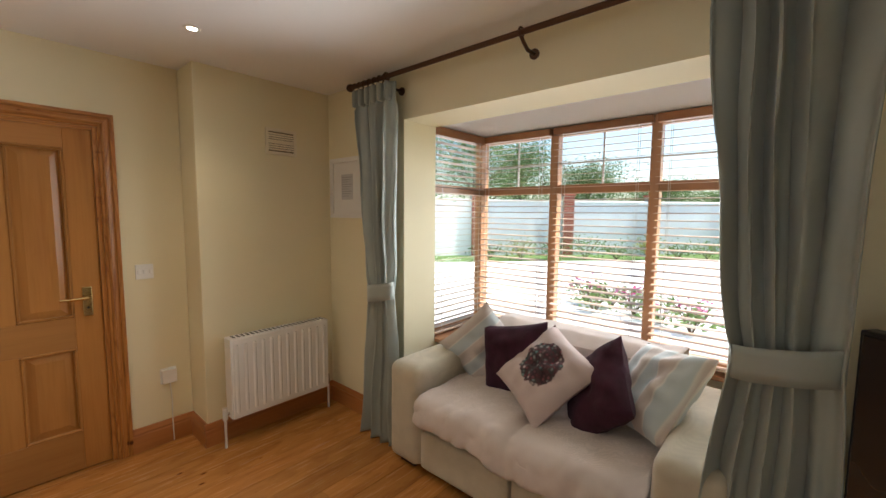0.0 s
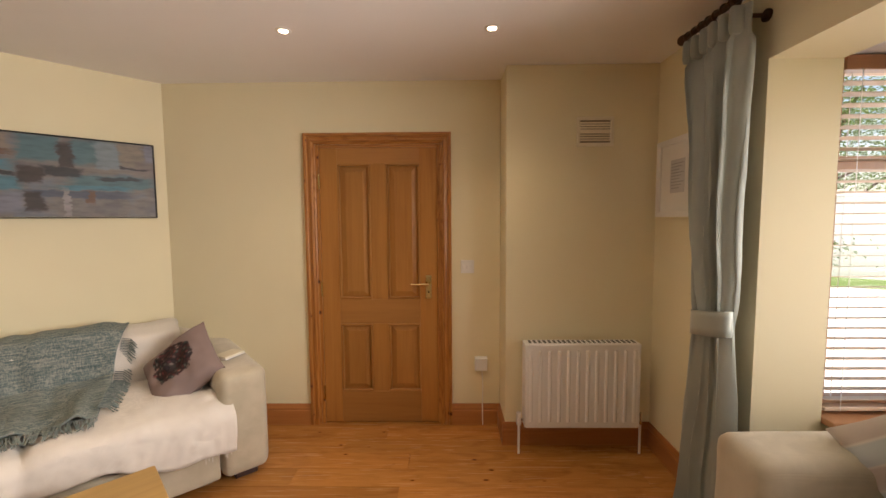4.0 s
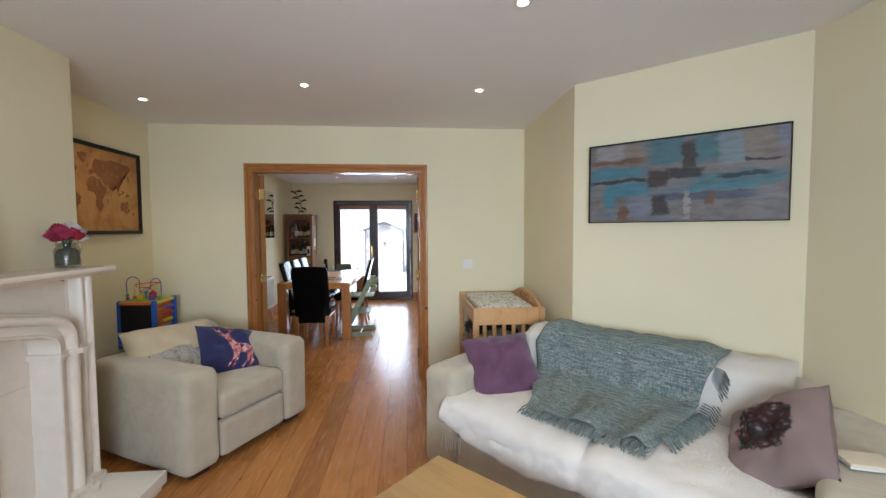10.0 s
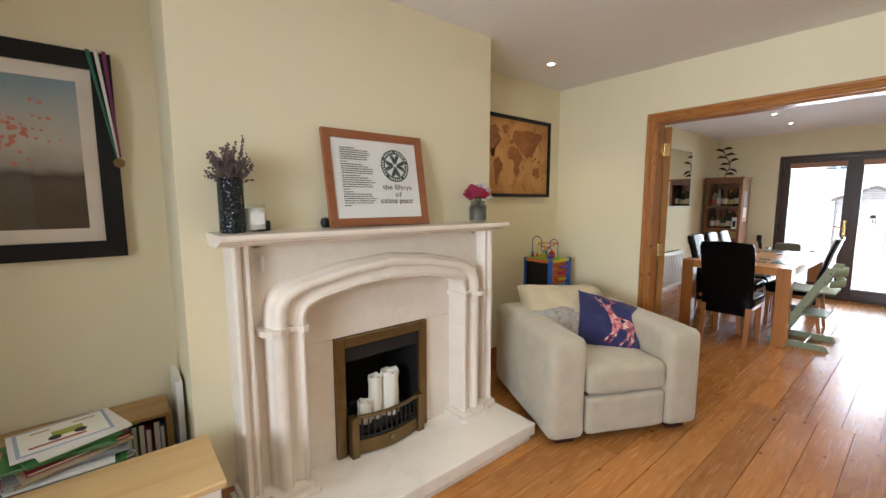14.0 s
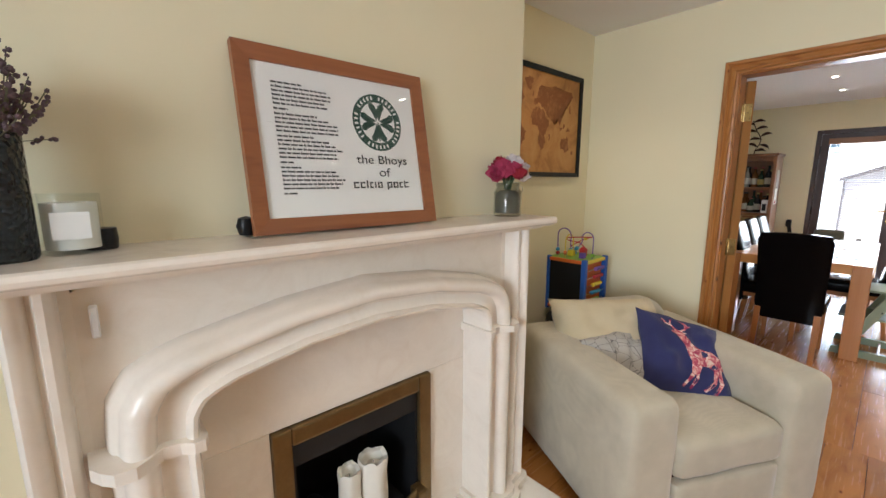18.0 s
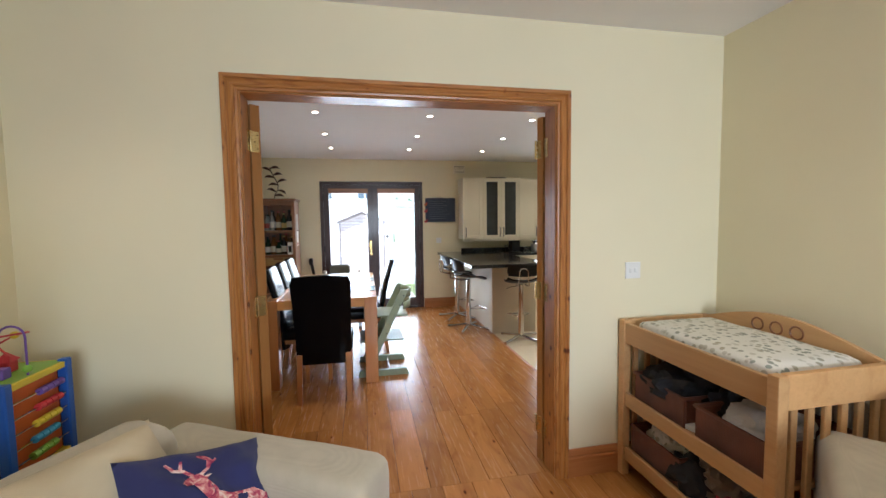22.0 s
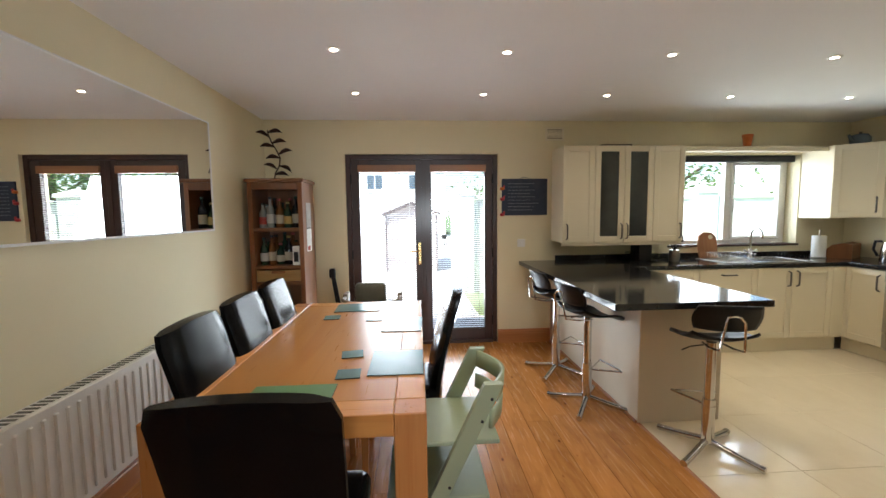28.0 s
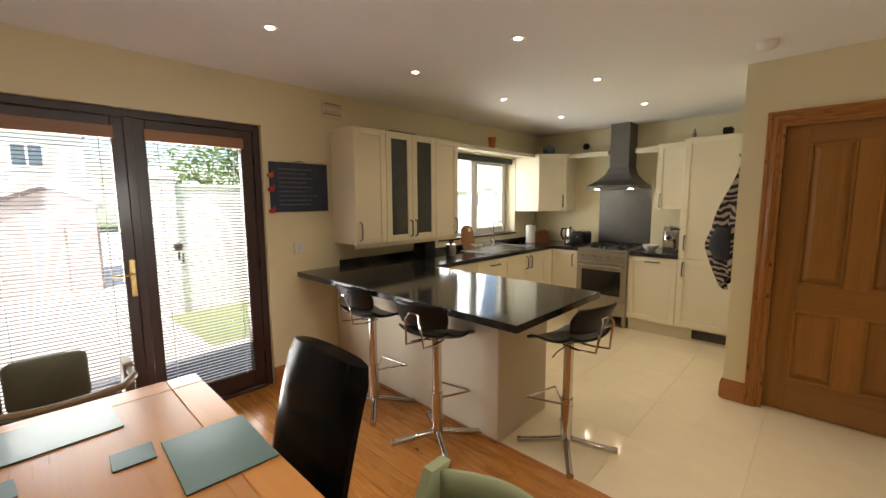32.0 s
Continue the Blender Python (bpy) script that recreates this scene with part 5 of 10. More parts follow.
PAINTS = {"pale": (0.42, 0.36, 0.34), "tan": (0.33, 0.25, 0.19), "teal": (0.085, 0.20, 0.225), "umber": (0.055, 0.035, 0.03), "mist": (0.26, 0.31, 0.33), "mauve": (0.26, 0.19, 0.17), "rust": (0.22, 0.10, 0.05), "bright": (0.08, 0.25, 0.31), "ink": (0.025, 0.028, 0.035), "slate": (0.09, 0.11, 0.15), "lilac": (0.26, 0.25, 0.30), "sand": (0.29, 0.23, 0.20)}
# brush strokes from back to front: paint, then left, right, top and bottom as shares of the canvas
UPPER = [("pale", 0.03, 0.22, 0.0, 0.2), ("tan", 0.21, 0.33, 0.0, 0.22), ("teal", 0.34, 0.54, -0.02, 0.32), ("teal", 0.58, 0.72, 0.0, 0.34), ("mist", 0.69, 0.82, -0.02, 0.4), ("tan", 0.81, 0.95, -0.02, 0.36), ("lilac", 0.95, 1.02, -0.02, 0.3), ("mauve", 0.9, 1.02, 0.22, 0.4), ("umber", 0.52, 0.6, 0.04, 0.4), ("rust", -0.02, 0.34, 0.2, 0.26), ("bright", -0.02, 0.34, 0.3, 0.45), ("sand", 0.56, 1.02, 0.36, 0.43)]
LOWER = [("teal", 0.55, 1.02, 0.45, 0.62), ("bright", 0.08, 0.37, 0.5, 0.68), ("slate", 0.34, 0.9, 0.66, 0.76), ("bright", 0.5, 0.88, 0.58, 0.66), ("bright", 0.08, 0.16, 0.6, 0.84), ("lilac", 0.22, 0.36, 0.7, 0.98), ("umber", 0.36, 0.46, 0.68, 0.94), ("rust", 0.17, 0.23, 0.8, 0.98), ("rust", 0.64, 0.69, 0.66, 0.84), ("ink", -0.02, 0.36, 0.455, 0.505), ("umber", 0.34, 0.46, 0.38, 0.58), ("ink", 0.44, 0.64, 0.36, 0.5), ("ink", 0.7, 0.94, 0.47, 0.52), ("pale", 0.53, 0.565, 0.62, 1.02), ("ink", 0.8, 0.98, 0.325, 0.355)]


def abstract(name):
    """Blocks of teal, slate, rust and sand laid on with a wide dry brush over a dark middle."""
    m, nt, ln, bs = nodes_of(name)

    def vec(op, a_, b_):
        n_ = nt.new("ShaderNodeVectorMath")
        n_.operation = op
        ln.new(a_, n_.inputs[0])
        if isinstance(b_, tuple):
            n_.inputs[1].default_value = b_
        elif b_ is not None:
            ln.new(b_, n_.inputs[1])
        return n_.outputs[0]

    v = coords(nt, ln)
    for sc, amount in (((9.0, 1.0, 13.0), (0.075, 0.0, 0.05)), ((26.0, 1.0, 60.0), (0.05, 0.0, 0.018)), ((120.0, 1.0, 160.0), (0.014, 0.0, 0.008))):
        n = nt.new("ShaderNodeTexNoise")
        n.inputs["Scale"].default_value, n.inputs["Detail"].default_value = 1.0, 3.0
        ln.new(coords(nt, ln, sc), n.inputs["Vector"])
        v = vec("ADD", v, vec("MULTIPLY", vec("SUBTRACT", n.outputs["Color"], (0.5, 0.5, 0.5)), amount))
    col = ramp(nt, ln, noise_tex(nt, ln, coords(nt, ln, (5, 1, 7)), 1.0, 4), [(0.35, (0.20, 0.17, 0.17)), (0.5, (0.27, 0.22, 0.20)), (0.65, (0.21, 0.22, 0.25))])
    for paint, u0, u1, v0, v1 in UPPER + LOWER:
        mid = (0.487 * (u0 + u1 - 1.0), 0.0, 0.235 * (1.0 - v0 - v1))
        d = vec("ABSOLUTE", vec("MULTIPLY", vec("SUBTRACT", v, mid), (1.0 / (0.487 * (u1 - u0)), 0.0, 1.0 / (0.235 * (v1 - v0)))), None)
        sp = nt.new("ShaderNodeSeparateXYZ")
        ln.new(d, sp.inputs[0])
        far = nt.new("ShaderNodeMath")
        far.operation = "MAXIMUM"
        ln.new(sp.outputs[0], far.inputs[0])
        ln.new(sp.outputs[2], far.inputs[1])
        half = nt.new("ShaderNodeMath")
        half.operation = "MULTIPLY"
        half.inputs[1].default_value = 0.5
        ln.new(far.outputs[0], half.inputs[0])
        col = blend(nt, ln, ramp(nt, ln, half.outputs[0], [(0.36, (0.88, 0.88, 0.88)), (0.54, (0, 0, 0))]), col, PAINTS[paint])
    dry = noise_tex(nt, ln, coords(nt, ln, (9, 1, 40)), 1.0, 4)
    col = blend(nt, ln, 0.5, col, ramp(nt, ln, dry, [(0.3, (0.45, 0.47, 0.5)), (0.5, (1, 1, 1)), (0.7, (1.35, 1.3, 1.28))]), "MULTIPLY")
    col = blend(nt, ln, 1.0, col, (0.64, 0.71, 0.76), "MULTIPLY")
    ln.new(col, bs.inputs["Base Color"])
    bs.inputs["Roughness"].default_value = 0.5
    bump(nt, ln, bs, dry, 0.3)
    return m


DIAG = math.degrees(math.atan2(-1.215 + 2.017, -2.71 + 1.855))
pt = thing("painting", pose(-2.293, -1.595, 1.73, 0, 0, DIAG), "wide abstract canvas in teal, grey and rust on the corner wall", "painting")
part("canvas", box(-0.487, 0.487, -0.022, 0.0, -0.235, 0.235), abstract("abstract_paint"), pt)
for x0, x1, z0, z1 in ((-0.495, 0.495, 0.238, 0.243), (-0.495, 0.495, -0.243, -0.238), (-0.495, -0.490, -0.238, 0.238), (0.490, 0.495, -0.238, 0.238)):
    part("frame_side", box(x0, x1, -0.03, 0.0, z0, z1, 0.001), M_BLACK, pt)
pf = framed("picture_frame", pose(-2.20, Y_NORTH, 1.69, 0, 0, 0), 0.40, 0.44, 0.03, 0.03, M_WHITE, "white framed print partly behind the curtain", 1, M_WHITE)
part("print", box(-0.07, 0.07, -0.0145, -0.0135, -0.085, 0.10), plain("grey_print", (0.56, 0.56, 0.57), 0.6), pf)
b = bmesh.new()
for i in range(9):
    box(-0.06, 0.06 - 0.02 * (i % 3), -0.0155, -0.0146, 0.075 - 0.017 * i, 0.08 - 0.017 * i, bm=b)
part("print_lines", b, plain("ink_grey", (0.36, 0.36, 0.37), 0.7), pf)

# ---- fireplace ----
FP = pose(1.10, -0.96, 0, 0, 0, -90)
fp = thing("fireplace", FP, "cream marble fireplace with a moulded arch and raised hearth", "fireplace")
part("hearth_slab", box(-0.76, 0.76, -0.48, -0.001, 0.035, 0.105, 0.006, 2), M_HEARTH, fp, "pale polished hearth slab")
part("hearth_base", box(-0.74, 0.74, -0.46, -0.001, 0.0, 0.036), M_HEARTH, fp)
sh = [(-0.252, 1.239), (-0.259, 1.243), (-0.262, 1.252), (-0.259, 1.261), (-0.252, 1.265), (-0.001, 1.265), (-0.001, 1.216), (-0.185, 1.216), (-0.19, 1.222), (-0.212, 1.227), (-0.232, 1.230), (-0.238, 1.236)]
part("mantel_shelf", extrude_profile(sh, -0.77, 0.754), M_MARBLE, fp)
inner_c = [(-0.455, 0.155), (-0.455, 0.86), (-0.450, 0.915), (-0.43, 0.945), (-0.37, 0.968), (-0.20, 1.0), (0.0, 1.013)]
outer_c = [(-0.605, 0.155), (-0.605, 0.885), (-0.596, 0.975), (-0.556, 1.03), (-0.47, 1.063), (-0.24, 1.11), (0.0, 1.132)]
edge_c = [(-0.622, 0.155), (-0.622, 0.88), (-0.622, 1.05), (-0.622, 1.2165), (-0.47, 1.2165), (-0.24, 1.2165), (0.0, 1.2165)]
STOPS = (0.0, 0.33, 0.37, 0.405, 0.44, 0.72, 1.0)


def along(c, u):
    """A point of a half outline, mirrored past the middle."""
    s = 1.0
    if u > 0.5:
        u, s = 1.0 - u, -1.0
    u *= 2
    for k in range(len(STOPS) - 1):
        if u <= STOPS[k + 1] + 1e-9:
            f = (u - STOPS[k]) / (STOPS[k + 1] - STOPS[k])
            return Vector((s * (c[k][0] + f * (c[k + 1][0] - c[k][0])), c[k][1] + f * (c[k + 1][1] - c[k][1])))
    return Vector((s * c[-1][0], c[-1][1]))


PROFILE = ((0.0, -0.058), (0.001, -0.184), (0.03, -0.193), (0.09, -0.196), (0.13, -0.188), (0.15, -0.174), (0.19, -0.172), (0.22, -0.171), (0.30, -0.166), (0.40, -0.163), (0.47, -0.168), (0.49, -0.177), (0.53, -0.19), (0.60, -0.199), (0.69, -0.201), (0.78, -0.196), (0.84, -0.183), (0.87, -0.164), (0.90, -0.15), (0.95, -0.144), (0.985, -0.125), (1.0, -0.098))


def moulding(u, v):
    k = round(v * (len(PROFILE) - 1))
    f, y = PROFILE[k]
    p = along(inner_c, u).lerp(along(outer_c, u), f)
    return Vector((p.x, y, p.y))


part("arch_moulding", sheet(moulding, 120, len(PROFILE) - 1), M_MARBLE, fp, "moulded arch and columns", True)
part("frieze", sheet(lambda u, v: (lambda p: Vector((p.x, -0.10, p.y)))(along(outer_c, u).lerp(along(edge_c, u), v)), 120, 3), M_MARBLE, fp)
for s in (-1, 1):
    prof = [(-0.622, -0.001), (-0.622, -0.101), (-0.640, -0.103), (-0.643, -0.13), (-0.647, -0.148), (-0.656, -0.158), (-0.667, -0.158), (-0.674, -0.146), (-0.678, -0.144), (-0.683, -0.158), (-0.692, -0.168), (-0.706, -0.170), (-0.714, -0.162), (-0.716, -0.15), (-0.716, -0.001)]
    part("pilaster", prism([(s * x, y) for x, y in prof], 0.15, 1.2158), M_MARBLE, fp, smooth=True)
    pb = prism([(s * x, y) for x, y in ((-0.44, -0.05), (-0.44, -0.20), (-0.452, -0.214), (-0.50, -0.217), (-0.59, -0.217), (-0.617, -0.205), (-0.628, -0.18), (-0.66, -0.174), (-0.715, -0.165), (-0.732, -0.15), (-0.732, -0.001))], 0.131, 0.157)
    join(pb, prism([(s * x, y) for x, y in ((-0.42, -0.05), (-0.42, -0.215), (-0.438, -0.234), (-0.50, -0.238), (-0.60, -0.238), (-0.634, -0.224), (-0.646, -0.2), (-0.67, -0.192), (-0.73, -0.184), (-0.75, -0.165), (-0.75, -0.001))], 0.105, 0.1315))
    part("plinth", pb, M_MARBLE, fp)
    part("column_band", prism([(s * x, y) for x, y in ((-0.44, -0.06), (-0.44, -0.19), (-0.448, -0.208), (-0.468, -0.21), (-0.49, -0.19), (-0.52, -0.186), (-0.545, -0.206), (-0.565, -0.219), (-0.598, -0.216), (-0.616, -0.195), (-0.632, -0.165), (-0.634, -0.10))], 0.842, 0.868), M_MARBLE, fp)
part("back_panel", box(-0.47, -0.279, -0.06, -0.002, 0.105, 0.7255, 0.001), M_MARBLE, fp)
part("back_panel", box(0.279, 0.47, -0.06, -0.002, 0.105, 0.7255, 0.001), M_MARBLE, fp)
part("back_panel", box(-0.47, 0.47, -0.0605, -0.002, 0.727, 1.03, 0.001), M_MARBLE, fp)
part("hook", box(-0.60, -0.586, -0.116, -0.1, 1.10, 1.165, 0.003), M_UPVC, fp)

fi = thing("fire_insert", FP @ pose(0, 0, 0.105), "antique brass fire insert with black grate", "fireplace insert")
for x0, x1, z0, z1 in ((-0.278, -0.225, 0.0, 0.62), (0.225, 0.278, 0.0, 0.62), (-0.225, 0.225, 0.565, 0.62)):
    b = box(x0, x1, -0.078, -0.05, z0, z1, 0.008, 2)
    part("brass_rim", b, M_ANTIQUE, fi)
for x0, x1, y0, y1, z0, z1 in ((-0.225, 0.225, 0.28, 0.29, 0, 0.57), (-0.225, -0.215, -0.06, 0.28, 0, 0.57), (0.215, 0.225, -0.06, 0.28, 0, 0.57), (-0.225, 0.225, -0.06, 0.28, 0.56, 0.57), (-0.225, 0.225, -0.06, 0.28, 0.0, 0.012)):
    part("firebox_wall", box(x0, x1, y0, y1, z0, z1), M_IRON, fi)
part("hood", prism([(-0.22, -0.062), (0.22, -0.062), (0.22, 0.1), (-0.22, 0.1)], 0.49, 0.558), M_IRON, fi)
GR = [(-0.19 + 0.38 * i / 12, -0.10 - 0.035 * math.sin(math.pi * i / 12)) for i in range(13)]
part("grate_rail", pipe([(x, y, 0.205) for x, y in GR], 0.011, 8), M_ANTIQUE, fi, smooth=True)
part("grate_rail", pipe([(x, y, 0.095) for x, y in GR], 0.008, 8), M_IRON, fi, smooth=True)
for i in range(13):
    x, y = GR[i]
    part("grate_bar", rod((x, y, 0.095), (x, y, 0.20), 0.005, 8), M_IRON, fi)
b = bmesh.new()
for (x0, y0), (x1, y1) in zip(GR, GR[1:]):
    lo = [b.verts.new((x, y, z)) for x, y, z in ((x0, y0 - 0.004, 0.012), (x1, y1 - 0.004, 0.012), (x1, y1 - 0.004, 0.085), (x0, y0 - 0.004, 0.085))]
    b.faces.new(lo)
bmesh.ops.remove_doubles(b, verts=b.verts, dist=1e-5)
ap = part("ash_pan_cover", b, M_ANTIQUE, fi, "embossed brass ash-pan cover")
thick(ap, 0.008)
part("knob", turned([(0.001, 0), (0.016, 0.002), (0.018, 0.01), (0.008, 0.02), (0.001, 0.022)], 12, m=pose(0, -0.142, 0.055, 90)), M_ANTIQUE, fi, smooth=True)
for s in (-1, 1):
    part("grate_foot", box(s * 0.20 - 0.02, s * 0.20 + 0.02, -0.125, -0.07, 0, 0.215, 0.008, 2), M_ANTIQUE, fi)
part("grate_bed", box(-0.2, 0.2, -0.1, 0.2, 0.10, 0.118), M_IRON, fi)
M_WAX = plain("candle_wax", (0.84, 0.80, 0.71), 0.45, var=0.05)
for i, (x, y, r, h) in enumerate(((-0.095, -0.012, 0.037, 0.115), (-0.022, 0.0, 0.037, 0.228), (0.066, -0.008, 0.049, 0.24))):
    c = thing("pillar_candle", FP @ pose(x, y - 0.005, 0.223), "cream pillar candle with melted rim in the grate", "candle", "candles in the grate")
    wax = bmesh.new()
    n = 24
    rings = []
    for rr, z in ((r, 0), (r, h * 0.5), (r * 0.98, h - 0.05), (r * 1.07, h - 0.012), (r * 1.02, h), (r * 0.7, h - 0.006), (r * 0.55, h - 0.03), (0.001, h - 0.033)):
        rings.append([wax.verts.new((rr * (1 + 0.13 * noise.noise(Vector((3 * math.cos(a), 3 * math.sin(a), z * 12 + i)))) * math.cos(a), rr * (1 + 0.13 * noise.noise(Vector((3 * math.cos(a), 3 * math.sin(a), z * 12 + i)))) * math.sin(a),
                                     z + (0.014 * noise.noise(Vector((2 * math.cos(a), 2 * math.sin(a), i))) if z > h * 0.9 else 0))) for a in [2 * math.pi * k / n for k in range(n)]])
    for a, d in zip(rings, rings[1:]):
        for k in range(n):
            wax.faces.new((a[k], a[(k + 1) % n], d[(k + 1) % n], d[k]))
    wax.faces.new(rings[0][::-1])
    part("wax", wax, M_WAX, c, smooth=True)
    part("wick", rod((0, 0, h - 0.034), (0.002, 0, h - 0.018), 0.0015, 5), M_BLACK, c)
peb = random.Random(5)
for i in range(14):
    x, y = peb.uniform(-0.18, 0.19), peb.uniform(0.05, 0.17)
    b = bmesh.new()
    bmesh.ops.create_icosphere(b, subdivisions=2, radius=peb.uniform(0.024, 0.036))
    for v in b.verts:
        v.co *= 1 + 0.35 * noise.noise(v.co * 30 + Vector((i, 0, 0)))
    solid("fire_coal", b, M_IRON, "black ceramic coal lying in the grate", "coal", "coals in the grate", True, FP @ pose(x, y, 0.245))

# ---- things on the mantel ----
TOP = 1.265
pic = framed("framed_print", FP @ pose(-0.008, -0.052, TOP + 0.2315, -10.0), 0.562, 0.465, 0.039, 0.022, timber("frame_wood", (0.28, 0.10, 0.035), (0.17, 0.05, 0.018), 0, 0.4, 0.8, rand=3.0, coat=0.2),
             "wood-framed print of verses leaning on the chimney breast", 1, M_WHITE)
M_INK = plain("black_ink", (0.03, 0.03, 0.03), 0.6)
M_GREEN_INK = plain("dark_green_ink", (0.015, 0.06, 0.04), 0.6)
rl = random.Random(11)
b = bmesh.new()
z = 0.146
for block in (6, 1, 5, 6, 1, 6, 1):
    for k in range(block):
        w = rl.uniform(0.13, 0.185) if block > 1 and k else rl.uniform(0.045, 0.12) if block > 1 else 0.035
        x = -0.197
        while x < -0.197 + w:
            wl_ = rl.uniform(0.006, 0.021)
            box(x, min(x + wl_, -0.197 + w), -0.0112, -0.0102, z, z + 0.0042, bm=b)
            if rl.random() < 0.5:
                box(x + 0.001, x + 0.0026, -0.0112, -0.0102, z + 0.0042, z + 0.0064, bm=b)
            x += wl_ + 0.0032
        z -= 0.0107
    z -= 0.0022
part("verse_lines", b, M_INK, pic, "lines of small black print")
cx, cz = 0.106, 0.073
b = bmesh.new()
bmesh.ops.create_circle(b, cap_ends=True, segments=40, radius=0.084, matrix=pose(cx, -0.0104, cz, 90))
em = part("emblem", b, M_GREEN_INK, pic, "round dark green emblem")
b = bmesh.new()
bmesh.ops.create_circle(b, cap_ends=True, segments=40, radius=0.060, matrix=pose(cx, -0.0107, cz, 90))
part("emblem_field", b, M_WHITE, em)
b = bmesh.new()
for k in range(4):
    a0 = radians(45 + 90 * k)
    for d in (-1, 1):
        pts = [(0.006, 0.0), (0.02, 0.004 * d), (0.036, 0.010 * d), (0.050, 0.012 * d), (0.056, 0.021 * d), (0.050, 0.030 * d), (0.038, 0.031 * d), (0.026, 0.026 * d), (0.014, 0.016 * d)]
        b.faces.new([b.verts.new((cx + x * math.cos(a0) - y * math.sin(a0), -0.011, cz + x * math.sin(a0) + y * math.cos(a0))) for x, y in (pts if d > 0 else pts[::-1])])
box(cx - 0.002, cx + 0.002, -0.0112, -0.0108, cz - 0.054, cz, bm=b)
part("emblem_leaf", b, M_GREEN_INK, em)
b = bmesh.new()
for k in range(34):
    a0 = 2 * math.pi * k / 34
    if k % 7:
        box(-0.0028, 0.0028, -0.0109, -0.0105, 0.067, 0.078, bm=b, m=pose(cx, 0, cz, 0, 0, 0) @ Matrix.Rotation(a0, 4, "Y"))
part("emblem_ring", b, M_WHITE, em)


def lettering(text, size, m, mat, parent, name="lettering"):
    cu = bpy.data.curves.new(name, "FONT")
    cu.body, cu.size, cu.align_x, cu.extrude = text, size, "CENTER", 0.0003
    tmp = bpy.data.objects.new(name, cu)
    scene.collection.objects.link(tmp)
    me = bpy.data.meshes.new_from_object(tmp.evaluated_get(bpy.context.evaluated_depsgraph_get()))
    bpy.data.objects.remove(tmp)
    ob = new(name, me)
    me.materials.clear()
    me.materials.append(mat)
    ob.matrix_basis = m
    ob.parent = parent
    return ob


lettering("the Bhoys", 0.044, pose(cx + 0.002, -0.0112, -0.05, 90) @ Matrix.Diagonal((1.0, 0.82, 1.0, 1.0)), M_INK, pic)
lettering("of", 0.044, pose(cx + 0.002, -0.0112, -0.087, 90) @ Matrix.Diagonal((1.1, 0.82, 1.0, 1.0)), M_INK, pic)
b = bmesh.new()
x = cx - 0.105
for k, w in enumerate((0.017, 0.016, 0.006, 0.012, 0.006, 0.016, 0.0, 0.018, 0.018, 0.013, 0.018)):
    if w:
        zt = -0.098 if k in (2, 10) else -0.103
        box(x, x + 0.005, -0.0112, -0.0102, -0.127 if k == 7 else -0.121, zt, 0.001, bm=b)
        if w > 0.008:
            box(x + 0.004, x + w, -0.0111, -0.0101, -0.1075, -0.103, 0.001, bm=b)
            box(x + 0.004, x + w, -0.0111, -0.0101, -0.121, -0.117, 0.001, bm=b)
        if k in (5, 7, 8):
            box(x + w - 0.0045, x + w, -0.0113, -0.0103, -0.12, -0.104, 0.001, bm=b)
    x += (w or 0.008) + 0.0045
part("lettering_bars", b, M_INK, pic, "last line of large black lettering")
gl = part("glass", box(-0.243, 0.243, -0.0145, -0.0125, -0.194, 0.194), M_GLASS, pic)
gl.visible_shadow = False
ps = thing("black_clip", FP @ pose(-0.29, -0.05, TOP), "small black round ornament behind the framed print", "ornament")
part("body", turned([(0.001, 0), (0.018, 0.004), (0.024, 0.025), (0.018, 0.045), (0.001, 0.05)], 14), M_BLACK, ps, smooth=True)


def facet_vase():
    m, nt, ln, bs = nodes_of("hammered_dark_glass")
    v = coords(nt, ln)
    vo = nt.new("ShaderNodeTexVoronoi")
    vo.inputs["Scale"].default_value = 85.0
    ln.new(v, vo.inputs["Vector"])
    bs.inputs["Base Color"].default_value = (0.025, 0.03, 0.033, 1)
    bs.inputs["Roughness"].default_value, bs.inputs["Metallic"].default_value = 0.12, 0.5
    bump(nt, ln, bs, vo.outputs["Distance"], 1.0, 0.006)
    return m


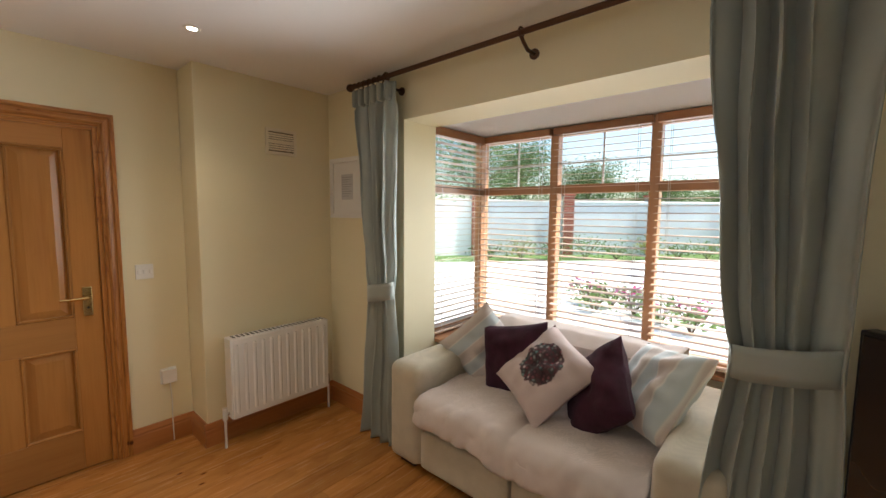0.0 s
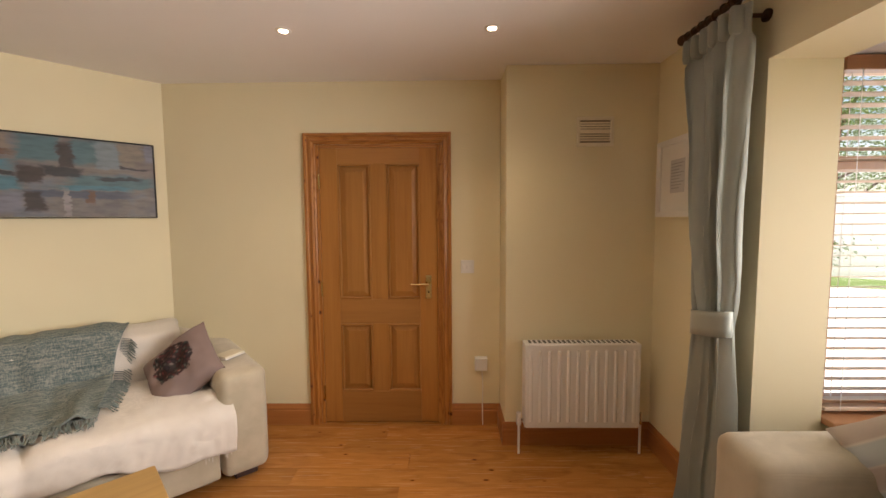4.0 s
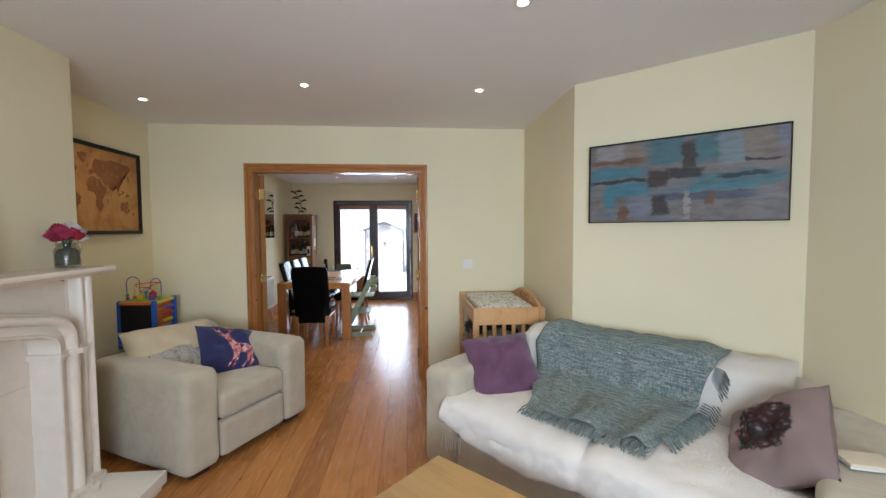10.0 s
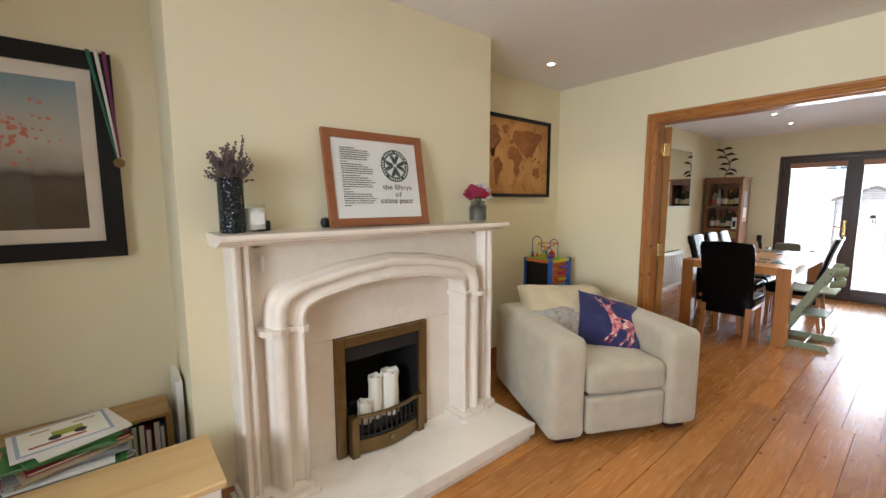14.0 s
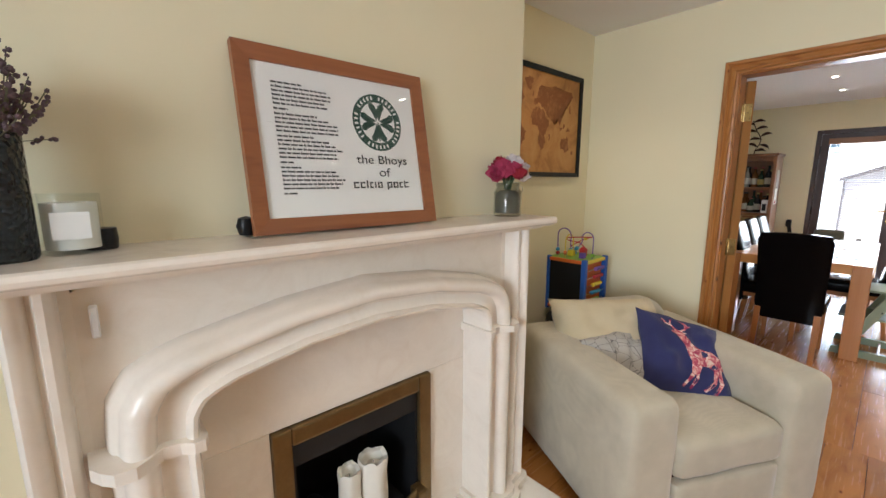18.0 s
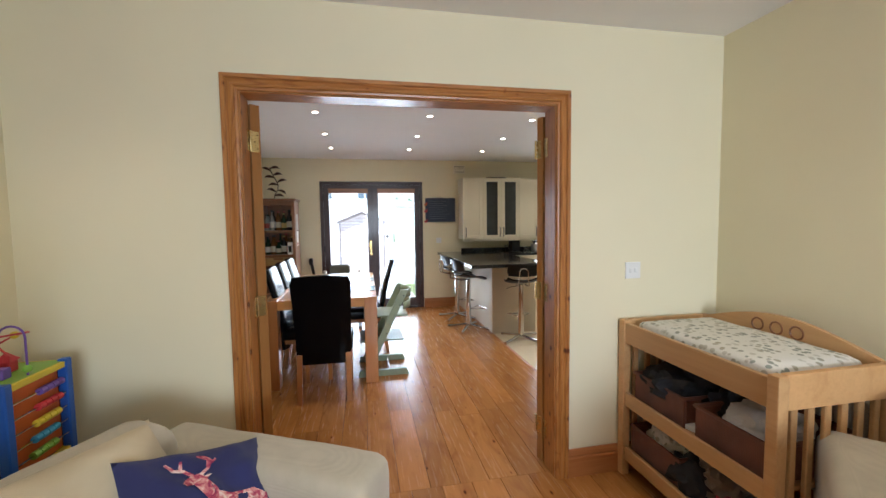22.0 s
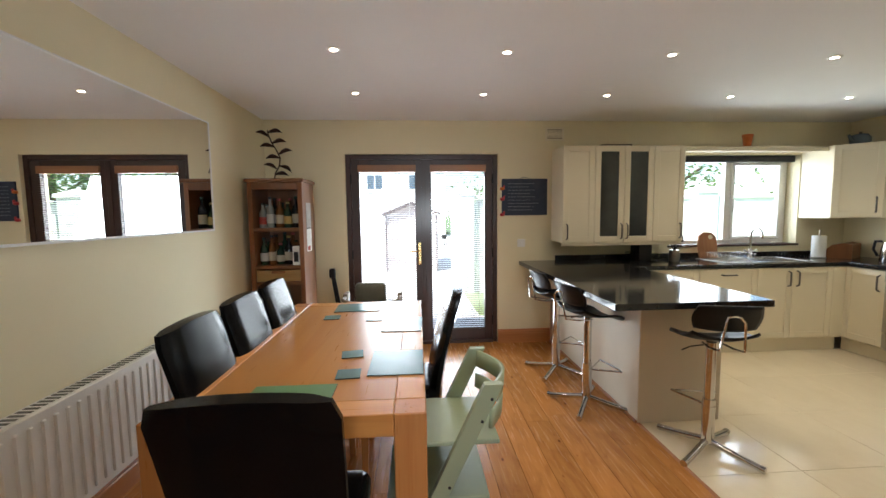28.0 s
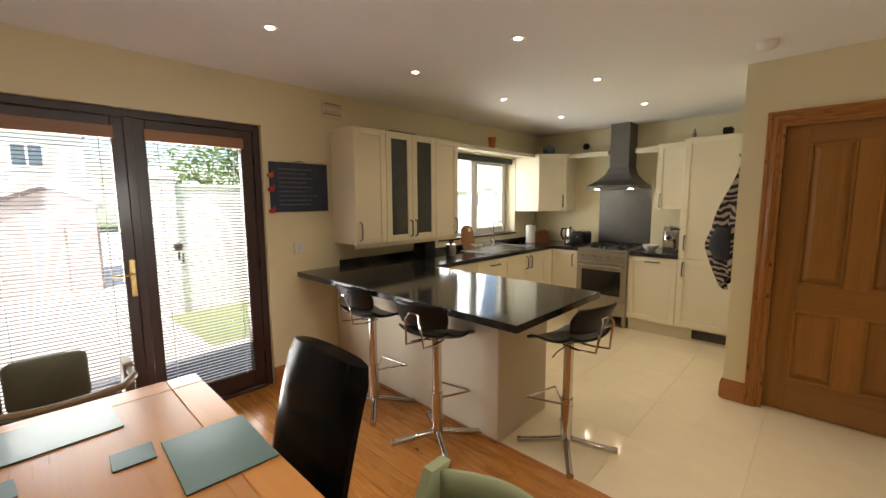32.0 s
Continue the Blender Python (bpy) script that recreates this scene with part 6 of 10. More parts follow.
va = thing("vase", FP @ pose(-0.695, -0.11, TOP), "tall dark hammered glass vase of dried lavender", "vase")
part("body", turned([(0.001, 0), (0.042, 0), (0.046, 0.006), (0.046, 0.21), (0.044, 0.213), (0.041, 0.21), (0.041, 0.012), (0.001, 0.011)], 28), facet_vase(), va, smooth=True)
M_STEM = plain("dry_stem", (0.12, 0.11, 0.06), 0.8)
M_LAV = plain("dried_lavender", (0.135, 0.088, 0.10), 0.9, var=0.3, big=60)
stems, heads = bmesh.new(), bmesh.new()
rv = random.Random(21)
for i in range(110):
    a, r = rv.uniform(0, 2 * math.pi), rv.uniform(0.0, 0.09)
    h = rv.uniform(0.25, 0.345) - r * 0.5
    if i in (4, 9):
        h, r = 0.365, 0.075
    tip = Vector((r * math.cos(a) * 1.1, r * math.sin(a), h))
    pipe([(0.5 * r * math.cos(a) * 0.7, 0.5 * r * math.sin(a) * 0.7, 0.05), (0.4 * tip.x, 0.4 * tip.y, 0.2), tuple(tip)], 0.0013, 4, bm=stems)
    dr = (tip - Vector((0.4 * tip.x, 0.4 * tip.y, 0.2))).normalized()
    for k in range(9):
        p = tip - dr * 0.0065 * k + Vector((rv.uniform(-1, 1), rv.uniform(-1, 1), rv.uniform(-1, 1))) * 0.006
        bmesh.ops.create_icosphere(heads, subdivisions=1, radius=rv.uniform(0.003, 0.0055), matrix=Matrix.Translation(p))
part("stem", stems, M_STEM, va)
hd_ = part("lavender_head", heads, M_LAV, va, "dusty purple flower heads")
tagged(hd_, kind="stuff")
cj = thing("candle_jar", FP @ pose(-0.605, -0.075, TOP) @ Matrix.Scale(1.22, 4), "white scented candle in a glass jar with a pale label", "candle")
part("jar", turned([(0.001, 0), (0.036, 0), (0.038, 0.004), (0.038, 0.09), (0.036, 0.092), (0.034, 0.09), (0.034, 0.008), (0.001, 0.007)], 24), glassy("jar_glass", (0.98, 0.99, 0.98)), cj, smooth=True)
part("wax", turned([(0.001, 0.008), (0.0335, 0.008), (0.0335, 0.078), (0.001, 0.076)], 24), plain("white_wax", (0.86, 0.85, 0.82), 0.45, var=0.03), cj, smooth=True)
part("label", box(-0.022, 0.022, -0.0395, -0.0385, 0.025, 0.065), M_WHITE, cj)
sp = thing("black_speaker", FP @ pose(-0.565, -0.055, TOP), "small black round speaker beside the candle", "speaker")
part("body", turned([(0.001, 0), (0.026, 0.001), (0.028, 0.02), (0.026, 0.042), (0.001, 0.044)], 18), M_BLACK, sp, smooth=True)
fj = thing("flower_jar", FP @ pose(0.645, -0.105, TOP) @ Matrix.Scale(1.28, 4), "small glass jar of pink and white artificial roses", "vase")
part("jar", turned([(0.001, 0), (0.038, 0), (0.042, 0.01), (0.042, 0.07), (0.034, 0.084), (0.036, 0.1), (0.033, 0.1), (0.031, 0.084), (0.039, 0.069), (0.039, 0.01), (0.001, 0.008)], 22), glassy("grey_jar_glass", (0.80, 0.81, 0.79)), fj, smooth=True)
part("clip_wire", pipe([(0.0, -0.037, 0.092), (0.012, -0.044, 0.088), (0.012, -0.046, 0.074), (-0.012, -0.046, 0.074), (-0.012, -0.044, 0.088)], 0.0011, 6, True), M_CHROME, fj, smooth=True)
part("packing", turned([(0.001, 0.0095), (0.037, 0.0105), (0.0375, 0.05), (0.034, 0.066), (0.024, 0.076), (0.001, 0.078)], 24), plain("grey_raffia", (0.25, 0.23, 0.195), 0.9, var=0.35, big=45, fine=160, relief=0.8), fj, "grey fibre packing round the stems", True)
st_ = bmesh.new()
for i in range(9):
    a = 2 * math.pi * i / 9
    pipe([(0.018 * math.cos(a + 2), 0.018 * math.sin(a + 2), 0.01), (0.012 * math.cos(a), 0.012 * math.sin(a), 0.1), (0.035 * math.cos(a), 0.035 * math.sin(a), 0.14)], 0.002, 5, bm=st_)
part("stem", st_, plain("green_stem", (0.05, 0.10, 0.04), 0.6), fj)
M_ROSE = [plain("rose_" + n, c, 0.75, var=0.15, big=40) for n, c in (("crimson", (0.30, 0.010, 0.025)), ("pink", (0.42, 0.04, 0.10)), ("white", (0.74, 0.66, 0.64)))]
ROSES = [(0.045 * math.sin(0.35 + 1.15 * r) * math.cos(2.4 * i), 0.045 * math.sin(0.35 + 1.15 * r) * math.sin(2.4 * i), 0.115 + 0.055 * math.cos(0.35 + 1.15 * r)) for i, r in [(k, (k / 19) ** 0.5) for k in range(20)]]
for i, (x, y, z) in enumerate(ROSES):
    k = 2 if x > 0.0 and y < 0.022 and z < 0.168 else (0, 0, 1, 0, 1)[i % 5]
    b = bmesh.new()
    for ring, (rr, n) in enumerate(((0.024, 6), (0.017, 5), (0.010, 4))):
        for p in range(n):
            a = 2 * math.pi * p / n + ring * 0.5
            q = sheet(lambda u, v: Vector(((rr * (0.35 + 0.75 * v)) * math.cos(a + (u - 0.5) * 1.5), (rr * (0.35 + 0.75 * v)) * math.sin(a + (u - 0.5) * 1.5), -0.012 + 0.03 * v - 0.006 * v * v * (2 - ring) - 0.006 * (2 * u - 1) ** 2)), 4, 4)
            join(b, q)
    part("rose", b, M_ROSE[k], fj, smooth=True, at=pose(x, y, z, rv.uniform(-25, 25), rv.uniform(-25, 25)))

# ---- map in the alcove ----
def parchment():
    m, nt, ln, bs = nodes_of("old_map_paper")
    v = coords(nt, ln)
    a = noise_tex(nt, ln, v, 5.0, 6, 0.65, 0.8)
    ln.new(ramp(nt, ln, a, [(0.3, (0.26, 0.11, 0.03)), (0.5, (0.44, 0.21, 0.06)), (0.72, (0.52, 0.29, 0.10))]), bs.inputs["Base Color"])
    bs.inputs["Roughness"].default_value = 0.6
    return m


mp_ = framed("world_map", pose(X_EAST, -2.53, 1.757, 0, 0, -90), 1.0, 0.66, 0.028, 0.025, M_BLACK, "old-style brown world map in a thin black frame", 1, parchment())
b = bmesh.new()
NORTH_AMERICA = [(-0.41, 0.19), (-0.36, 0.225), (-0.28, 0.23), (-0.21, 0.245), (-0.17, 0.21), (-0.20, 0.17), (-0.16, 0.165), (-0.135, 0.13), (-0.17, 0.11), (-0.20, 0.085), (-0.215, 0.05), (-0.235, 0.055), (-0.26, 0.045), (-0.25, 0.015), (-0.225, 0.0), (-0.215, -0.02), (-0.245, -0.005), (-0.28, 0.025), (-0.305, 0.07), (-0.33, 0.12), (-0.36, 0.16)]
SOUTH_AMERICA = [(-0.215, -0.02), (-0.185, -0.01), (-0.155, -0.03), (-0.115, -0.065), (-0.125, -0.105), (-0.15, -0.13), (-0.165, -0.165), (-0.18, -0.20), (-0.185, -0.245), (-0.205, -0.235), (-0.205, -0.17), (-0.21, -0.12), (-0.235, -0.075)]
AFRICA = [(-0.045, 0.075), (-0.01, 0.09), (0.03, 0.085), (0.075, 0.07), (0.09, 0.03), (0.125, 0.02), (0.105, -0.03), (0.085, -0.075), (0.08, -0.12), (0.06, -0.165), (0.035, -0.17), (0.022, -0.115), (0.022, -0.05), (0.0, -0.02), (-0.045, -0.015), (-0.07, 0.02)]
EURASIA = [(-0.045, 0.105), (-0.035, 0.14), (-0.005, 0.15), (0.0, 0.19), (0.03, 0.225), (0.06, 0.2), (0.1, 0.215), (0.17, 0.235), (0.24, 0.225), (0.32, 0.22), (0.40, 0.205), (0.38, 0.175), (0.345, 0.165), (0.335, 0.12), (0.31, 0.13), (0.305, 0.09), (0.28, 0.06), (0.255, 0.03), (0.25, 0.0), (0.235, 0.015), (0.225, 0.05), (0.2, 0.02), (0.18, -0.005), (0.165, 0.04), (0.14, 0.06), (0.115, 0.03), (0.095, 0.07), (0.07, 0.095), (0.03, 0.105), (0.015, 0.125), (-0.01, 0.105)]
AUSTRALIA = [(0.265, -0.10), (0.295, -0.07), (0.32, -0.08), (0.34, -0.065), (0.365, -0.11), (0.36, -0.155), (0.325, -0.165), (0.29, -0.145), (0.265, -0.145)]
GREENLAND = [(-0.145, 0.235), (-0.09, 0.26), (-0.045, 0.25), (-0.06, 0.215), (-0.09, 0.18), (-0.115, 0.20)]
ISLANDS = [[(x, z), (x + w, z + 0.01), (x + w * 0.7, z + h), (x + w * 0.1, z + h * 0.8)] for x, z, w, h in ((0.25, -0.03, 0.03, 0.02), (0.285, -0.02, 0.03, 0.035), (0.33, -0.035, 0.04, 0.025), (0.355, 0.09, 0.018, 0.05), (-0.06, 0.15, 0.018, 0.03), (0.125, -0.11, 0.016, 0.05), (0.40, -0.19, 0.02, 0.04), (-0.21, 0.025, 0.04, 0.008))]
LANDS = [NORTH_AMERICA, SOUTH_AMERICA, AFRICA, EURASIA, AUSTRALIA, GREENLAND] + ISLANDS
for pts in LANDS:
    dense = []
    for (x0, z0), (x1, z1) in zip(pts, pts[1:] + pts[:1]):
        for k in range(5):
            x, z = x0 + (x1 - x0) * k / 5, z0 + (z1 - z0) * k / 5
            dense.append((x + 0.016 * noise.noise(Vector((x * 45, z * 45, 1))), z + 0.016 * noise.noise(Vector((x * 45, z * 45, 5)))))
    join(b, flat_shape(dense, -0.0118))
part("land_mass", b, stone("map_ink", (0.20, 0.065, 0.017), (0.36, 0.15, 0.045), 16.0, 0.6), mp_, "darker brown printed continents")

# ---- big picture with a medal ----
def dusk():
    m, nt, ln, bs = nodes_of("cloudy_sky_print")
    v = coords(nt, ln)
    sp = nt.new("ShaderNodeSeparateXYZ")
    ln.new(v, sp.inputs[0])
    ad = nt.new("ShaderNodeMath")
    ad.operation = "MULTIPLY_ADD"
    ad.inputs[1].default_value = 0.12
    ln.new(noise_tex(nt, ln, v, 5.0, 4), ad.inputs[0])
    ln.new(sp.outputs[2], ad.inputs[2])
    rg = nt.new("ShaderNodeMapRange")
    rg.inputs["From Min"].default_value, rg.inputs["From Max"].default_value = -0.32, 0.40
    ln.new(ad.outputs[0], rg.inputs["Value"])
    ln.new(ramp(nt, ln, rg.outputs[0], [(0.0, (0.075, 0.06, 0.04)), (0.2, (0.05, 0.042, 0.028)), (0.36, (0.085, 0.072, 0.05)), (0.42, (0.05, 0.045, 0.035)), (0.46, (0.30, 0.28, 0.23)), (0.6, (0.47, 0.45, 0.38)), (0.75, (0.38, 0.40, 0.37)), (0.9, (0.18, 0.27, 0.30)), (1.0, (0.13, 0.21, 0.25))]), bs.inputs["Base Color"])
    bs.inputs["Roughness"].default_value = 0.5
    return m


bp = framed("large_picture", pose(X_EAST, 0.51, 1.575, 0, 0, -90), 0.914, 0.847, 0.07, 0.036, M_BLACK, "large black-framed print of a cloudy field with red dots", 1, plain("cream_mount", (0.72, 0.66, 0.56), 0.7))
part("print", box(-0.338, 0.338, -0.0168, -0.0162, -0.298, 0.298), dusk(), bp)
b = bmesh.new()
for i in range(90):
    a, r = rv.uniform(0, 2 * math.pi), abs(rv.gauss(0, 0.06))
    bmesh.ops.create_circle(b, cap_ends=True, segments=10, radius=rv.uniform(0.004, 0.011), matrix=pose(0.08 + r * math.cos(a) * 1.2, -0.0173 - 0.00002 * i, 0.05 + r * math.sin(a), 90))
for i in range(18):
    bmesh.ops.create_circle(b, cap_ends=True, segments=10, radius=rv.uniform(0.004, 0.009), matrix=pose(rv.uniform(0.1, 0.29), -0.0172, rv.uniform(0.05, 0.24), 90))
part("red_dots", b, stone("red_dot_ink", (0.50, 0.12, 0.07), (0.62, 0.34, 0.24), 60.0, 0.6), bp)
gl = part("glass", box(-0.386, 0.386, -0.0225, -0.0205, -0.352, 0.352), M_GLASS, bp)
gl.visible_shadow = False
md = thing("medal", pose(X_EAST - 0.036, 0.10, 1.575, 0, 0, -90), "sports medal on a green, white and maroon ribbon", "medal")
for k, (off, c) in enumerate(((-0.014, (0.03, 0.15, 0.09)), (0.0, (0.75, 0.73, 0.70)), (0.014, (0.17, 0.02, 0.09)))):
    b = sheet(lambda u, v: Vector((off + (u - 0.5) * 0.014 * (1 - 0.5 * v) - 0.6 * off * v + 0.012 * (1 - v) * (k - 1) + 0.045 * v, -0.004 - 0.003 * k - 0.008 * math.sin(3.1 * v), 0.43 * (1 - v))), 2, 14)
    ob = part("ribbon", b, plain("ribbon_" + str(k), c, 0.5), md, smooth=True)
    thick(ob, 0.001)
part("disc", rod((0.045, -0.004, -0.022), (0.045, -0.008, -0.022), 0.02, 24), M_ANTIQUE, md)

# ---- alcove: low bookcase, chest and books ----
bc = thing("low_bookcase", pose(1.52, 0.42, 0, 0, 0, -90), "low pale wooden bookcase full of books and papers", "bookcase")
part("top", box(-0.46, 0.46, -0.21, -0.002, 0.455, 0.475, 0.003), M_OAK, bc)
for x in (-0.45, 0.45):
    part("side", box(x - 0.011, x + 0.011, -0.208, -0.002, 0.0, 0.455, 0.002), M_OAK, bc)
part("shelf", box(-0.439, 0.439, -0.203, -0.004, 0.225, 0.243, 0.002), M_OAK, bc)
part("shelf", box(-0.439, 0.439, -0.203, -0.004, 0.05, 0.068, 0.002), M_OAK, bc)
part("back", box(-0.439, 0.439, -0.012, -0.003, 0.068, 0.455), M_OAK, bc)
COVERS = [plain("cover_" + n, c, 0.45, var=0.08) for n, c in (("teal", (0.03, 0.18, 0.19)), ("red", (0.28, 0.03, 0.04)), ("green", (0.05, 0.17, 0.05)), ("navy", (0.03, 0.05, 0.15)), ("sand", (0.42, 0.33, 0.20)), ("white", (0.70, 0.68, 0.64)), ("grey", (0.22, 0.22, 0.23)), ("plum", (0.14, 0.04, 0.10)))]
M_PAGES = plain("book_pages", (0.70, 0.65, 0.52), 0.8, var=0.08, big=90)


def book_at(m, w, d, h, mat, label, group):
    """A closed book lying flat: w along x, d along y, h thick."""
    k = thing("book", m, label, "book", group)
    b = box(-w / 2, w / 2, -d / 2, d / 2, 0, 0.0025)
    box(-w / 2, w / 2, -d / 2, d / 2, h - 0.0025, h, bm=b)
    box(-w / 2, -w / 2 + 0.003, -d / 2, d / 2, 0.0024, h - 0.0024, bm=b)
    part("cover", b, mat, k)
    part("page_block", box(-w / 2 + 0.0032, w / 2 - 0.004, -d / 2 + 0.004, d / 2 - 0.004, 0.0026, h - 0.0026), M_PAGES, k)
    return k


rb = random.Random(31)
BC = bc.matrix_basis
x = 0.415
for i in range(7):
    w = rb.uniform(0.018, 0.036)
    h = rb.uniform(0.16, 0.205)
    book_at(BC @ pose(x, -0.105, 0.2435 + h / 2, 0, 90, 0), h, 0.17, w, COVERS[(0, 7, 1, 3, 2, 6, 4)[i]], "upright book on the low shelf", "books in the low bookcase")
    x -= w + 0.003
book_at(BC @ pose(0.19, -0.22, 0.335, 0, 28, 0), 0.24, 0.2, 0.012, COVERS[0], "teal folder leaning over on the low shelf", "books in the low bookcase")
for i in range(5):
    book_at(BC @ pose(0.02 + rb.uniform(-0.02, 0.02), -0.11, 0.2435 + 0.024 * i, 0, 0, rb.uniform(-4, 4)), 0.26, 0.16, 0.022, COVERS[(i * 3 + 1) % 8], "book lying in a pile on the low shelf", "books in the low bookcase")
z = 0.0005
PILE = (6, 4, 1, 6, 3, 4, 5, 6, 4, 0, 6, 4, 1, 6, 2, 5, 4, 6)
for i in range(60):
    h = rb.uniform(0.016, 0.026) if z < 0.34 else rb.uniform(0.005, 0.013)
    turn = rb.uniform(-5, 5) if z < 0.40 else rb.uniform(-14, 16)
    mat_ = COVERS[5] if z > 0.575 else COVERS[2] if 0.545 < z else COVERS[PILE[i % len(PILE)]]
    k = book_at(pose(1.095 + rb.uniform(-0.02, 0.02), 0.27 + rb.uniform(-0.025, 0.025), z, 0, 0, -80 + turn), rb.uniform(0.24, 0.30), rb.uniform(0.2, 0.225), h, mat_, "magazine in a tall untidy pile behind the chest", "magazines piled behind the chest")
    z += h + 0.0008
    if z > 0.598:
        break
part("cover_print", box(-0.12, 0.12, -0.095, 0.095, h + 0.0004, h + 0.0012), plain("blue_card", (0.30, 0.36, 0.46), 0.4), k)
part("cover_page", box(-0.11, 0.11, -0.085, 0.085, h + 0.0013, h + 0.0018), plain("white_card", (0.78, 0.76, 0.66), 0.4), k)
M_OLIVE = plain("olive_print", (0.30, 0.36, 0.05), 0.5)
part("cover_picture", box(-0.03, 0.05, -0.02, 0.025, h + 0.0019, h + 0.0024), M_OLIVE, k)
for x in (-0.025, 0.04):
    part("cover_wheel", turned([(0.001, 0), (0.017, 0), (0.017, 0.0006), (0.001, 0.0007)], 14, m=pose(x, -0.025, h + 0.0025)), M_BLACK, k)
for x, y, w in ((0.03, 0.05, 0.06), (-0.08, 0.05, 0.05), (-0.09, -0.06, 0.14)):
    part("title_bar", box(x, x + w, y, y + 0.012, h + 0.0019, h + 0.0023), COVERS[1] if w > 0.1 else COVERS[4], k)
cv = thing("white_canvas", pose(1.30, -0.075, 0.0, 0, 0, -90), "white canvas leaning against the chimney breast", "canvas")
part("cloth", box(-0.013, 0.013, -0.02, 0.2, 0.0, 0.61, 0.003), M_WHITE, cv)
ch = thing("toy_chest", pose(0.785, 0.42, 0, 0, 0, 0), "white chest with a pale pine lid", "chest")
part("body", box(-0.155, 0.155, -0.53, 0.53, 0.02, 0.475, 0.004), M_WHITE, ch)
part("lid", box(-0.168, 0.168, -0.545, 0.545, 0.476, 0.50, 0.004), timber("pine_lid", (0.66, 0.46, 0.22), (0.54, 0.34, 0.13), 1, 0.45, 0.6, rand=0.0), ch)
lettering("C.F.C", 0.05, pose(-0.1562, -0.36, 0.405, 90, 0, -90), M_INK, ch)
for z in (0.395, 0.447):
    part("printed_line", box(-0.1565, -0.155, -0.43, -0.29, z, z + 0.005), M_INK, ch)
ty = thing("toy_truck", pose(1.07, 0.475, 0.0, 0, 0, 70) @ Matrix.Scale(1.5, 4), "yellow and green plastic toy truck beside the bookcase", "toy")
part("body", soft(0.2, 0.14, 0.12, 0.03, 0.01, 5, 0, 0, (0, 0, 0.13)), plain("yellow_plastic", (0.65, 0.45, 0.02), 0.35), ty, smooth=True)
part("cab", soft(0.09, 0.13, 0.12, 0.03, 0, 5, 0, 0, (0.06, 0, 0.24)), plain("green_plastic", (0.05, 0.28, 0.07), 0.35), ty, smooth=True)
for x in (-0.06, 0.06):
    for y in (-0.075, 0.075):
        part("wheel", rod((x, y - 0.015, 0.045), (x, y + 0.015, 0.045), 0.045, 18), M_BLACK, ty, smooth=True)

# ---- activity cube on a black box ----
M_TOY = {n: plain("toy_" + n, c, 0.4, var=0.04) for n, c in (("blue", (0.02, 0.10, 0.42)), ("orange", (0.60, 0.13, 0.02)), ("yellow", (0.72, 0.55, 0.03)), ("green", (0.22, 0.42, 0.05)), ("red", (0.48, 0.03, 0.04)), ("purple", (0.16, 0.08, 0.35)), ("sky", (0.05, 0.30, 0.50)))}
bb = thing("black_bag", pose(1.31, -2.88, 0, 0, 0, 0), "large black bag behind the armchair", "bag")
part("body", soft(0.42, 0.44, 0.52, 0.07, 0.01, 8, 0.012, 3, (0, 0, 0.262)), plain("black_nylon", (0.014, 0.014, 0.016), 0.6, relief=0.4), bb, smooth=True)
part("strap", pipe(arc((-0.16, 0.02, 0.5), 0.07, 0, 180, 10, "xz"), 0.009, 6), plain("strap_red", (0.2, 0.02, 0.03), 0.7), bb, smooth=True)
ac = thing("activity_cube", pose(1.405, -2.87, 0.522, 0, 0, 0), "colourful wooden activity cube with a bead maze on top", "toy")
q = 0.135
for sx in (-1, 1):
    for sy in (-1, 1):
        part("post", box(sx * q - 0.016, sx * q + 0.016, sy * q - 0.016, sy * q + 0.016, 0.0, 0.375, 0.004), M_TOY["blue"], ac)
for z, n in ((0.015, "orange"), (0.345, "orange")):
    for sx in (-1, 1):
        part("rail", box(sx * q - 0.012, sx * q + 0.012, -q + 0.016, q - 0.016, z, z + 0.022, 0.002), M_TOY["yellow"], ac)
        part("rail", box(-q + 0.016, q - 0.016, sx * q - 0.012, sx * q + 0.012, z, z + 0.022, 0.002), M_TOY["orange" if sx > 0 else "yellow"], ac)
for sx in (-1, 1):
    part("side_panel", box(sx * (q - 0.02) - 0.004, sx * (q - 0.02) + 0.004, -q + 0.016, q - 0.016, 0.037, 0.345), M_TOY["orange"], ac)
    part("blackboard", box(-q + 0.016, q - 0.016, sx * (q - 0.006) - 0.004, sx * (q - 0.006) + 0.004, 0.037, 0.345), M_BLACK, ac)
part("deck", box(-q, q, -q, q, 0.355, 0.368), M_TOY["green"], ac)
for k, n in enumerate(("purple", "red", "yellow", "sky", "green")):
    z = 0.30 - 0.052 * k
    wire = part("abacus_wire", rod((-q - 0.008, -q + 0.016, z), (-q - 0.008, q - 0.016, z), 0.003, 6), M_CHROME, ac)
    for j in range(4):
        y = -0.10 + 0.027 * j + 0.012 * k
        part("bead", rod((-q - 0.008, y, z), (-q - 0.008, y + 0.024, z), 0.013, 10), M_TOY[n], wire, smooth=True)
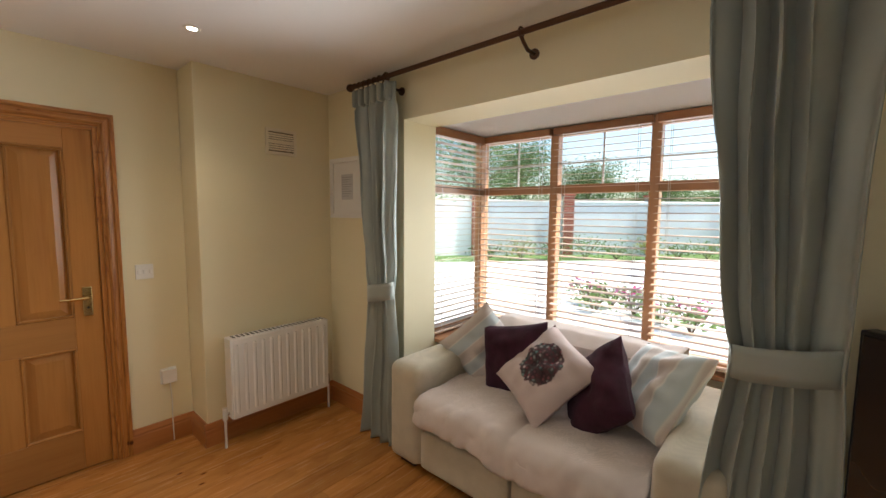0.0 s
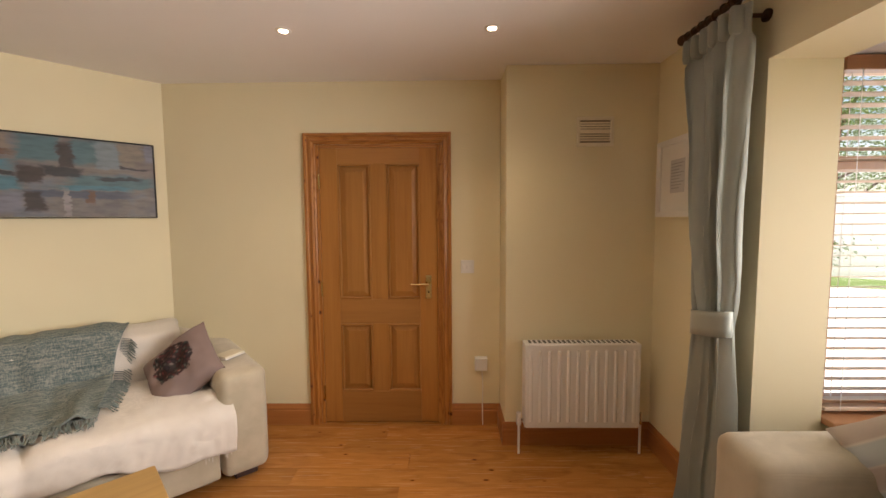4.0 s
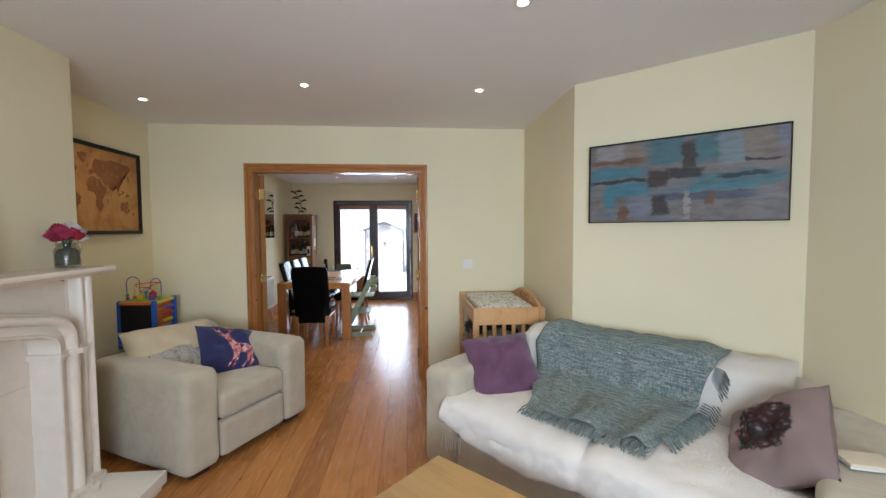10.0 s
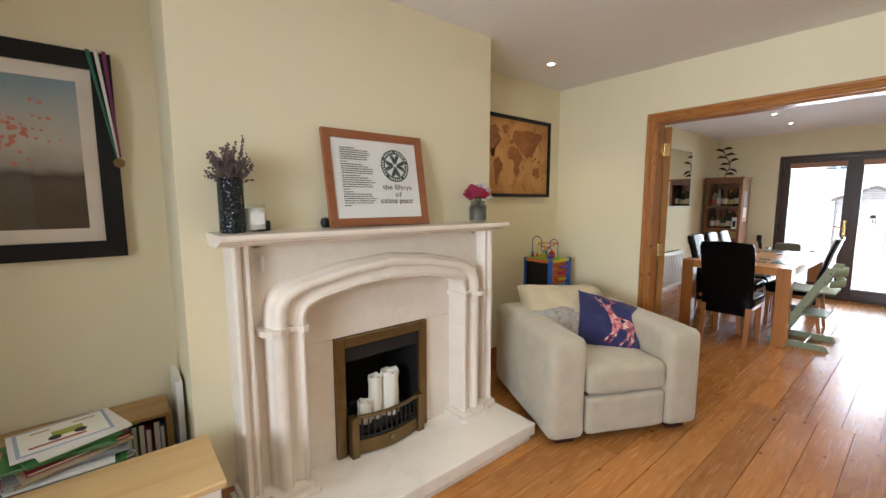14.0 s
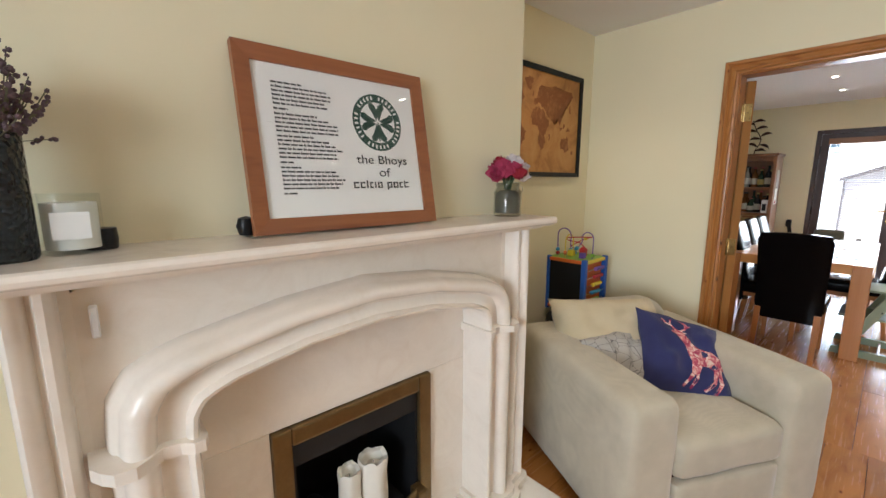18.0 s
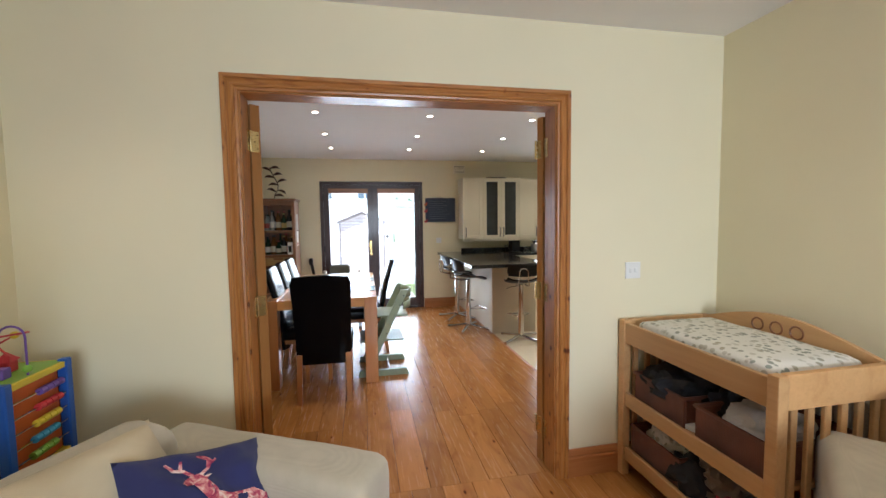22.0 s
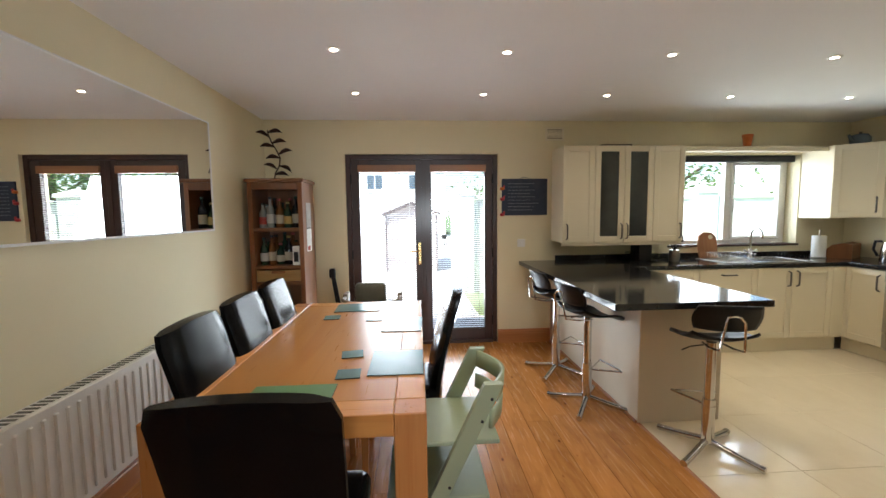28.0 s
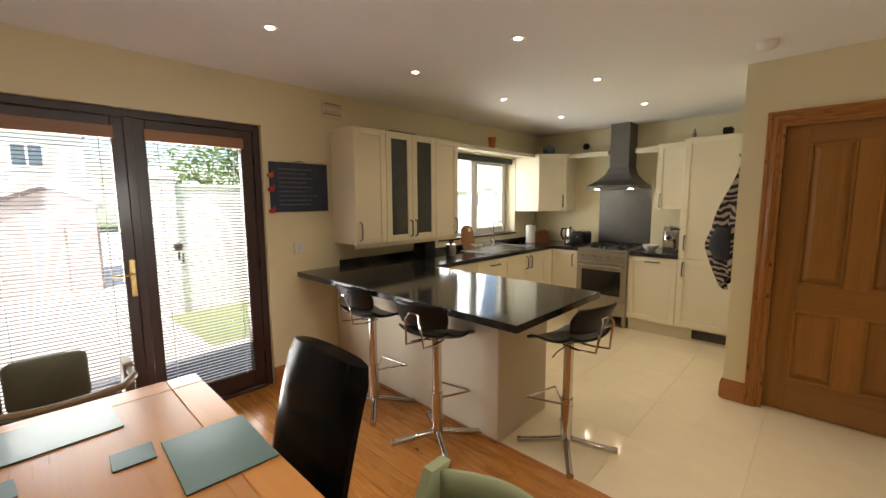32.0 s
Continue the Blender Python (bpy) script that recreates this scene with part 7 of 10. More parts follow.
for k, (pts, n) in enumerate((([(0.11, 0.06, 0.368), (0.115, 0.06, 0.5)] + arc((0.065, 0.06, 0.51), 0.05, 0, 180, 10) + [(0.015, 0.06, 0.44), (-0.02, 0.04, 0.425), (-0.045, 0.02, 0.47)] + arc((-0.085, 0.02, 0.5), 0.04, 0, 180, 10)[::1] + [(-0.125, 0.02, 0.368)], "purple"),
                              ([(0.09, -0.06, 0.368), (0.09, -0.07, 0.42), (0.0, -0.11, 0.48), (-0.08, -0.06, 0.5), (-0.06, 0.05, 0.51), (0.04, 0.08, 0.5), (0.07, 0.0, 0.47), (0.0, -0.04, 0.455), (-0.06, 0.0, 0.43), (-0.05, 0.0, 0.368)], "red"),
                              ([(0.03, 0.1, 0.368), (0.03, 0.1, 0.47)] + arc((0.03, 0.05, 0.47), 0.05, 0, 180, 8, "yz") + [(0.03, 0.0, 0.368)], "yellow"))):
    part("bead_wire", pipe(pts, 0.0038, 6), M_TOY[n], ac, smooth=True)
for x, y, z, n in ((0.11, 0.06, 0.385, "red"), (0.112, 0.06, 0.41, "sky"), (-0.125, 0.02, 0.39, "green"), (0.0, -0.11, 0.48, "yellow"), (0.03, 0.1, 0.40, "orange"), (-0.02, 0.04, 0.43, "sky")):
    b = bmesh.new()
    bmesh.ops.create_uvsphere(b, u_segments=12, v_segments=8, radius=0.014, matrix=pose(x, y, z))
    part("bead", b, M_TOY[n], ac, smooth=True)
for x, y, n, s in ((-0.03, -0.03, "red", 0.02), (0.03, 0.02, "yellow", 0.02), (0.06, -0.05, "sky", 0.02), (-0.07, 0.05, "purple", 0.018)):
    part("toy_block", box(x - s, x + s, y - s, y + s, 0.3685, 0.3685 + 2 * s, 0.003), M_TOY[n], ac)
part("toy_roof", turned([(0.034, 0), (0.001, 0.03)], 4, m=pose(-0.03, -0.03, 0.409, 0, 0, 45)), M_TOY["red"], ac)

# ---- changing table ----
CHT = pose(-1.22, -2.745, 0, 0, 0, 90)
cg = thing("changing_table", CHT, "beech changing table with two open shelves", "changing table")
for x in (-0.41, 0.41):
    for y in (0.025, 0.525):
        part("leg", box(x - 0.022, x + 0.022, y - 0.022, y + 0.022, 0, 0.86, 0.005, 2), M_BEECH, cg)
    part("end_rail", box(x - 0.013, x + 0.013, 0.047, 0.503, 0.735, 0.862, 0.004, 2), M_BEECH, cg)
    part("end_rail", box(x - 0.013, x + 0.013, 0.047, 0.503, 0.09, 0.15, 0.004), M_BEECH, cg)
    for k in range(6):
        y = 0.09 + 0.074 * k
        part("spindle", box(x - 0.009, x + 0.009, y - 0.014, y + 0.014, 0.15, 0.735, 0.003), M_BEECH, cg)
part("front_rail", box(-0.388, 0.388, 0.012, 0.035, 0.735, 0.845, 0.005, 2), M_BEECH, cg)
bk = [(-0.388, 0.735), (0.388, 0.735), (0.388, 0.86)] + [(0.388 - 0.776 * i / 16, 0.86 + 0.085 * math.sin(math.pi * i / 16)) for i in range(1, 16)] + [(-0.388, 0.86)]
b = bmesh.new()
lo, hi = [b.verts.new((x, 0.515, z)) for x, z in bk], [b.verts.new((x, 0.537, z)) for x, z in bk]
b.faces.new(lo)
b.faces.new(hi[::-1])
for i in range(len(bk)):
    j = (i + 1) % len(bk)
    b.faces.new((lo[i], lo[j], hi[j], hi[i]))
part("back_rail", b, M_BEECH, cg)
for x in (-0.09, 0.0, 0.09):
    part("round_hole", pipe(arc((x, 0.514, 0.885), 0.028, 0, 360, 18)[:-1], 0.004, 6, True), M_SHELF, cg)
part("top_board", box(-0.40, 0.40, 0.03, 0.515, 0.76, 0.775), M_BEECH, cg)
for z in (0.12, 0.42):
    part("shelf", box(-0.395, 0.395, 0.03, 0.515, z, z + 0.016, 0.002), M_BEECH, cg)
    part("shelf_lip", box(-0.388, 0.388, 0.012, 0.03, z - 0.03, z + 0.045, 0.004), M_BEECH, cg)


def leafprint():
    m, nt, ln, bs = nodes_of("leaf_print_cotton")
    v = coords(nt, ln)
    vo = nt.new("ShaderNodeTexVoronoi")
    vo.inputs["Scale"].default_value = 34.0
    ln.new(v, vo.inputs["Vector"])
    a = ramp(nt, ln, vo.outputs["Distance"], [(0.34, (1, 1, 1)), (0.42, (0, 0, 0))])
    c = ramp(nt, ln, vo.outputs["Color"], [(0.3, (0.26, 0.28, 0.24)), (0.55, (0.40, 0.37, 0.28)), (0.8, (0.58, 0.56, 0.50))])
    ln.new(blend(nt, ln, a, (0.72, 0.70, 0.64), c), bs.inputs["Base Color"])
    bs.inputs["Roughness"].default_value = 0.7
    return m


mt = thing("changing_mat", CHT @ pose(0, 0.275, 0.776), "padded changing mat with a grey leaf print", "mat")
part("pad", soft(0.72, 0.44, 0.075, 0.035, 0.012, 10, 0.004, 2, (0, 0, 0.052)), leafprint(), mt, smooth=True)
M_WICKER = weave("brown_wicker", (0.13, 0.036, 0.018), (0.22, 0.068, 0.034), 90, 0.6, 0.9, 9, 0.5)


def basket(m, w, d, h, label):
    k = thing("basket", m, label, "basket", "wicker baskets")
    for x0, x1, y0, y1 in ((-w / 2, w / 2, -d / 2, -d / 2 + 0.012), (-w / 2, w / 2, d / 2 - 0.012, d / 2), (-w / 2, -w / 2 + 0.012, -d / 2 + 0.012, d / 2 - 0.012), (w / 2 - 0.012, w / 2, -d / 2 + 0.012, d / 2 - 0.012)):
        part("side", box(x0, x1, y0, y1, 0, h, 0.004), M_WICKER, k)
    part("bottom", box(-w / 2 + 0.01, w / 2 - 0.01, -d / 2 + 0.01, d / 2 - 0.01, 0, 0.01), M_WICKER, k)
    part("rim", pipe([(-w / 2, -d / 2, h), (w / 2, -d / 2, h), (w / 2, d / 2, h), (-w / 2, d / 2, h)], 0.009, 8, True), M_WICKER, k, smooth=True)
    return k


def crumpled(name, m, r, mat, label, seed, sq=(1, 1, 0.6)):
    b = bmesh.new()
    bmesh.ops.create_icosphere(b, subdivisions=4, radius=r)
    for v in b.verts:
        n = v.co.normalized()
        v.co *= 1 + 0.35 * noise.noise(n * 2.2 + Vector((seed, 0, 0))) + 0.16 * noise.noise(n * 6 + Vector((0, seed, 0)))
        v.co = Vector((v.co.x * sq[0], v.co.y * sq[1], max(v.co.z, -r * 0.6) * sq[2]))
    return solid(name, b, mat, label, "cloth", "", True, m)


for x, z, lab in ((-0.2, 0.4365, "brown wicker basket of baby things on the upper shelf"), (0.2, 0.4365, "brown wicker basket of white cloths on the upper shelf"), (-0.22, 0.1365, "brown wicker basket on the lower shelf")):
    basket(CHT @ pose(x, 0.26, z), 0.34, 0.40, 0.14, lab)
M_DARKCLOTH = plain("black_cloth", (0.02, 0.02, 0.024), 0.85, relief=0.4)
crumpled("dark_cloth", CHT @ pose(-0.2, 0.2, 0.565), 0.13, M_DARKCLOTH, "crumpled black cloth in the wicker basket", 1, (1.2, 1.25, 0.75))
crumpled("dark_cloth", CHT @ pose(0.02, 0.3, 0.525), 0.12, M_DARKCLOTH, "dark bundle between the baskets on the upper shelf", 7, (0.7, 1.2, 0.9))
crumpled("white_cloth", CHT @ pose(0.2, 0.24, 0.55), 0.12, M_THROW, "crumpled white cloths in the wicker basket", 2, (1.2, 1.2, 0.7))
crumpled("patterned_bag", CHT @ pose(-0.24, 0.22, 0.25), 0.12, leafprint(), "patterned cloth bag in the lower basket", 3, (1.1, 1.2, 0.8))
crumpled("dark_bag", CHT @ pose(-0.03, 0.12, 0.20), 0.10, M_DARKCLOTH, "slack black bag hanging over the lower shelf", 9, (1.2, 0.9, 0.9))
crumpled("grey_bag", CHT @ pose(0.08, 0.22, 0.23), 0.11, plain("grey_plastic_bag", (0.21, 0.17, 0.13), 0.35, var=0.2, big=20), "crumpled grey plastic bag on the lower shelf", 4, (1.1, 1.2, 0.9))
crumpled("blue_cloth", CHT @ pose(0.30, 0.16, 0.20), 0.10, M_TOY["blue"], "bright blue folded cloth on the lower shelf", 5, (1.1, 1.2, 0.7))
crumpled("red_cloth", CHT @ pose(0.19, 0.10, 0.185), 0.075, M_TOY["red"], "red cloth on the lower shelf", 6, (1.1, 1.2, 0.7))
cb = thing("white_cable_box", CHT @ pose(0.0, 0.13, 0.4365, 0, 0, 12), "small white device with a loop of cable", "device")
part("body", box(-0.06, 0.06, -0.05, 0.05, 0, 0.025, 0.006, 2), M_WHITE, cb)
part("cable", pipe([(0.06, 0, 0.012), (0.09, -0.02, 0.03), (0.12, 0.0, 0.04), (0.11, 0.04, 0.02), (0.07, 0.05, 0.012)], 0.003, 6), M_WHITE, cb, smooth=True)
radiator(pose(-1.79, -2.80, 0.20, 0, 0, 90), 0.74, 0.50, "white panel radiator behind the changing table", 0.06)

# ---- downlights ----
LIVING = [(-1.97, -0.07), (-1.97, 0.96), (-1.24, -1.09), (-1.24, -0.07), (-1.24, 0.96), (-0.08, -2.13), (-1.24, -2.15), (-0.08, -1.09), (-0.08, -0.07), (1.15, -2.5)]
KITCHEN = [(x, y) for y in (-4.19, -5.06) for x in (0.53, -0.51, -1.54)] + [(x, y) for y in (-5.95, -6.81) for x in (0.53, -0.51, -1.55, -2.64, -3.73)]
first = None
for k, (x, y) in enumerate(LIVING + KITCHEN):
    z = Z_CEIL - 0.003 if k >= len(LIVING) else Z_CEIL
    if first is None:
        first = thing("downlight", pose(x, y, z), "small recessed ceiling downlight, lit, with a white rim", "downlight", "ceiling downlights")
        part("rim", turned([(0.021, -0.001), (0.025, -0.005), (0.036, -0.004), (0.040, -0.0005), (0.021, -0.0004)], 24), M_WHITE, first, smooth=True)
        part("lamp", turned([(0.001, -0.0025), (0.0205, -0.0025), (0.0205, -0.0012), (0.001, -0.0012)], 20), M_LAMP, first)
    else:
        copy_thing(first, pose(x, y, z))
    sp_ = new("downlight_beam", bpy.data.lights.new("downlight_beam", "SPOT"))
    sp_.data.energy, sp_.data.spot_size, sp_.data.spot_blend, sp_.data.shadow_soft_size = DOWN, radians(112), 0.95, 0.03
    sp_.data.color = (1.0, 0.83, 0.62)
    sp_.matrix_world = look((x, y, z - 0.02), (x, y, 0))
sd = thing("smoke_detector", pose(-2.62, -4.93, Z_CEIL - 0.003), "round white smoke detector on the ceiling", "smoke detector")
part("body", turned([(0.001, -0.045), (0.035, -0.044), (0.05, -0.03), (0.055, -0.012), (0.055, 0.0), (0.001, 0.0)], 24), M_WHITE, sd, smooth=True)

# ---- garden doors ----
fd = new("door_5")
tagged(fd, "dark brown glazed garden doors with blinds, closed", "door", "", "structure")
YF = Y_END - 0.06
for x0, x1 in ((FD_L, FD_L + 0.05), (FD_R - 0.05, FD_R)):
    part("door_frame", box(x0, x1, YF - 0.08, YF + 0.02, 0.0, FD_T, 0.004), M_WENGE, fd)
part("door_frame", box(FD_L + 0.05, FD_R - 0.05, YF - 0.08, YF + 0.02, FD_T - 0.05, FD_T, 0.004), M_WENGE, fd)
part("door_threshold", box(FD_L + 0.05, FD_R - 0.05, YF - 0.08, YF + 0.04, 0.0, 0.03, 0.004), M_WENGE, fd)
MID = -0.02
for x0, x1, s in ((FD_L + 0.052, MID - 0.002, 1), (MID + 0.002, FD_R - 0.052, -1)):
    lf = new("leaf")
    lf.parent = fd
    st = 0.085
    for a, c in ((x0, x0 + st), (x1 - st, x1)):
        part("stile", box(a, c, YF - 0.05, YF + 0.01, 0.032, FD_T - 0.052, 0.004), M_WENGE, lf)
    for z0, z1 in ((0.032, 0.15), (FD_T - 0.052 - 0.10, FD_T - 0.052)):
        part("rail", box(x0 + st, x1 - st, YF - 0.05, YF + 0.01, z0, z1, 0.004), M_WENGE, lf)
    gl = part("pane", box(x0 + st, x1 - st, YF - 0.03, YF - 0.022, 0.15, FD_T - 0.152), M_GLASS, lf)
    gl.visible_shadow = False
    venetian(pose(x1 - st + 0.012, YF + 0.018, 0, 0, 0, 180), x1 - x0 - 2 * st + 0.024, 0.155, 1.945, "slim slatted blind on a garden door, slats open", M_BLIND2, 0.0225, 0.022, 12.0, 0.075, 0.034, True, M_BLINDHEAD)
    for z in (0.25, 1.0, 1.8):
        part("hinge", rod((x1 + 0.004 if s < 0 else x0 - 0.004, YF + 0.016, z - 0.05), (x1 + 0.004 if s < 0 else x0 - 0.004, YF + 0.016, z + 0.05), 0.008), M_IRON, fd)
part("astragal", box(MID - 0.025, MID + 0.025, YF + 0.011, YF + 0.02, 0.035, FD_T - 0.056, 0.003), M_WENGE, fd)
hp = part("door_handle", box(MID + 0.028, MID + 0.062, YF + 0.011, YF + 0.02, 0.88, 1.12, 0.004, 2), M_BRASS, fd, "brass lever handle")
part("lever", pipe([(MID + 0.045, YF + 0.018, 1.03), (MID + 0.045, YF + 0.06, 1.03), (MID + 0.075, YF + 0.066, 1.03), (MID + 0.15, YF + 0.062, 1.028)], 0.008, 8), M_BRASS, hp, smooth=True)
ky = thing("key_holder", pose(MID - 0.22, YF - 0.015, 1.18), "round grey suction hook with keys on the door glass", "hook")
part("disc", turned([(0.001, 0.0), (0.026, 0.001), (0.03, 0.006), (0.001, 0.01)], 18, m=pose(0, 0.0, 0, -90)), plain("grey_rubber", (0.25, 0.26, 0.25), 0.5), ky, smooth=True)
part("key", box(-0.006, 0.006, 0.004, 0.008, -0.09, -0.035), M_IRON, ky)
part("key", box(-0.03, -0.02, 0.004, 0.008, -0.11, -0.055), M_IRON, ky)

# ---- dining table and chairs ----
tb = thing("dining_table", pose(0.5, -5.62, 0), "large oak dining table with square legs", "table")
W2, L2 = 0.465, 0.88
part("tabletop", box(-W2 + 0.11, W2 - 0.11, -L2 + 0.11, L2 - 0.11, 0.72, 0.76, 0.002), M_TABLE, tb)
for s in (-1, 1):
    part("edge_board", box(s * W2 if s < 0 else s * (W2 - 0.109), s * (W2 - 0.109) if s < 0 else s * W2, -L2 + 0.11, L2 - 0.11, 0.68, 0.7605, 0.003), M_TABLE, tb)
    part("end_board", box(-W2 + 0.11, W2 - 0.11, s * L2 if s < 0 else L2 - 0.109, -L2 + 0.109 if s < 0 else L2, 0.68, 0.7605, 0.003), timber("table_oak_end", (0.56, 0.27, 0.08), (0.46, 0.195, 0.052), 0, 0.3, 0.7, rand=5.0, coat=0.1), tb)
    for t in (-1, 1):
        part("leg", box(s * (W2 - 0.055) - 0.055, s * (W2 - 0.055) + 0.055, t * (L2 - 0.055) - 0.055, t * (L2 - 0.055) + 0.055, 0, 0.7605, 0.004), M_TABLELEG, tb)


def dining_chair():
    """A high-backed leather chair facing -y, its back at y = 0.2."""
    c = thing("dining_chair", I4, "black leather high-backed dining chair with oak legs", "chair", "chairs round the dining table")
    part("seat", soft(0.44, 0.44, 0.11, 0.04, 0.012, 9, 0.003, 1, (0, -0.02, 0.43)), M_LEATHER, c, smooth=True)
    b = bmesh.new()
    n = 14
    fr, bk = [], []
    for i in range(n + 1):
        z = 0.30 + 0.70 * i / n
        w = 0.205 + 0.018 * i / n - (0.02 if i == n else 0)
        y = 0.19 + 0.02 * (i / n) + 0.11 * max(0, (z - 0.45) / 0.55) ** 1.4
        t = 0.075 - 0.02 * (i / n)
        rowf, rowb = [], []
        for j in range(9):
            u = j / 4 - 1
            e = (1 - abs(u) ** 6) ** 0.5 if abs(u) < 1 else 0.0
            zz = z + (0.012 * (1 - u * u) if i == n else 0)
            rowf.append(b.verts.new((w * u, y - t * (0.3 + 0.35 * e), zz)))
            rowb.append(b.verts.new((w * u, y + t * (0.05 + 0.25 * e), zz)))
        fr.append(rowf)
        bk.append(rowb)
    for g, flip in ((fr, False), (bk, True)):
        for a, d in zip(g, g[1:]):
            for j in range(8):
                q = (a[j], a[j + 1], d[j + 1], d[j])
                b.faces.new(q[::-1] if flip else q)
    for i in range(n):
        for j in (0, 8):
            b.faces.new((fr[i][j], fr[i + 1][j], bk[i + 1][j], bk[i][j]))
    for j in range(8):
        b.faces.new((fr[n][j], fr[n][j + 1], bk[n][j + 1], bk[n][j]))
        b.faces.new((fr[0][j], bk[0][j], bk[0][j + 1], fr[0][j + 1]))
    bmesh.ops.bevel(b, geom=[e for e in b.edges if len(e.link_faces) == 2 and e.calc_face_angle(0) > 1.0], offset=0.014, segments=3, affect="EDGES")
    part("backrest", b, M_LEATHER, c, smooth=True)
    part("seat_frame", box(-0.2, 0.2, -0.21, 0.19, 0.345, 0.385, 0.004), M_TABLELEG, c)
    for x in (-0.185, 0.185):
        for y, dy in ((-0.205, -0.005), (0.19, 0.05)):
            b = bmesh.new()
            lo = [b.verts.new((x + a * 0.016, y + dy + d * 0.016, 0)) for a, d in ((-1, -1), (1, -1), (1, 1), (-1, 1))]
            hi = [b.verts.new((x + a * 0.021, y + d * 0.021, 0.38)) for a, d in ((-1, -1), (1, -1), (1, 1), (-1, 1))]
            b.faces.new(lo[::-1])
            b.faces.new(hi)
            for k in range(4):
                b.faces.new((lo[k], lo[(k + 1) % 4], hi[(k + 1) % 4], hi[k]))
            part("leg", b, M_TABLELEG, c)
    return c


first_chair = dining_chair()
first_chair.matrix_basis = pose(0.46, -4.66, 0, 0, 0, 0)
for x, y, a in ((0.665, -5.10, -90), (0.665, -5.57, -90), (0.665, -6.03, -90), (0.15, -5.74, 91)):
    copy_thing(first_chair, pose(x, y, 0, 0, 0, a))

# green adjustable chair
M_SAGE = plain("sage_green_paint", (0.30, 0.36, 0.24), 0.45, var=0.05)
tt = thing("high_chair", pose(0.05, -5.10, 0), "sage green adjustable wooden high chair", "chair")
for s in (-1, 1):
    y = s * 0.205
    b = bmesh.new()
    side = [(0.14, 0.0), (0.075, 0.0), (-0.305, 0.785), (-0.235, 0.785)]
    lo, hi = [b.verts.new((x, y - 0.016, z)) for x, z in side], [b.verts.new((x, y + 0.016, z)) for x, z in side]
    b.faces.new(lo)
    b.faces.new(hi[::-1])
    for k in range(4):
        b.faces.new((lo[k], lo[(k + 1) % 4], hi[(k + 1) % 4], hi[k]))
    up = part("upright", b, M_SAGE, tt)
    b = bmesh.new()
    q = [(0.16, 0.0), (-0.30, 0.0), (-0.275, 0.055), (0.15, 0.055)]
    lo, hi = [b.verts.new((x, y - 0.018, z)) for x, z in q], [b.verts.new((x, y + 0.018, z)) for x, z in q]
    b.faces.new(lo)
    b.faces.new(hi[::-1])
    for k in range(4):
        b.faces.new((lo[k], lo[(k + 1) % 4], hi[(k + 1) % 4], hi[k]))
    part("foot", b, M_SAGE, tt)
    for x, z in ((-0.262, 0.73), (-0.225, 0.645), (-0.10, 0.39)):
        part("screw", rod((x, y + s * 0.0155, z), (x, y + s * 0.019, z), 0.006, 10), M_IRON, up)
for z, x0, x1 in ((0.535, -0.30, 0.10), (0.31, -0.26, 0.14)):
    part("seat" if z > 0.5 else "footrest", box(x0, x1, -0.188, 0.188, z, z + 0.018, 0.006, 2), M_SAGE, tt)
for z, h in ((0.60, 0.065), (0.70, 0.075)):
    b = sheet(lambda u, v: Vector((-0.272 - 0.075 * math.sin(math.pi * u) + 0.42 * (0.785 - z - h * v) * 0.15, -0.19 + 0.38 * u, z + h * v)), 14, 2)
    ob = part("back_slat", b, M_SAGE, tt, smooth=True)
    thick(ob, 0.014)
part("cross_bar", rod((-0.12, -0.19, 0.03), (-0.12, 0.19, 0.03), 0.009), M_STEEL, tt)
part("cross_bar", rod((0.04, -0.19, 0.15), (0.04, 0.19, 0.15), 0.009), M_STEEL, tt)
# grey baby chair at the far end
M_TAUPE = plain("taupe_plastic", (0.24, 0.20, 0.15), 0.5, var=0.06)
hc = thing("baby_chair", pose(0.44, -6.86, 0), "taupe baby chair with a padded back at the table end", "chair")
for s in (-1, 1):
    part("upright", box(s * 0.23 - 0.02, s * 0.23 + 0.02, -0.12, 0.0, 0, 0.755, 0.01, 2), M_TAUPE, hc)
    part("foot", box(s * 0.23 - 0.022, s * 0.23 + 0.022, -0.22, 0.26, 0, 0.04, 0.01, 2), M_TAUPE, hc)
    part("arm_rail", pipe([(s * 0.23, -0.05, 0.725), (s * 0.235, 0.08, 0.72), (s * 0.19, 0.15, 0.71), (s * 0.08, 0.17, 0.705), (0, 0.175, 0.705)], 0.016, 8), M_TAUPE, hc, smooth=True)
part("seat", box(-0.21, 0.21, -0.18, 0.15, 0.52, 0.545, 0.01, 2), M_TAUPE, hc)
part("back_pad", soft(0.27, 0.07, 0.22, 0.035, 0, 7, 0.006, 2, (0.03, -0.13, 0.715)), weave("grey_green_cloth", (0.10, 0.10, 0.075), (0.14, 0.135, 0.10), 400), hc, smooth=True)

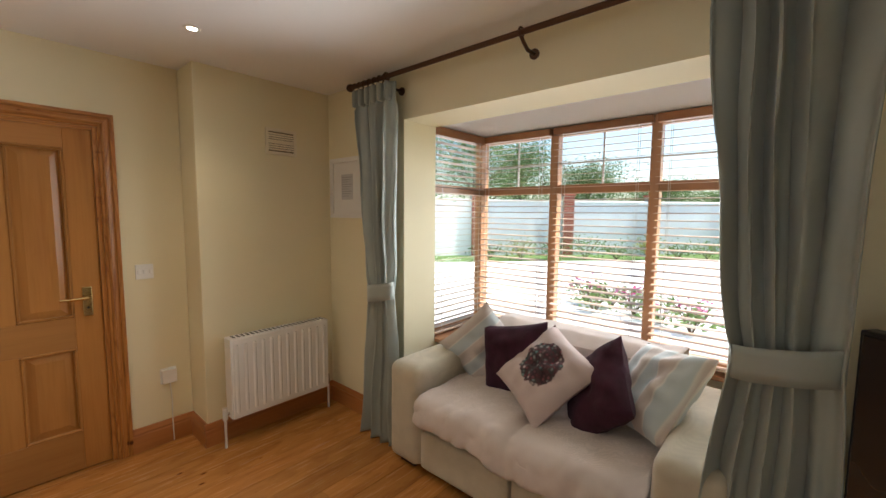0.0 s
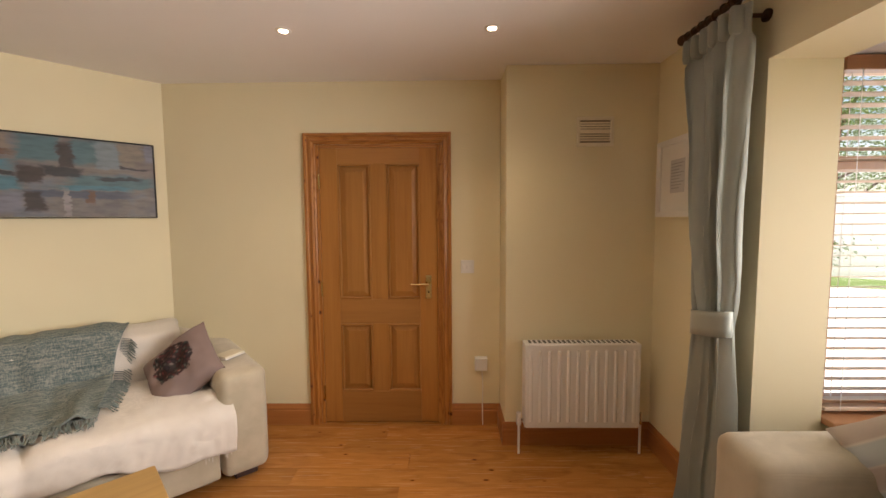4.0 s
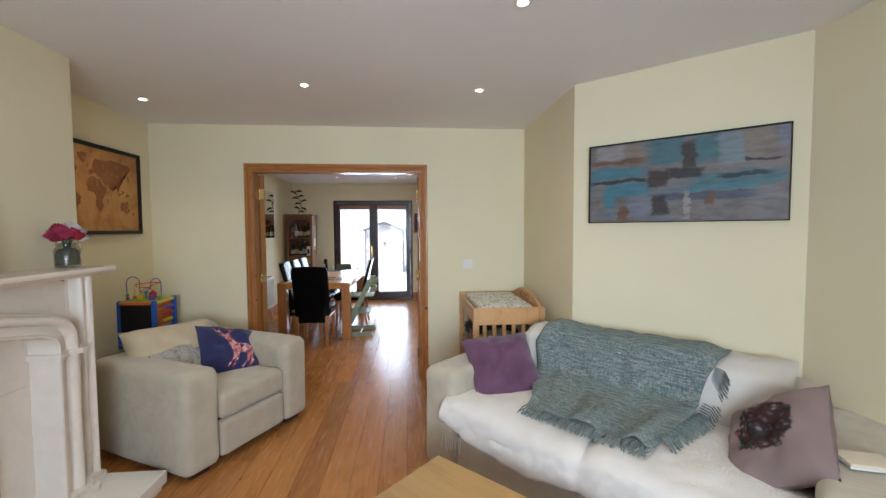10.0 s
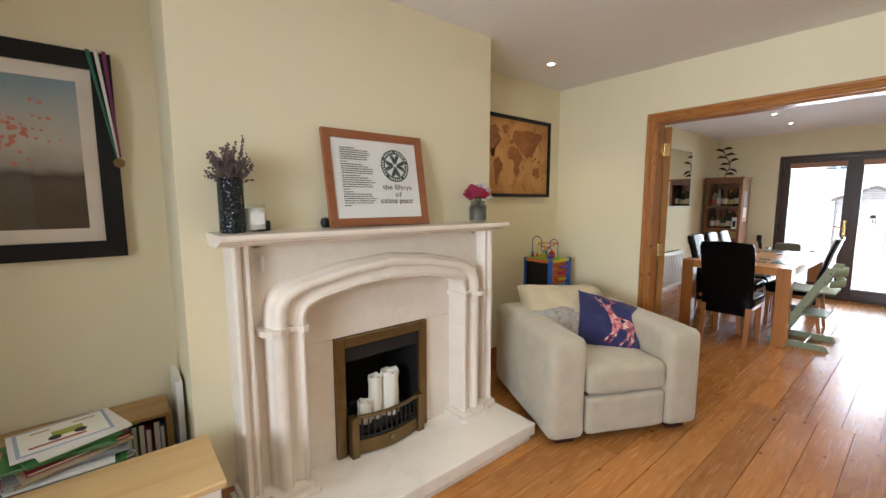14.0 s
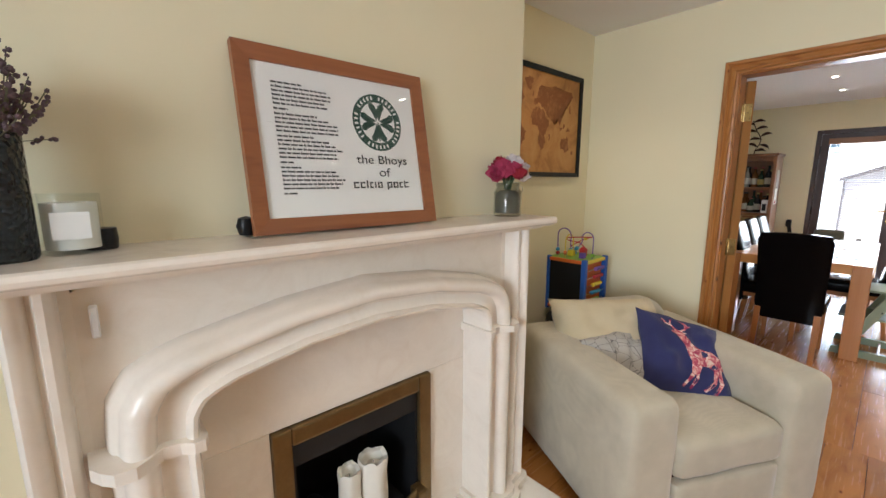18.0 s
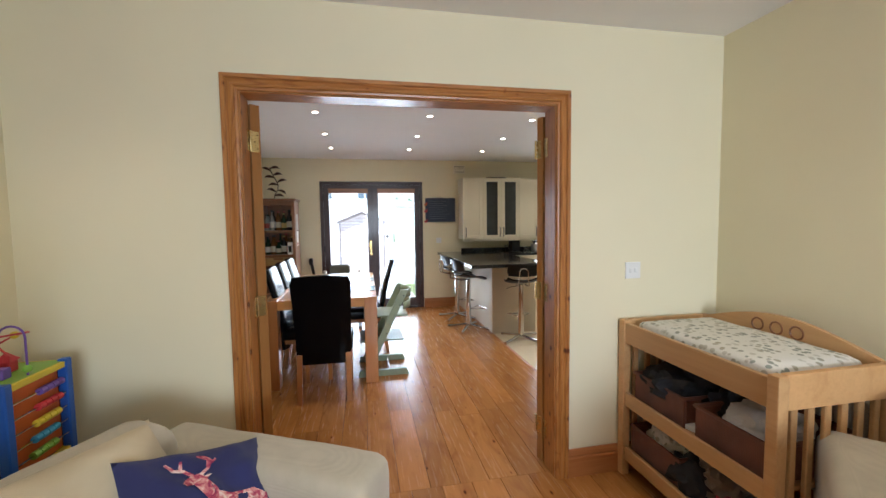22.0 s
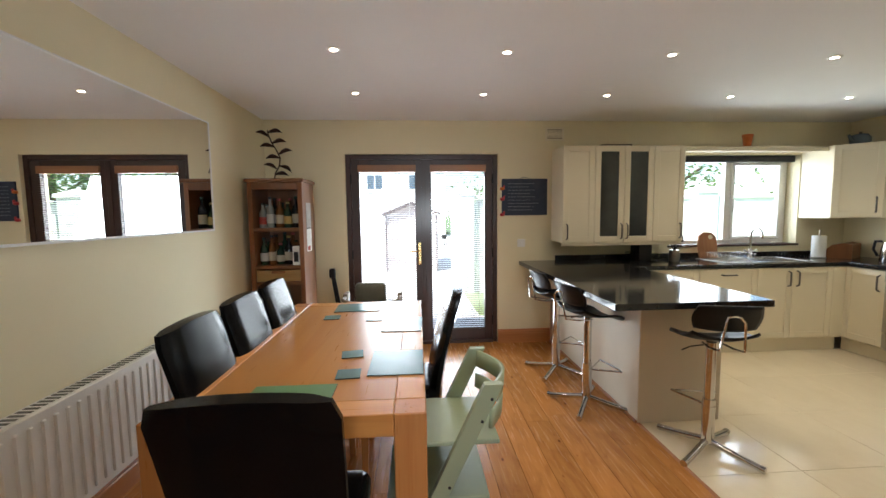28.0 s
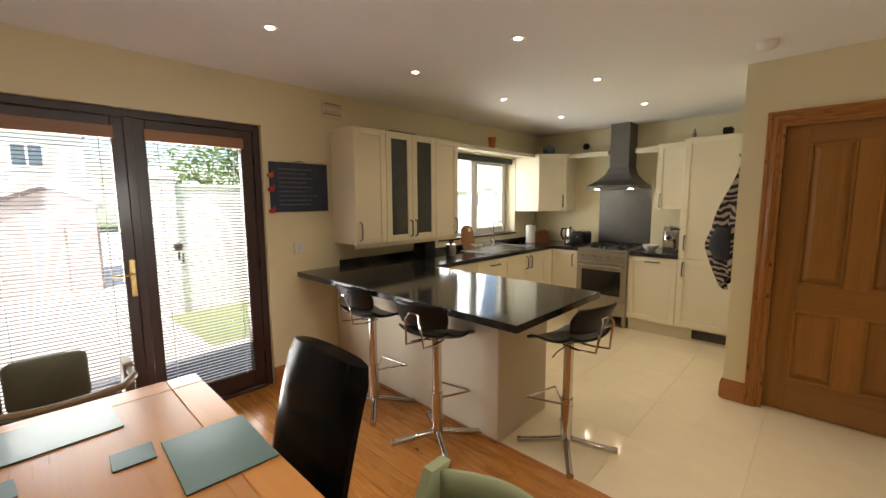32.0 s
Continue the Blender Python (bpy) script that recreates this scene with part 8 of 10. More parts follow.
# place mats and coasters
M_SLATE = plain("blue_green_mat", (0.13, 0.225, 0.245), 0.24, var=0.1)
M_MATGREEN = plain("green_mat", (0.12, 0.24, 0.12), 0.35, var=0.1)
for x, y, w, d, a, mat, lab in ((0.155, -5.21, 0.235, 0.30, 0, M_SLATE, "blue-green place mat on the table"), (0.15, -5.84, 0.23, 0.31, -2, M_SLATE, "blue-green place mat on the table"),
                                (0.48, -6.31, 0.31, 0.24, 3, M_SLATE, "blue-green place mat on the table"), (0.53, -4.885, 0.31, 0.215, 0, M_MATGREEN, "green striped place mat on the table")):
    k = thing("place_mat", pose(x, y, 0.7606, 0, 0, a), lab, "place mat", "place mats")
    part("board", box(-w / 2, w / 2, -d / 2, d / 2, 0, 0.004, 0.0015), M_BLACK, k)
    part("print", box(-w / 2 + 0.001, w / 2 - 0.001, -d / 2 + 0.001, d / 2 - 0.001, 0.0038, 0.0048), mat, k)
for x, y, a in ((0.37, -5.33, 8), (0.35, -5.09, 4), (0.61, -6.04, 5), (0.33, -5.98, -3)):
    k = thing("coaster", pose(x, y, 0.7606, 0, 0, a), "small square blue-green coaster on the table", "coaster", "coasters")
    part("board", box(-0.05, 0.05, -0.05, 0.05, 0, 0.004, 0.0015), M_BLACK, k)
    part("print", box(-0.049, 0.049, -0.049, 0.049, 0.0038, 0.0048), M_SLATE, k)

# ---- mirror ----
mi = thing("wall_mirror", pose(X_DIN, -5.585, 1.715, 0, 0, -90), "wide wall mirror with a thin pale edge", "mirror")
part("glass", box(-0.98, 0.98, -0.028, -0.02, -0.388, 0.388), M_MIRROR, mi)
for x0, x1, z0, z1 in ((-0.995, 0.995, 0.388, 0.398), (-0.995, 0.995, -0.40, -0.388), (-0.995, -0.98, -0.388, 0.388), (0.98, 0.995, -0.388, 0.388)):
    part("edge", box(x0, x1, -0.032, 0, z0, z1, 0.002), M_UPVC, mi)
part("backing", box(-0.978, 0.978, -0.0195, 0, -0.386, 0.386), M_BLACK, mi)

# ---- bookcase with bottles ----
bs_ = thing("bottle_bookcase", pose(1.305, -7.12, 0, 0, 0, 180), "tall wooden bookcase holding bottles, with a drawer", "bookcase")
D = 0.40
for x in (-0.217, 0.217):
    part("side", box(x - 0.02, x + 0.02, 0.0, D, 0, 1.72, 0.003), M_SHELF, bs_)
part("cornice", box(-0.255, 0.255, -0.02, D, 1.72, 1.752, 0.008, 2), M_SHELF, bs_)
for z in (0.05, 0.42, 0.80, 0.945, 1.285):
    part("shelf", box(-0.197, 0.197, 0.004, D - 0.01, z, z + 0.03, 0.003), M_SHELF, bs_)
part("top_rail", box(-0.197, 0.197, 0.0, 0.03, 1.655, 1.72, 0.003), M_SHELF, bs_)
part("back", box(-0.197, 0.197, D - 0.012, D - 0.002, 0, 1.72), M_SHELF, bs_)
dw = part("drawer", box(-0.192, 0.192, 0.008, 0.03, 0.832, 0.935, 0.003), M_OAK, bs_, "pale drawer front with a scooped edge")
part("scoop", box(-0.06, 0.06, 0.004, 0.009, 0.905, 0.93, 0.01), M_SHELF, dw)


def bottle(m, r, h, glass, label_mat, label, cap):
    k = thing("bottle", m, label, "bottle", "bottles in the bookcase")
    part("glass", turned([(0.001, 0), (r * 0.95, 0), (r, 0.008), (r, h * 0.55), (r * 0.85, h * 0.66), (r * 0.38, h * 0.76), (r * 0.34, h * 0.93), (r * 0.42, h * 0.94), (r * 0.42, h), (0.001, h)], 16), glass, k, smooth=True)
    part("label", turned([(r * 1.012, h * 0.14), (r * 1.02, h * 0.15), (r * 1.02, h * 0.43), (r * 1.012, h * 0.44)], 16), label_mat, k, smooth=True)
    part("cap", turned([(0.001, h * 0.93), (r * 0.45, h * 0.93), (r * 0.45, h * 1.005), (0.001, h * 1.005)], 12), cap, k, smooth=True)
    return k


M_BOTTLE = [plain("bottle_" + n, c, 0.08, var=0.05, relief=0) for n, c in (("green", (0.012, 0.03, 0.015)), ("amber", (0.12, 0.045, 0.01)), ("dark", (0.012, 0.012, 0.014)), ("clear", (0.25, 0.26, 0.24)))]
M_LABEL = [plain("label_" + n, c, 0.6, var=0.1) for n, c in (("cream", (0.45, 0.40, 0.30)), ("white", (0.55, 0.54, 0.5)), ("red", (0.35, 0.05, 0.04)), ("gold", (0.45, 0.32, 0.10)))]
BS = bs_.matrix_basis
rbt = random.Random(17)
for z, row in ((1.3155, 0), (0.9755, 1)):
    for i in range(5):
        for j in range(2):
            bottle(BS @ pose(-0.155 + 0.074 * i + rbt.uniform(-0.008, 0.008), 0.12 + 0.12 * j + rbt.uniform(-0.02, 0.02), z), rbt.uniform(0.031, 0.038), rbt.uniform(0.19, 0.295), M_BOTTLE[(0, 2, 1, 2, 0, 3)[rbt.randrange(6)]], M_LABEL[(0, 1, 3, 1, 0, 2)[rbt.randrange(6)]],
                   "corked bottle with a paper label on the shelf", (M_IRON, M_LABEL[3], M_IRON, M_BOTTLE[0], M_LABEL[2])[(2 * i + 3 * j) % 5])
gb = thing("boxed_bottle", BS @ pose(0.165, 0.03, 0.9755), "white gift box with a dark panel on the shelf", "box")
cal = thing("wall_calendar", pose(1.067, -7.30, 1.30, 0, 0, -90), "paper wall calendar hanging on the bookcase side", "calendar")
part("picture_sheet", box(-0.075, 0.075, -0.004, 0, 0.01, 0.24), plain("photo_print", (0.42, 0.40, 0.38), 0.4, var=0.4, big=18), cal)
part("date_sheet", box(-0.075, 0.075, -0.004, 0, -0.21, 0.0), M_WHITE, cal)
part("red_panel", box(-0.06, 0.02, -0.0055, -0.004, -0.20, -0.16), M_LABEL[2], cal)
part("spiral", rod((-0.07, -0.003, 0.005), (0.07, -0.003, 0.005), 0.004, 8), M_IRON, cal)
part("box", box(-0.04, 0.02, 0, 0.1, 0, 0.17, 0.002), M_WHITE, gb)
part("panel", box(-0.03, 0.01, -0.002, 0, 0.03, 0.12), M_BLACK, gb)
# bare metal branch on the bookcase
br = thing("metal_branch", pose(1.33, -7.30, 1.752), "rust-brown metal branch ornament with curved leaves", "ornament")
M_RUST = plain("rusty_metal", (0.05, 0.022, 0.014), 0.6, 0.4, 0.25, 30)
stem = [(0.03, 0, 0.0), (0.02, 0, 0.06), (-0.02, 0, 0.13), (-0.03, 0.0, 0.2), (0.0, 0, 0.27), (0.04, 0, 0.34), (0.07, 0, 0.42), (0.075, 0, 0.45)]
part("base", turned([(0.001, 0), (0.05, 0), (0.05, 0.006), (0.001, 0.008)], 16, m=pose(0.03, 0, 0)), M_RUST, br)
part("stem", pipe(stem, 0.006, 6), M_RUST, br, smooth=True)
for x, z, s, a in ((0.025, 0.05, -1, 5), (0.0, 0.10, 1, 28), (-0.02, 0.13, -1, -20), (-0.028, 0.20, 1, 8), (-0.02, 0.235, -1, 25), (0.02, 0.30, 1, 12), (0.035, 0.335, -1, 15), (0.06, 0.39, 1, 30), (0.07, 0.43, -1, 10)):
    b = sheet(lambda u, v: Vector((s * 0.125 * u, (v - 0.5) * 0.014, (v - 0.5) * 0.034 * math.sin(math.pi * min(1, u * 0.95 + 0.05)) + 0.034 * math.sin(2.4 * u) - 0.012 * u)), 12, 4)
    ob = part("leaf", b, M_RUST, br, smooth=True, at=pose(x, 0, z, 0, -s * (a - 15), 0))
    thick(ob, 0.003)
tp = thing("tripod", pose(0.90, -7.60, 0), "folded black tripod leaning in the corner", "tripod")
for dx in (-0.02, 0.0, 0.02):
    part("leg", rod((-0.12 + dx, 0.06, 0.0), (0.03 + dx * 0.5, -0.06, 0.78), 0.012), M_BLACK, tp, smooth=True)
part("head", soft(0.06, 0.06, 0.1, 0.015, 0, 3, 0, 0, (0.04, -0.07, 0.82)), M_BLACK, tp)

# ---- chalkboard ----
bb_ = thing("chalkboard", pose(-1.107, Y_END, 1.595, 0, 0, 180), "dark blue chalkboard with chalk writing and red ornaments", "chalkboard")
part("board", box(-0.247, 0.247, -0.015, 0, -0.195, 0.195, 0.002), stone("slate_blue", (0.022, 0.035, 0.07), (0.05, 0.06, 0.09), 4.0, 0.6), bb_)
b = bmesh.new()
rc = random.Random(2)
for i in range(9):
    z = 0.14 - 0.035 * i
    x = -0.18
    while x < 0.02 + 0.13 * rc.random():
        w = rc.uniform(0.012, 0.035)
        box(x, x + w, -0.0162, -0.0152, z, z + 0.006, bm=b)
        x += w + 0.008
tagged(part("chalk_writing", b, plain("chalk", (0.22, 0.25, 0.30), 0.9), bb_), kind="stuff")
part("hanger", pipe([(-0.05, -0.006, 0.196), (0.0, -0.006, 0.212), (0.05, -0.006, 0.196)], 0.003, 5), M_IRON, bb_)
for z, n in ((0.09, "orange"), (-0.02, "red"), (-0.185, "red")):
    o = thing("red_ornament", pose(-0.862, Y_END, 1.595 + z), "small red bird-shaped ornament hanging by the chalkboard", "ornament", "red ornaments")
    part("body", soft(0.05, 0.03, 0.035, 0.015, 0, 4, 0, 0, (0, 0.02, 0)), M_TOY[n], o, smooth=True)
    part("tail", soft(0.02, 0.02, 0.03, 0.008, 0, 3, 0, 0, (-0.02, 0.02, 0.02)), M_TOY["red"], o, smooth=True)

# ---- kitchen units ----
def handle_bar(parent, x, z, upright, y=0.0, length=0.15):
    """A bow handle in front of the face y, which looks to -y."""
    if upright:
        pts = [(x, y, z - length / 2), (x, y - 0.028, z - length / 2 + 0.012), (x, y - 0.03, z), (x, y - 0.028, z + length / 2 - 0.012), (x, y, z + length / 2)]
    else:
        pts = [(x - length / 2, y, z), (x - length / 2 + 0.012, y - 0.028, z), (x, y - 0.03, z), (x + length / 2 - 0.012, y - 0.028, z), (x + length / 2, y, z)]
    part("handle", pipe(pts, 0.0075, 8), M_PEWTER, parent, "dark pewter bow handle", True)


def shaker(parent, x0, x1, z0, z1, handle=None, glazed=False, name="door"):
    """A framed unit door on the face y = 0, looking to -y; handle is (x, z, upright)."""
    g, s, t = 0.002, 0.06, 0.02
    b = bmesh.new()
    for u0, u1, v0, v1 in ((x0 + g, x0 + s, z0 + g, z1 - g), (x1 - s, x1 - g, z0 + g, z1 - g), (x0 + s, x1 - s, z0 + g, z0 + s), (x0 + s, x1 - s, z1 - s, z1 - g)):
        box(u0, u1, -t, 0, v0, v1, 0.002, bm=b)
    d = part(name, b, M_CREAM, parent)
    if glazed:
        part("pane", box(x0 + s - 0.002, x1 - s + 0.002, -0.012, -0.008, z0 + s - 0.002, z1 - s + 0.002), plain("smoked_glass", (0.05, 0.055, 0.055), 0.12, var=0.25, big=9, relief=0), d, "smoky glass panel")
    else:
        part("panel", box(x0 + s - 0.004, x1 - s + 0.004, -0.011, -0.001, z0 + s - 0.004, z1 - s + 0.004), M_CREAM, d)
    if handle:
        handle_bar(d, handle[0], handle[1], handle[2], -t)
    return d


def unit(name, m, w, d, z0, z1, label, category="cabinet"):
    """A carcass, x from 0 to w, front face y = 0 looking to -y, depth d."""
    u = thing(name, m, label, category)
    part("carcass", box(0.001, w - 0.001, 0, d, z0, z1, 0.002), M_CREAM, u)
    return u


# wall units left of the window: the front looks to +y
XL, WZ_0, WZ_1 = -1.405, 1.12, 2.085
wu = unit("wall_cabinet", pose(XL, -7.41, 0, 0, 0, 180), 0.325, 0.33, WZ_0, WZ_1, "cream wall cabinet with a plain framed door")
shaker(wu, 0, 0.325, WZ_0, WZ_1, (0.04, 1.23, True))
wu = unit("glazed_wall_cabinet", pose(XL - 0.325, -7.41, 0, 0, 0, 180), 0.61, 0.33, WZ_0, WZ_1, "cream wall cabinet with two narrow glass doors")
shaker(wu, 0, 0.305, WZ_0, WZ_1, (0.275, 1.23, True), True)
shaker(wu, 0.305, 0.61, WZ_0, WZ_1, (0.335, 1.23, True), True)
wu = unit("wall_cabinet", pose(XL - 0.935, -7.41, 0, 0, 0, 180), 0.325, 0.33, WZ_0, WZ_1, "cream wall cabinet with a plain framed door")
shaker(wu, 0, 0.325, WZ_0, WZ_1, (0.285, 1.23, True))
structure("light_pelmet", box(XL - 1.26, XL, -7.425, -7.405, 1.085, 1.12, 0.003), M_CREAM, "cream pelmet below the wall cabinets")
# diagonal corner wall unit
cu = thing("corner_wall_cabinet", pose(0, 0, 0), "cream diagonal corner wall cabinet", "cabinet")
part("carcass", prism([(-4.26, Y_END), (-4.26, -7.39), (-4.53, -7.13), (X_KIT, -7.13), (X_KIT, Y_END)], 1.335, 2.085), M_CREAM, cu)
fw = math.hypot(0.27, 0.26)
fc = new("front")
fc.parent = cu
fc.matrix_basis = pose(-4.26, -7.389, 0, 0, 0, math.degrees(math.atan2(0.26, -0.27)))
shaker(fc, 0, fw, 1.345, 2.08, (fw - 0.05, 1.47, True))
for x0, x1, y0, y1, lab in ((-4.26, -2.67, -7.74, -7.44, "cream shelf board above the kitchen window"), (-4.83, -4.60, -7.13, -6.0, "cream shelf board beside the cooker hood")):
    s_ = thing("shelf_board", pose(0, 0, 0), lab, "shelf")
    if x1 > -4.5:
        part("board", box(x0, x1, y0, y1, 2.06, 2.085, 0.003), M_CREAM, s_)
        part("fascia", box(x0, x1, y1 - 0.018, y1, 2.035, 2.0595, 0.002), M_CREAM, s_)
    else:
        part("board", box(x0, x1, -7.13, -6.62, 2.06, 2.085, 0.003), M_CREAM, s_)
        part("board", box(x0, x1, -6.30, -6.0, 2.06, 2.085, 0.003), M_CREAM, s_)
        part("fascia", box(x1 - 0.018, x1, -7.13, -6.62, 2.025, 2.0595, 0.002), M_CREAM, s_)
        part("fascia", box(x1 - 0.018, x1, -6.30, -6.0, 2.025, 2.0595, 0.002), M_CREAM, s_)
# base units along the window wall
for x0, w, doors, lab in ((-2.05, 0.62, 1, "cream base cabinet with one door"), (-2.67, 0.60, 0, "cream dishwasher front with a bar handle"), (-3.27, 0.79, 2, "cream sink cabinet with two doors"), (-4.06, 0.14, 3, "narrow cream filler cabinet")):
    bu = unit("base_cabinet", pose(x0, -7.15, 0, 0, 0, 180), w, 0.58, 0.14, 0.862, lab)
    if doors == 0:
        shaker(bu, 0, w, 0.15, 0.86, (w / 2, 0.80, False))
    elif doors == 1:
        shaker(bu, 0, w, 0.15, 0.72, (0.06, 0.64, True))
        shaker(bu, 0, w, 0.72, 0.86, (w / 2, 0.79, False), name="drawer")
    elif doors == 2:
        shaker(bu, 0, w * 0.46, 0.15, 0.86, (w * 0.46 - 0.045, 0.75, True))
        shaker(bu, w * 0.46, w, 0.15, 0.86, (w * 0.46 + 0.045, 0.75, True))
    else:
        part("filler", box(0.001, w - 0.001, -0.018, 0, 0.15, 0.86, 0.002), M_CREAM, bu)
structure("kickboard", box(-4.20, -2.0, -7.215, -7.20, 0.0, 0.14), M_CREAM, "cream kickboard")
# along the cooker wall: fronts look to +x
bu = unit("base_cabinet", pose(-4.22, -7.15, 0, 0, 0, 90), 0.37, 0.59, 0.14, 0.862, "cream corner base cabinet beside the cooker")
shaker(bu, 0.0, 0.37, 0.15, 0.86, (0.31, 0.74, True))
bu = unit("base_cabinet", pose(-4.22, -6.18, 0, 0, 0, 90), 0.49, 0.59, 0.14, 0.862, "cream base cabinet with a bar handle")
shaker(bu, 0, 0.49, 0.15, 0.86, (0.245, 0.81, False))
tu = unit("tall_cabinet", pose(-4.22, -5.69, 0, 0, 0, 90), 0.61, 0.60, 0.14, 2.10, "tall cream fridge cabinet with two doors")
shaker(tu, 0, 0.61, 0.15, 0.872, (0.05, 0.76, True))
shaker(tu, 0, 0.61, 0.872, 2.095, (0.05, 1.04, True))
vg = part("kick_grille", box(0.16, 0.58, 0.035, 0.05, 0.03, 0.12, 0.003), M_IRON, tu, "black ventilation grille")
for i in range(5):
    part("grille_bar", box(0.17, 0.57, 0.03, 0.036, 0.038 + 0.016 * i, 0.045 + 0.016 * i), plain("grille_grey", (0.1, 0.1, 0.1), 0.5), vg)
wu = unit("wall_cabinet", pose(-4.50, -6.02, 0, 0, 0, 90), 0.325, 0.33, 1.37, 2.10, "cream wall cabinet beside the tall cabinet")
shaker(wu, 0, 0.325, 1.37, 2.095, (0.05, 1.47, True))
structure("kickboard", box(-4.29, -4.275, -6.18, -5.09, 0.0, 0.14), M_CREAM, "cream kickboard")
structure("kickboard", box(-4.29, -4.275, -7.2, -6.80, 0.0, 0.14), M_CREAM, "cream kickboard")

# ---- peninsula and worktops ----
pn = thing("peninsula_base", pose(0, 0, 0), "cream painted base of the breakfast bar", "breakfast bar")
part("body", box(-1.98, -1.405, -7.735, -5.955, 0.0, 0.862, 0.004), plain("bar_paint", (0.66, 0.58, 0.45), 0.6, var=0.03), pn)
part("floor_trim", box(-1.404, -1.39, -7.735, -5.955, 0.0, 0.02, 0.003), M_SKIRT, pn)
wt = thing("worktop", pose(0, 0, 0), "polished black granite worktop with a breakfast bar", "worktop")
part("bar_top", box(-2.0, -1.05, -7.738, -5.60, 0.865, 0.905, 0.004, 2), M_GRANITE, wt)
part("counter", box(-4.828, -2.001, -7.738, -7.12, 0.865, 0.905, 0.004, 2), M_GRANITE, wt)
part("counter", box(-4.828, -4.19, -7.119, -6.785, 0.865, 0.905, 0.004, 2), M_GRANITE, wt)
part("counter", box(-4.828, -4.19, -6.175, -5.692, 0.865, 0.905, 0.004, 2), M_GRANITE, wt)
part("upstand", box(-4.828, -1.45, -7.738, -7.722, 0.9055, 0.96, 0.003), M_GRANITE, wt)
sk = thing("sink", pose(-3.45, -7.42, 0.905), "stainless steel sink with drainer under the window", "sink")
b = bmesh.new()
for x0, x1, y0, y1 in ((-0.46, 0.46, -0.22, -0.2), (-0.46, 0.46, 0.2, 0.22), (-0.46, -0.44, -0.2, 0.2), (0.02, 0.46, -0.2, 0.2)):
    box(x0, x1, y0, y1, 0.0, 0.006, 0.002, bm=b)
part("rim", b, M_STEEL, sk)
part("bowl_floor", box(-0.44, 0.02, -0.2, 0.2, 0.0006, 0.003), plain("sink_dark", (0.2, 0.2, 0.2), 0.25, 1.0), sk)
for i in range(7):
    part("drainer_rib", box(0.08, 0.42, -0.16 + 0.05 * i, -0.145 + 0.05 * i, 0.006, 0.01, 0.002), M_STEEL, sk)
tap = thing("tap", pose(-3.62, -7.64, 0.905), "tall chrome swan-neck kitchen tap", "tap")
part("body", turned([(0.001, 0), (0.03, 0), (0.028, 0.012), (0.02, 0.03), (0.02, 0.09), (0.012, 0.1)], 16), M_CHROME, tap, smooth=True)
part("spout", pipe([(0, 0, 0.08), (0, 0, 0.25)] + [(0, 0.075 - 0.075 * math.cos(radians(a)), 0.25 + 0.075 * math.sin(radians(a))) for a in range(15, 181, 15)] + [(0, 0.15, 0.22)], 0.011, 10), M_CHROME, tap, smooth=True)
for s in (-1, 1):
    part("tap_lever", pipe([(0, 0, 0.06), (s * 0.04, 0, 0.065), (s * 0.075, 0.01, 0.085)], 0.008, 8), M_CHROME, tap, smooth=True)

# ---- kitchen window ----
kw = new("window_2")
tagged(kw, "white kitchen window with two panes", "window", "", "structure")
YW = -7.90
for x0, x1, z0, z1 in ((KW_L, KW_L + 0.06, KW_B, KW_T), (KW_R - 0.06, KW_R, KW_B, KW_T), (KW_L + 0.06, KW_R - 0.06, KW_B, KW_B + 0.06), (KW_L + 0.06, KW_R - 0.06, KW_T - 0.06, KW_T), (-3.57, -3.50, KW_B + 0.06, KW_T - 0.06)):
    part("window_frame", box(x0, x1, YW - 0.06, YW, z0, z1, 0.006, 2), M_UPVC, kw)
for x0, x1 in ((-4.19, -3.57), (-3.50, -2.81)):
    gl = part("pane", box(x0, x1, YW - 0.035, YW - 0.029, KW_B + 0.06, KW_T - 0.06), M_GLASS, kw)
    gl.visible_shadow = False
for x0, x1, z0, z1 in ((-4.188, -4.15, KW_B + 0.062, KW_T - 0.062), (-3.61, -3.572, KW_B + 0.062, KW_T - 0.062), (-4.15, -3.61, KW_B + 0.062, KW_B + 0.1), (-4.15, -3.61, KW_T - 0.1, KW_T - 0.062)):
    part("sash", box(x0, x1, YW - 0.028, YW + 0.012, z0, z1, 0.004), M_UPVC, kw)
part("window_handle", box(-3.60, -3.583, YW + 0.012, YW + 0.035, 1.42, 1.56, 0.004), M_UPVC, kw)
part("window_sill", box(KW_L - 0.02, KW_R + 0.02, YW, -7.72, KW_B - 0.005, KW_B + 0.018, 0.004), M_WENGE, kw, "dark wooden sill")
rb_ = thing("roller_blind", pose(-3.5, -7.80, 1.995), "dark slatted blind raised to the top of the kitchen window", "blind")
part("roll", box(-0.72, 0.72, -0.03, 0.03, -0.03, 0.04, 0.006), M_IRON, rb_)

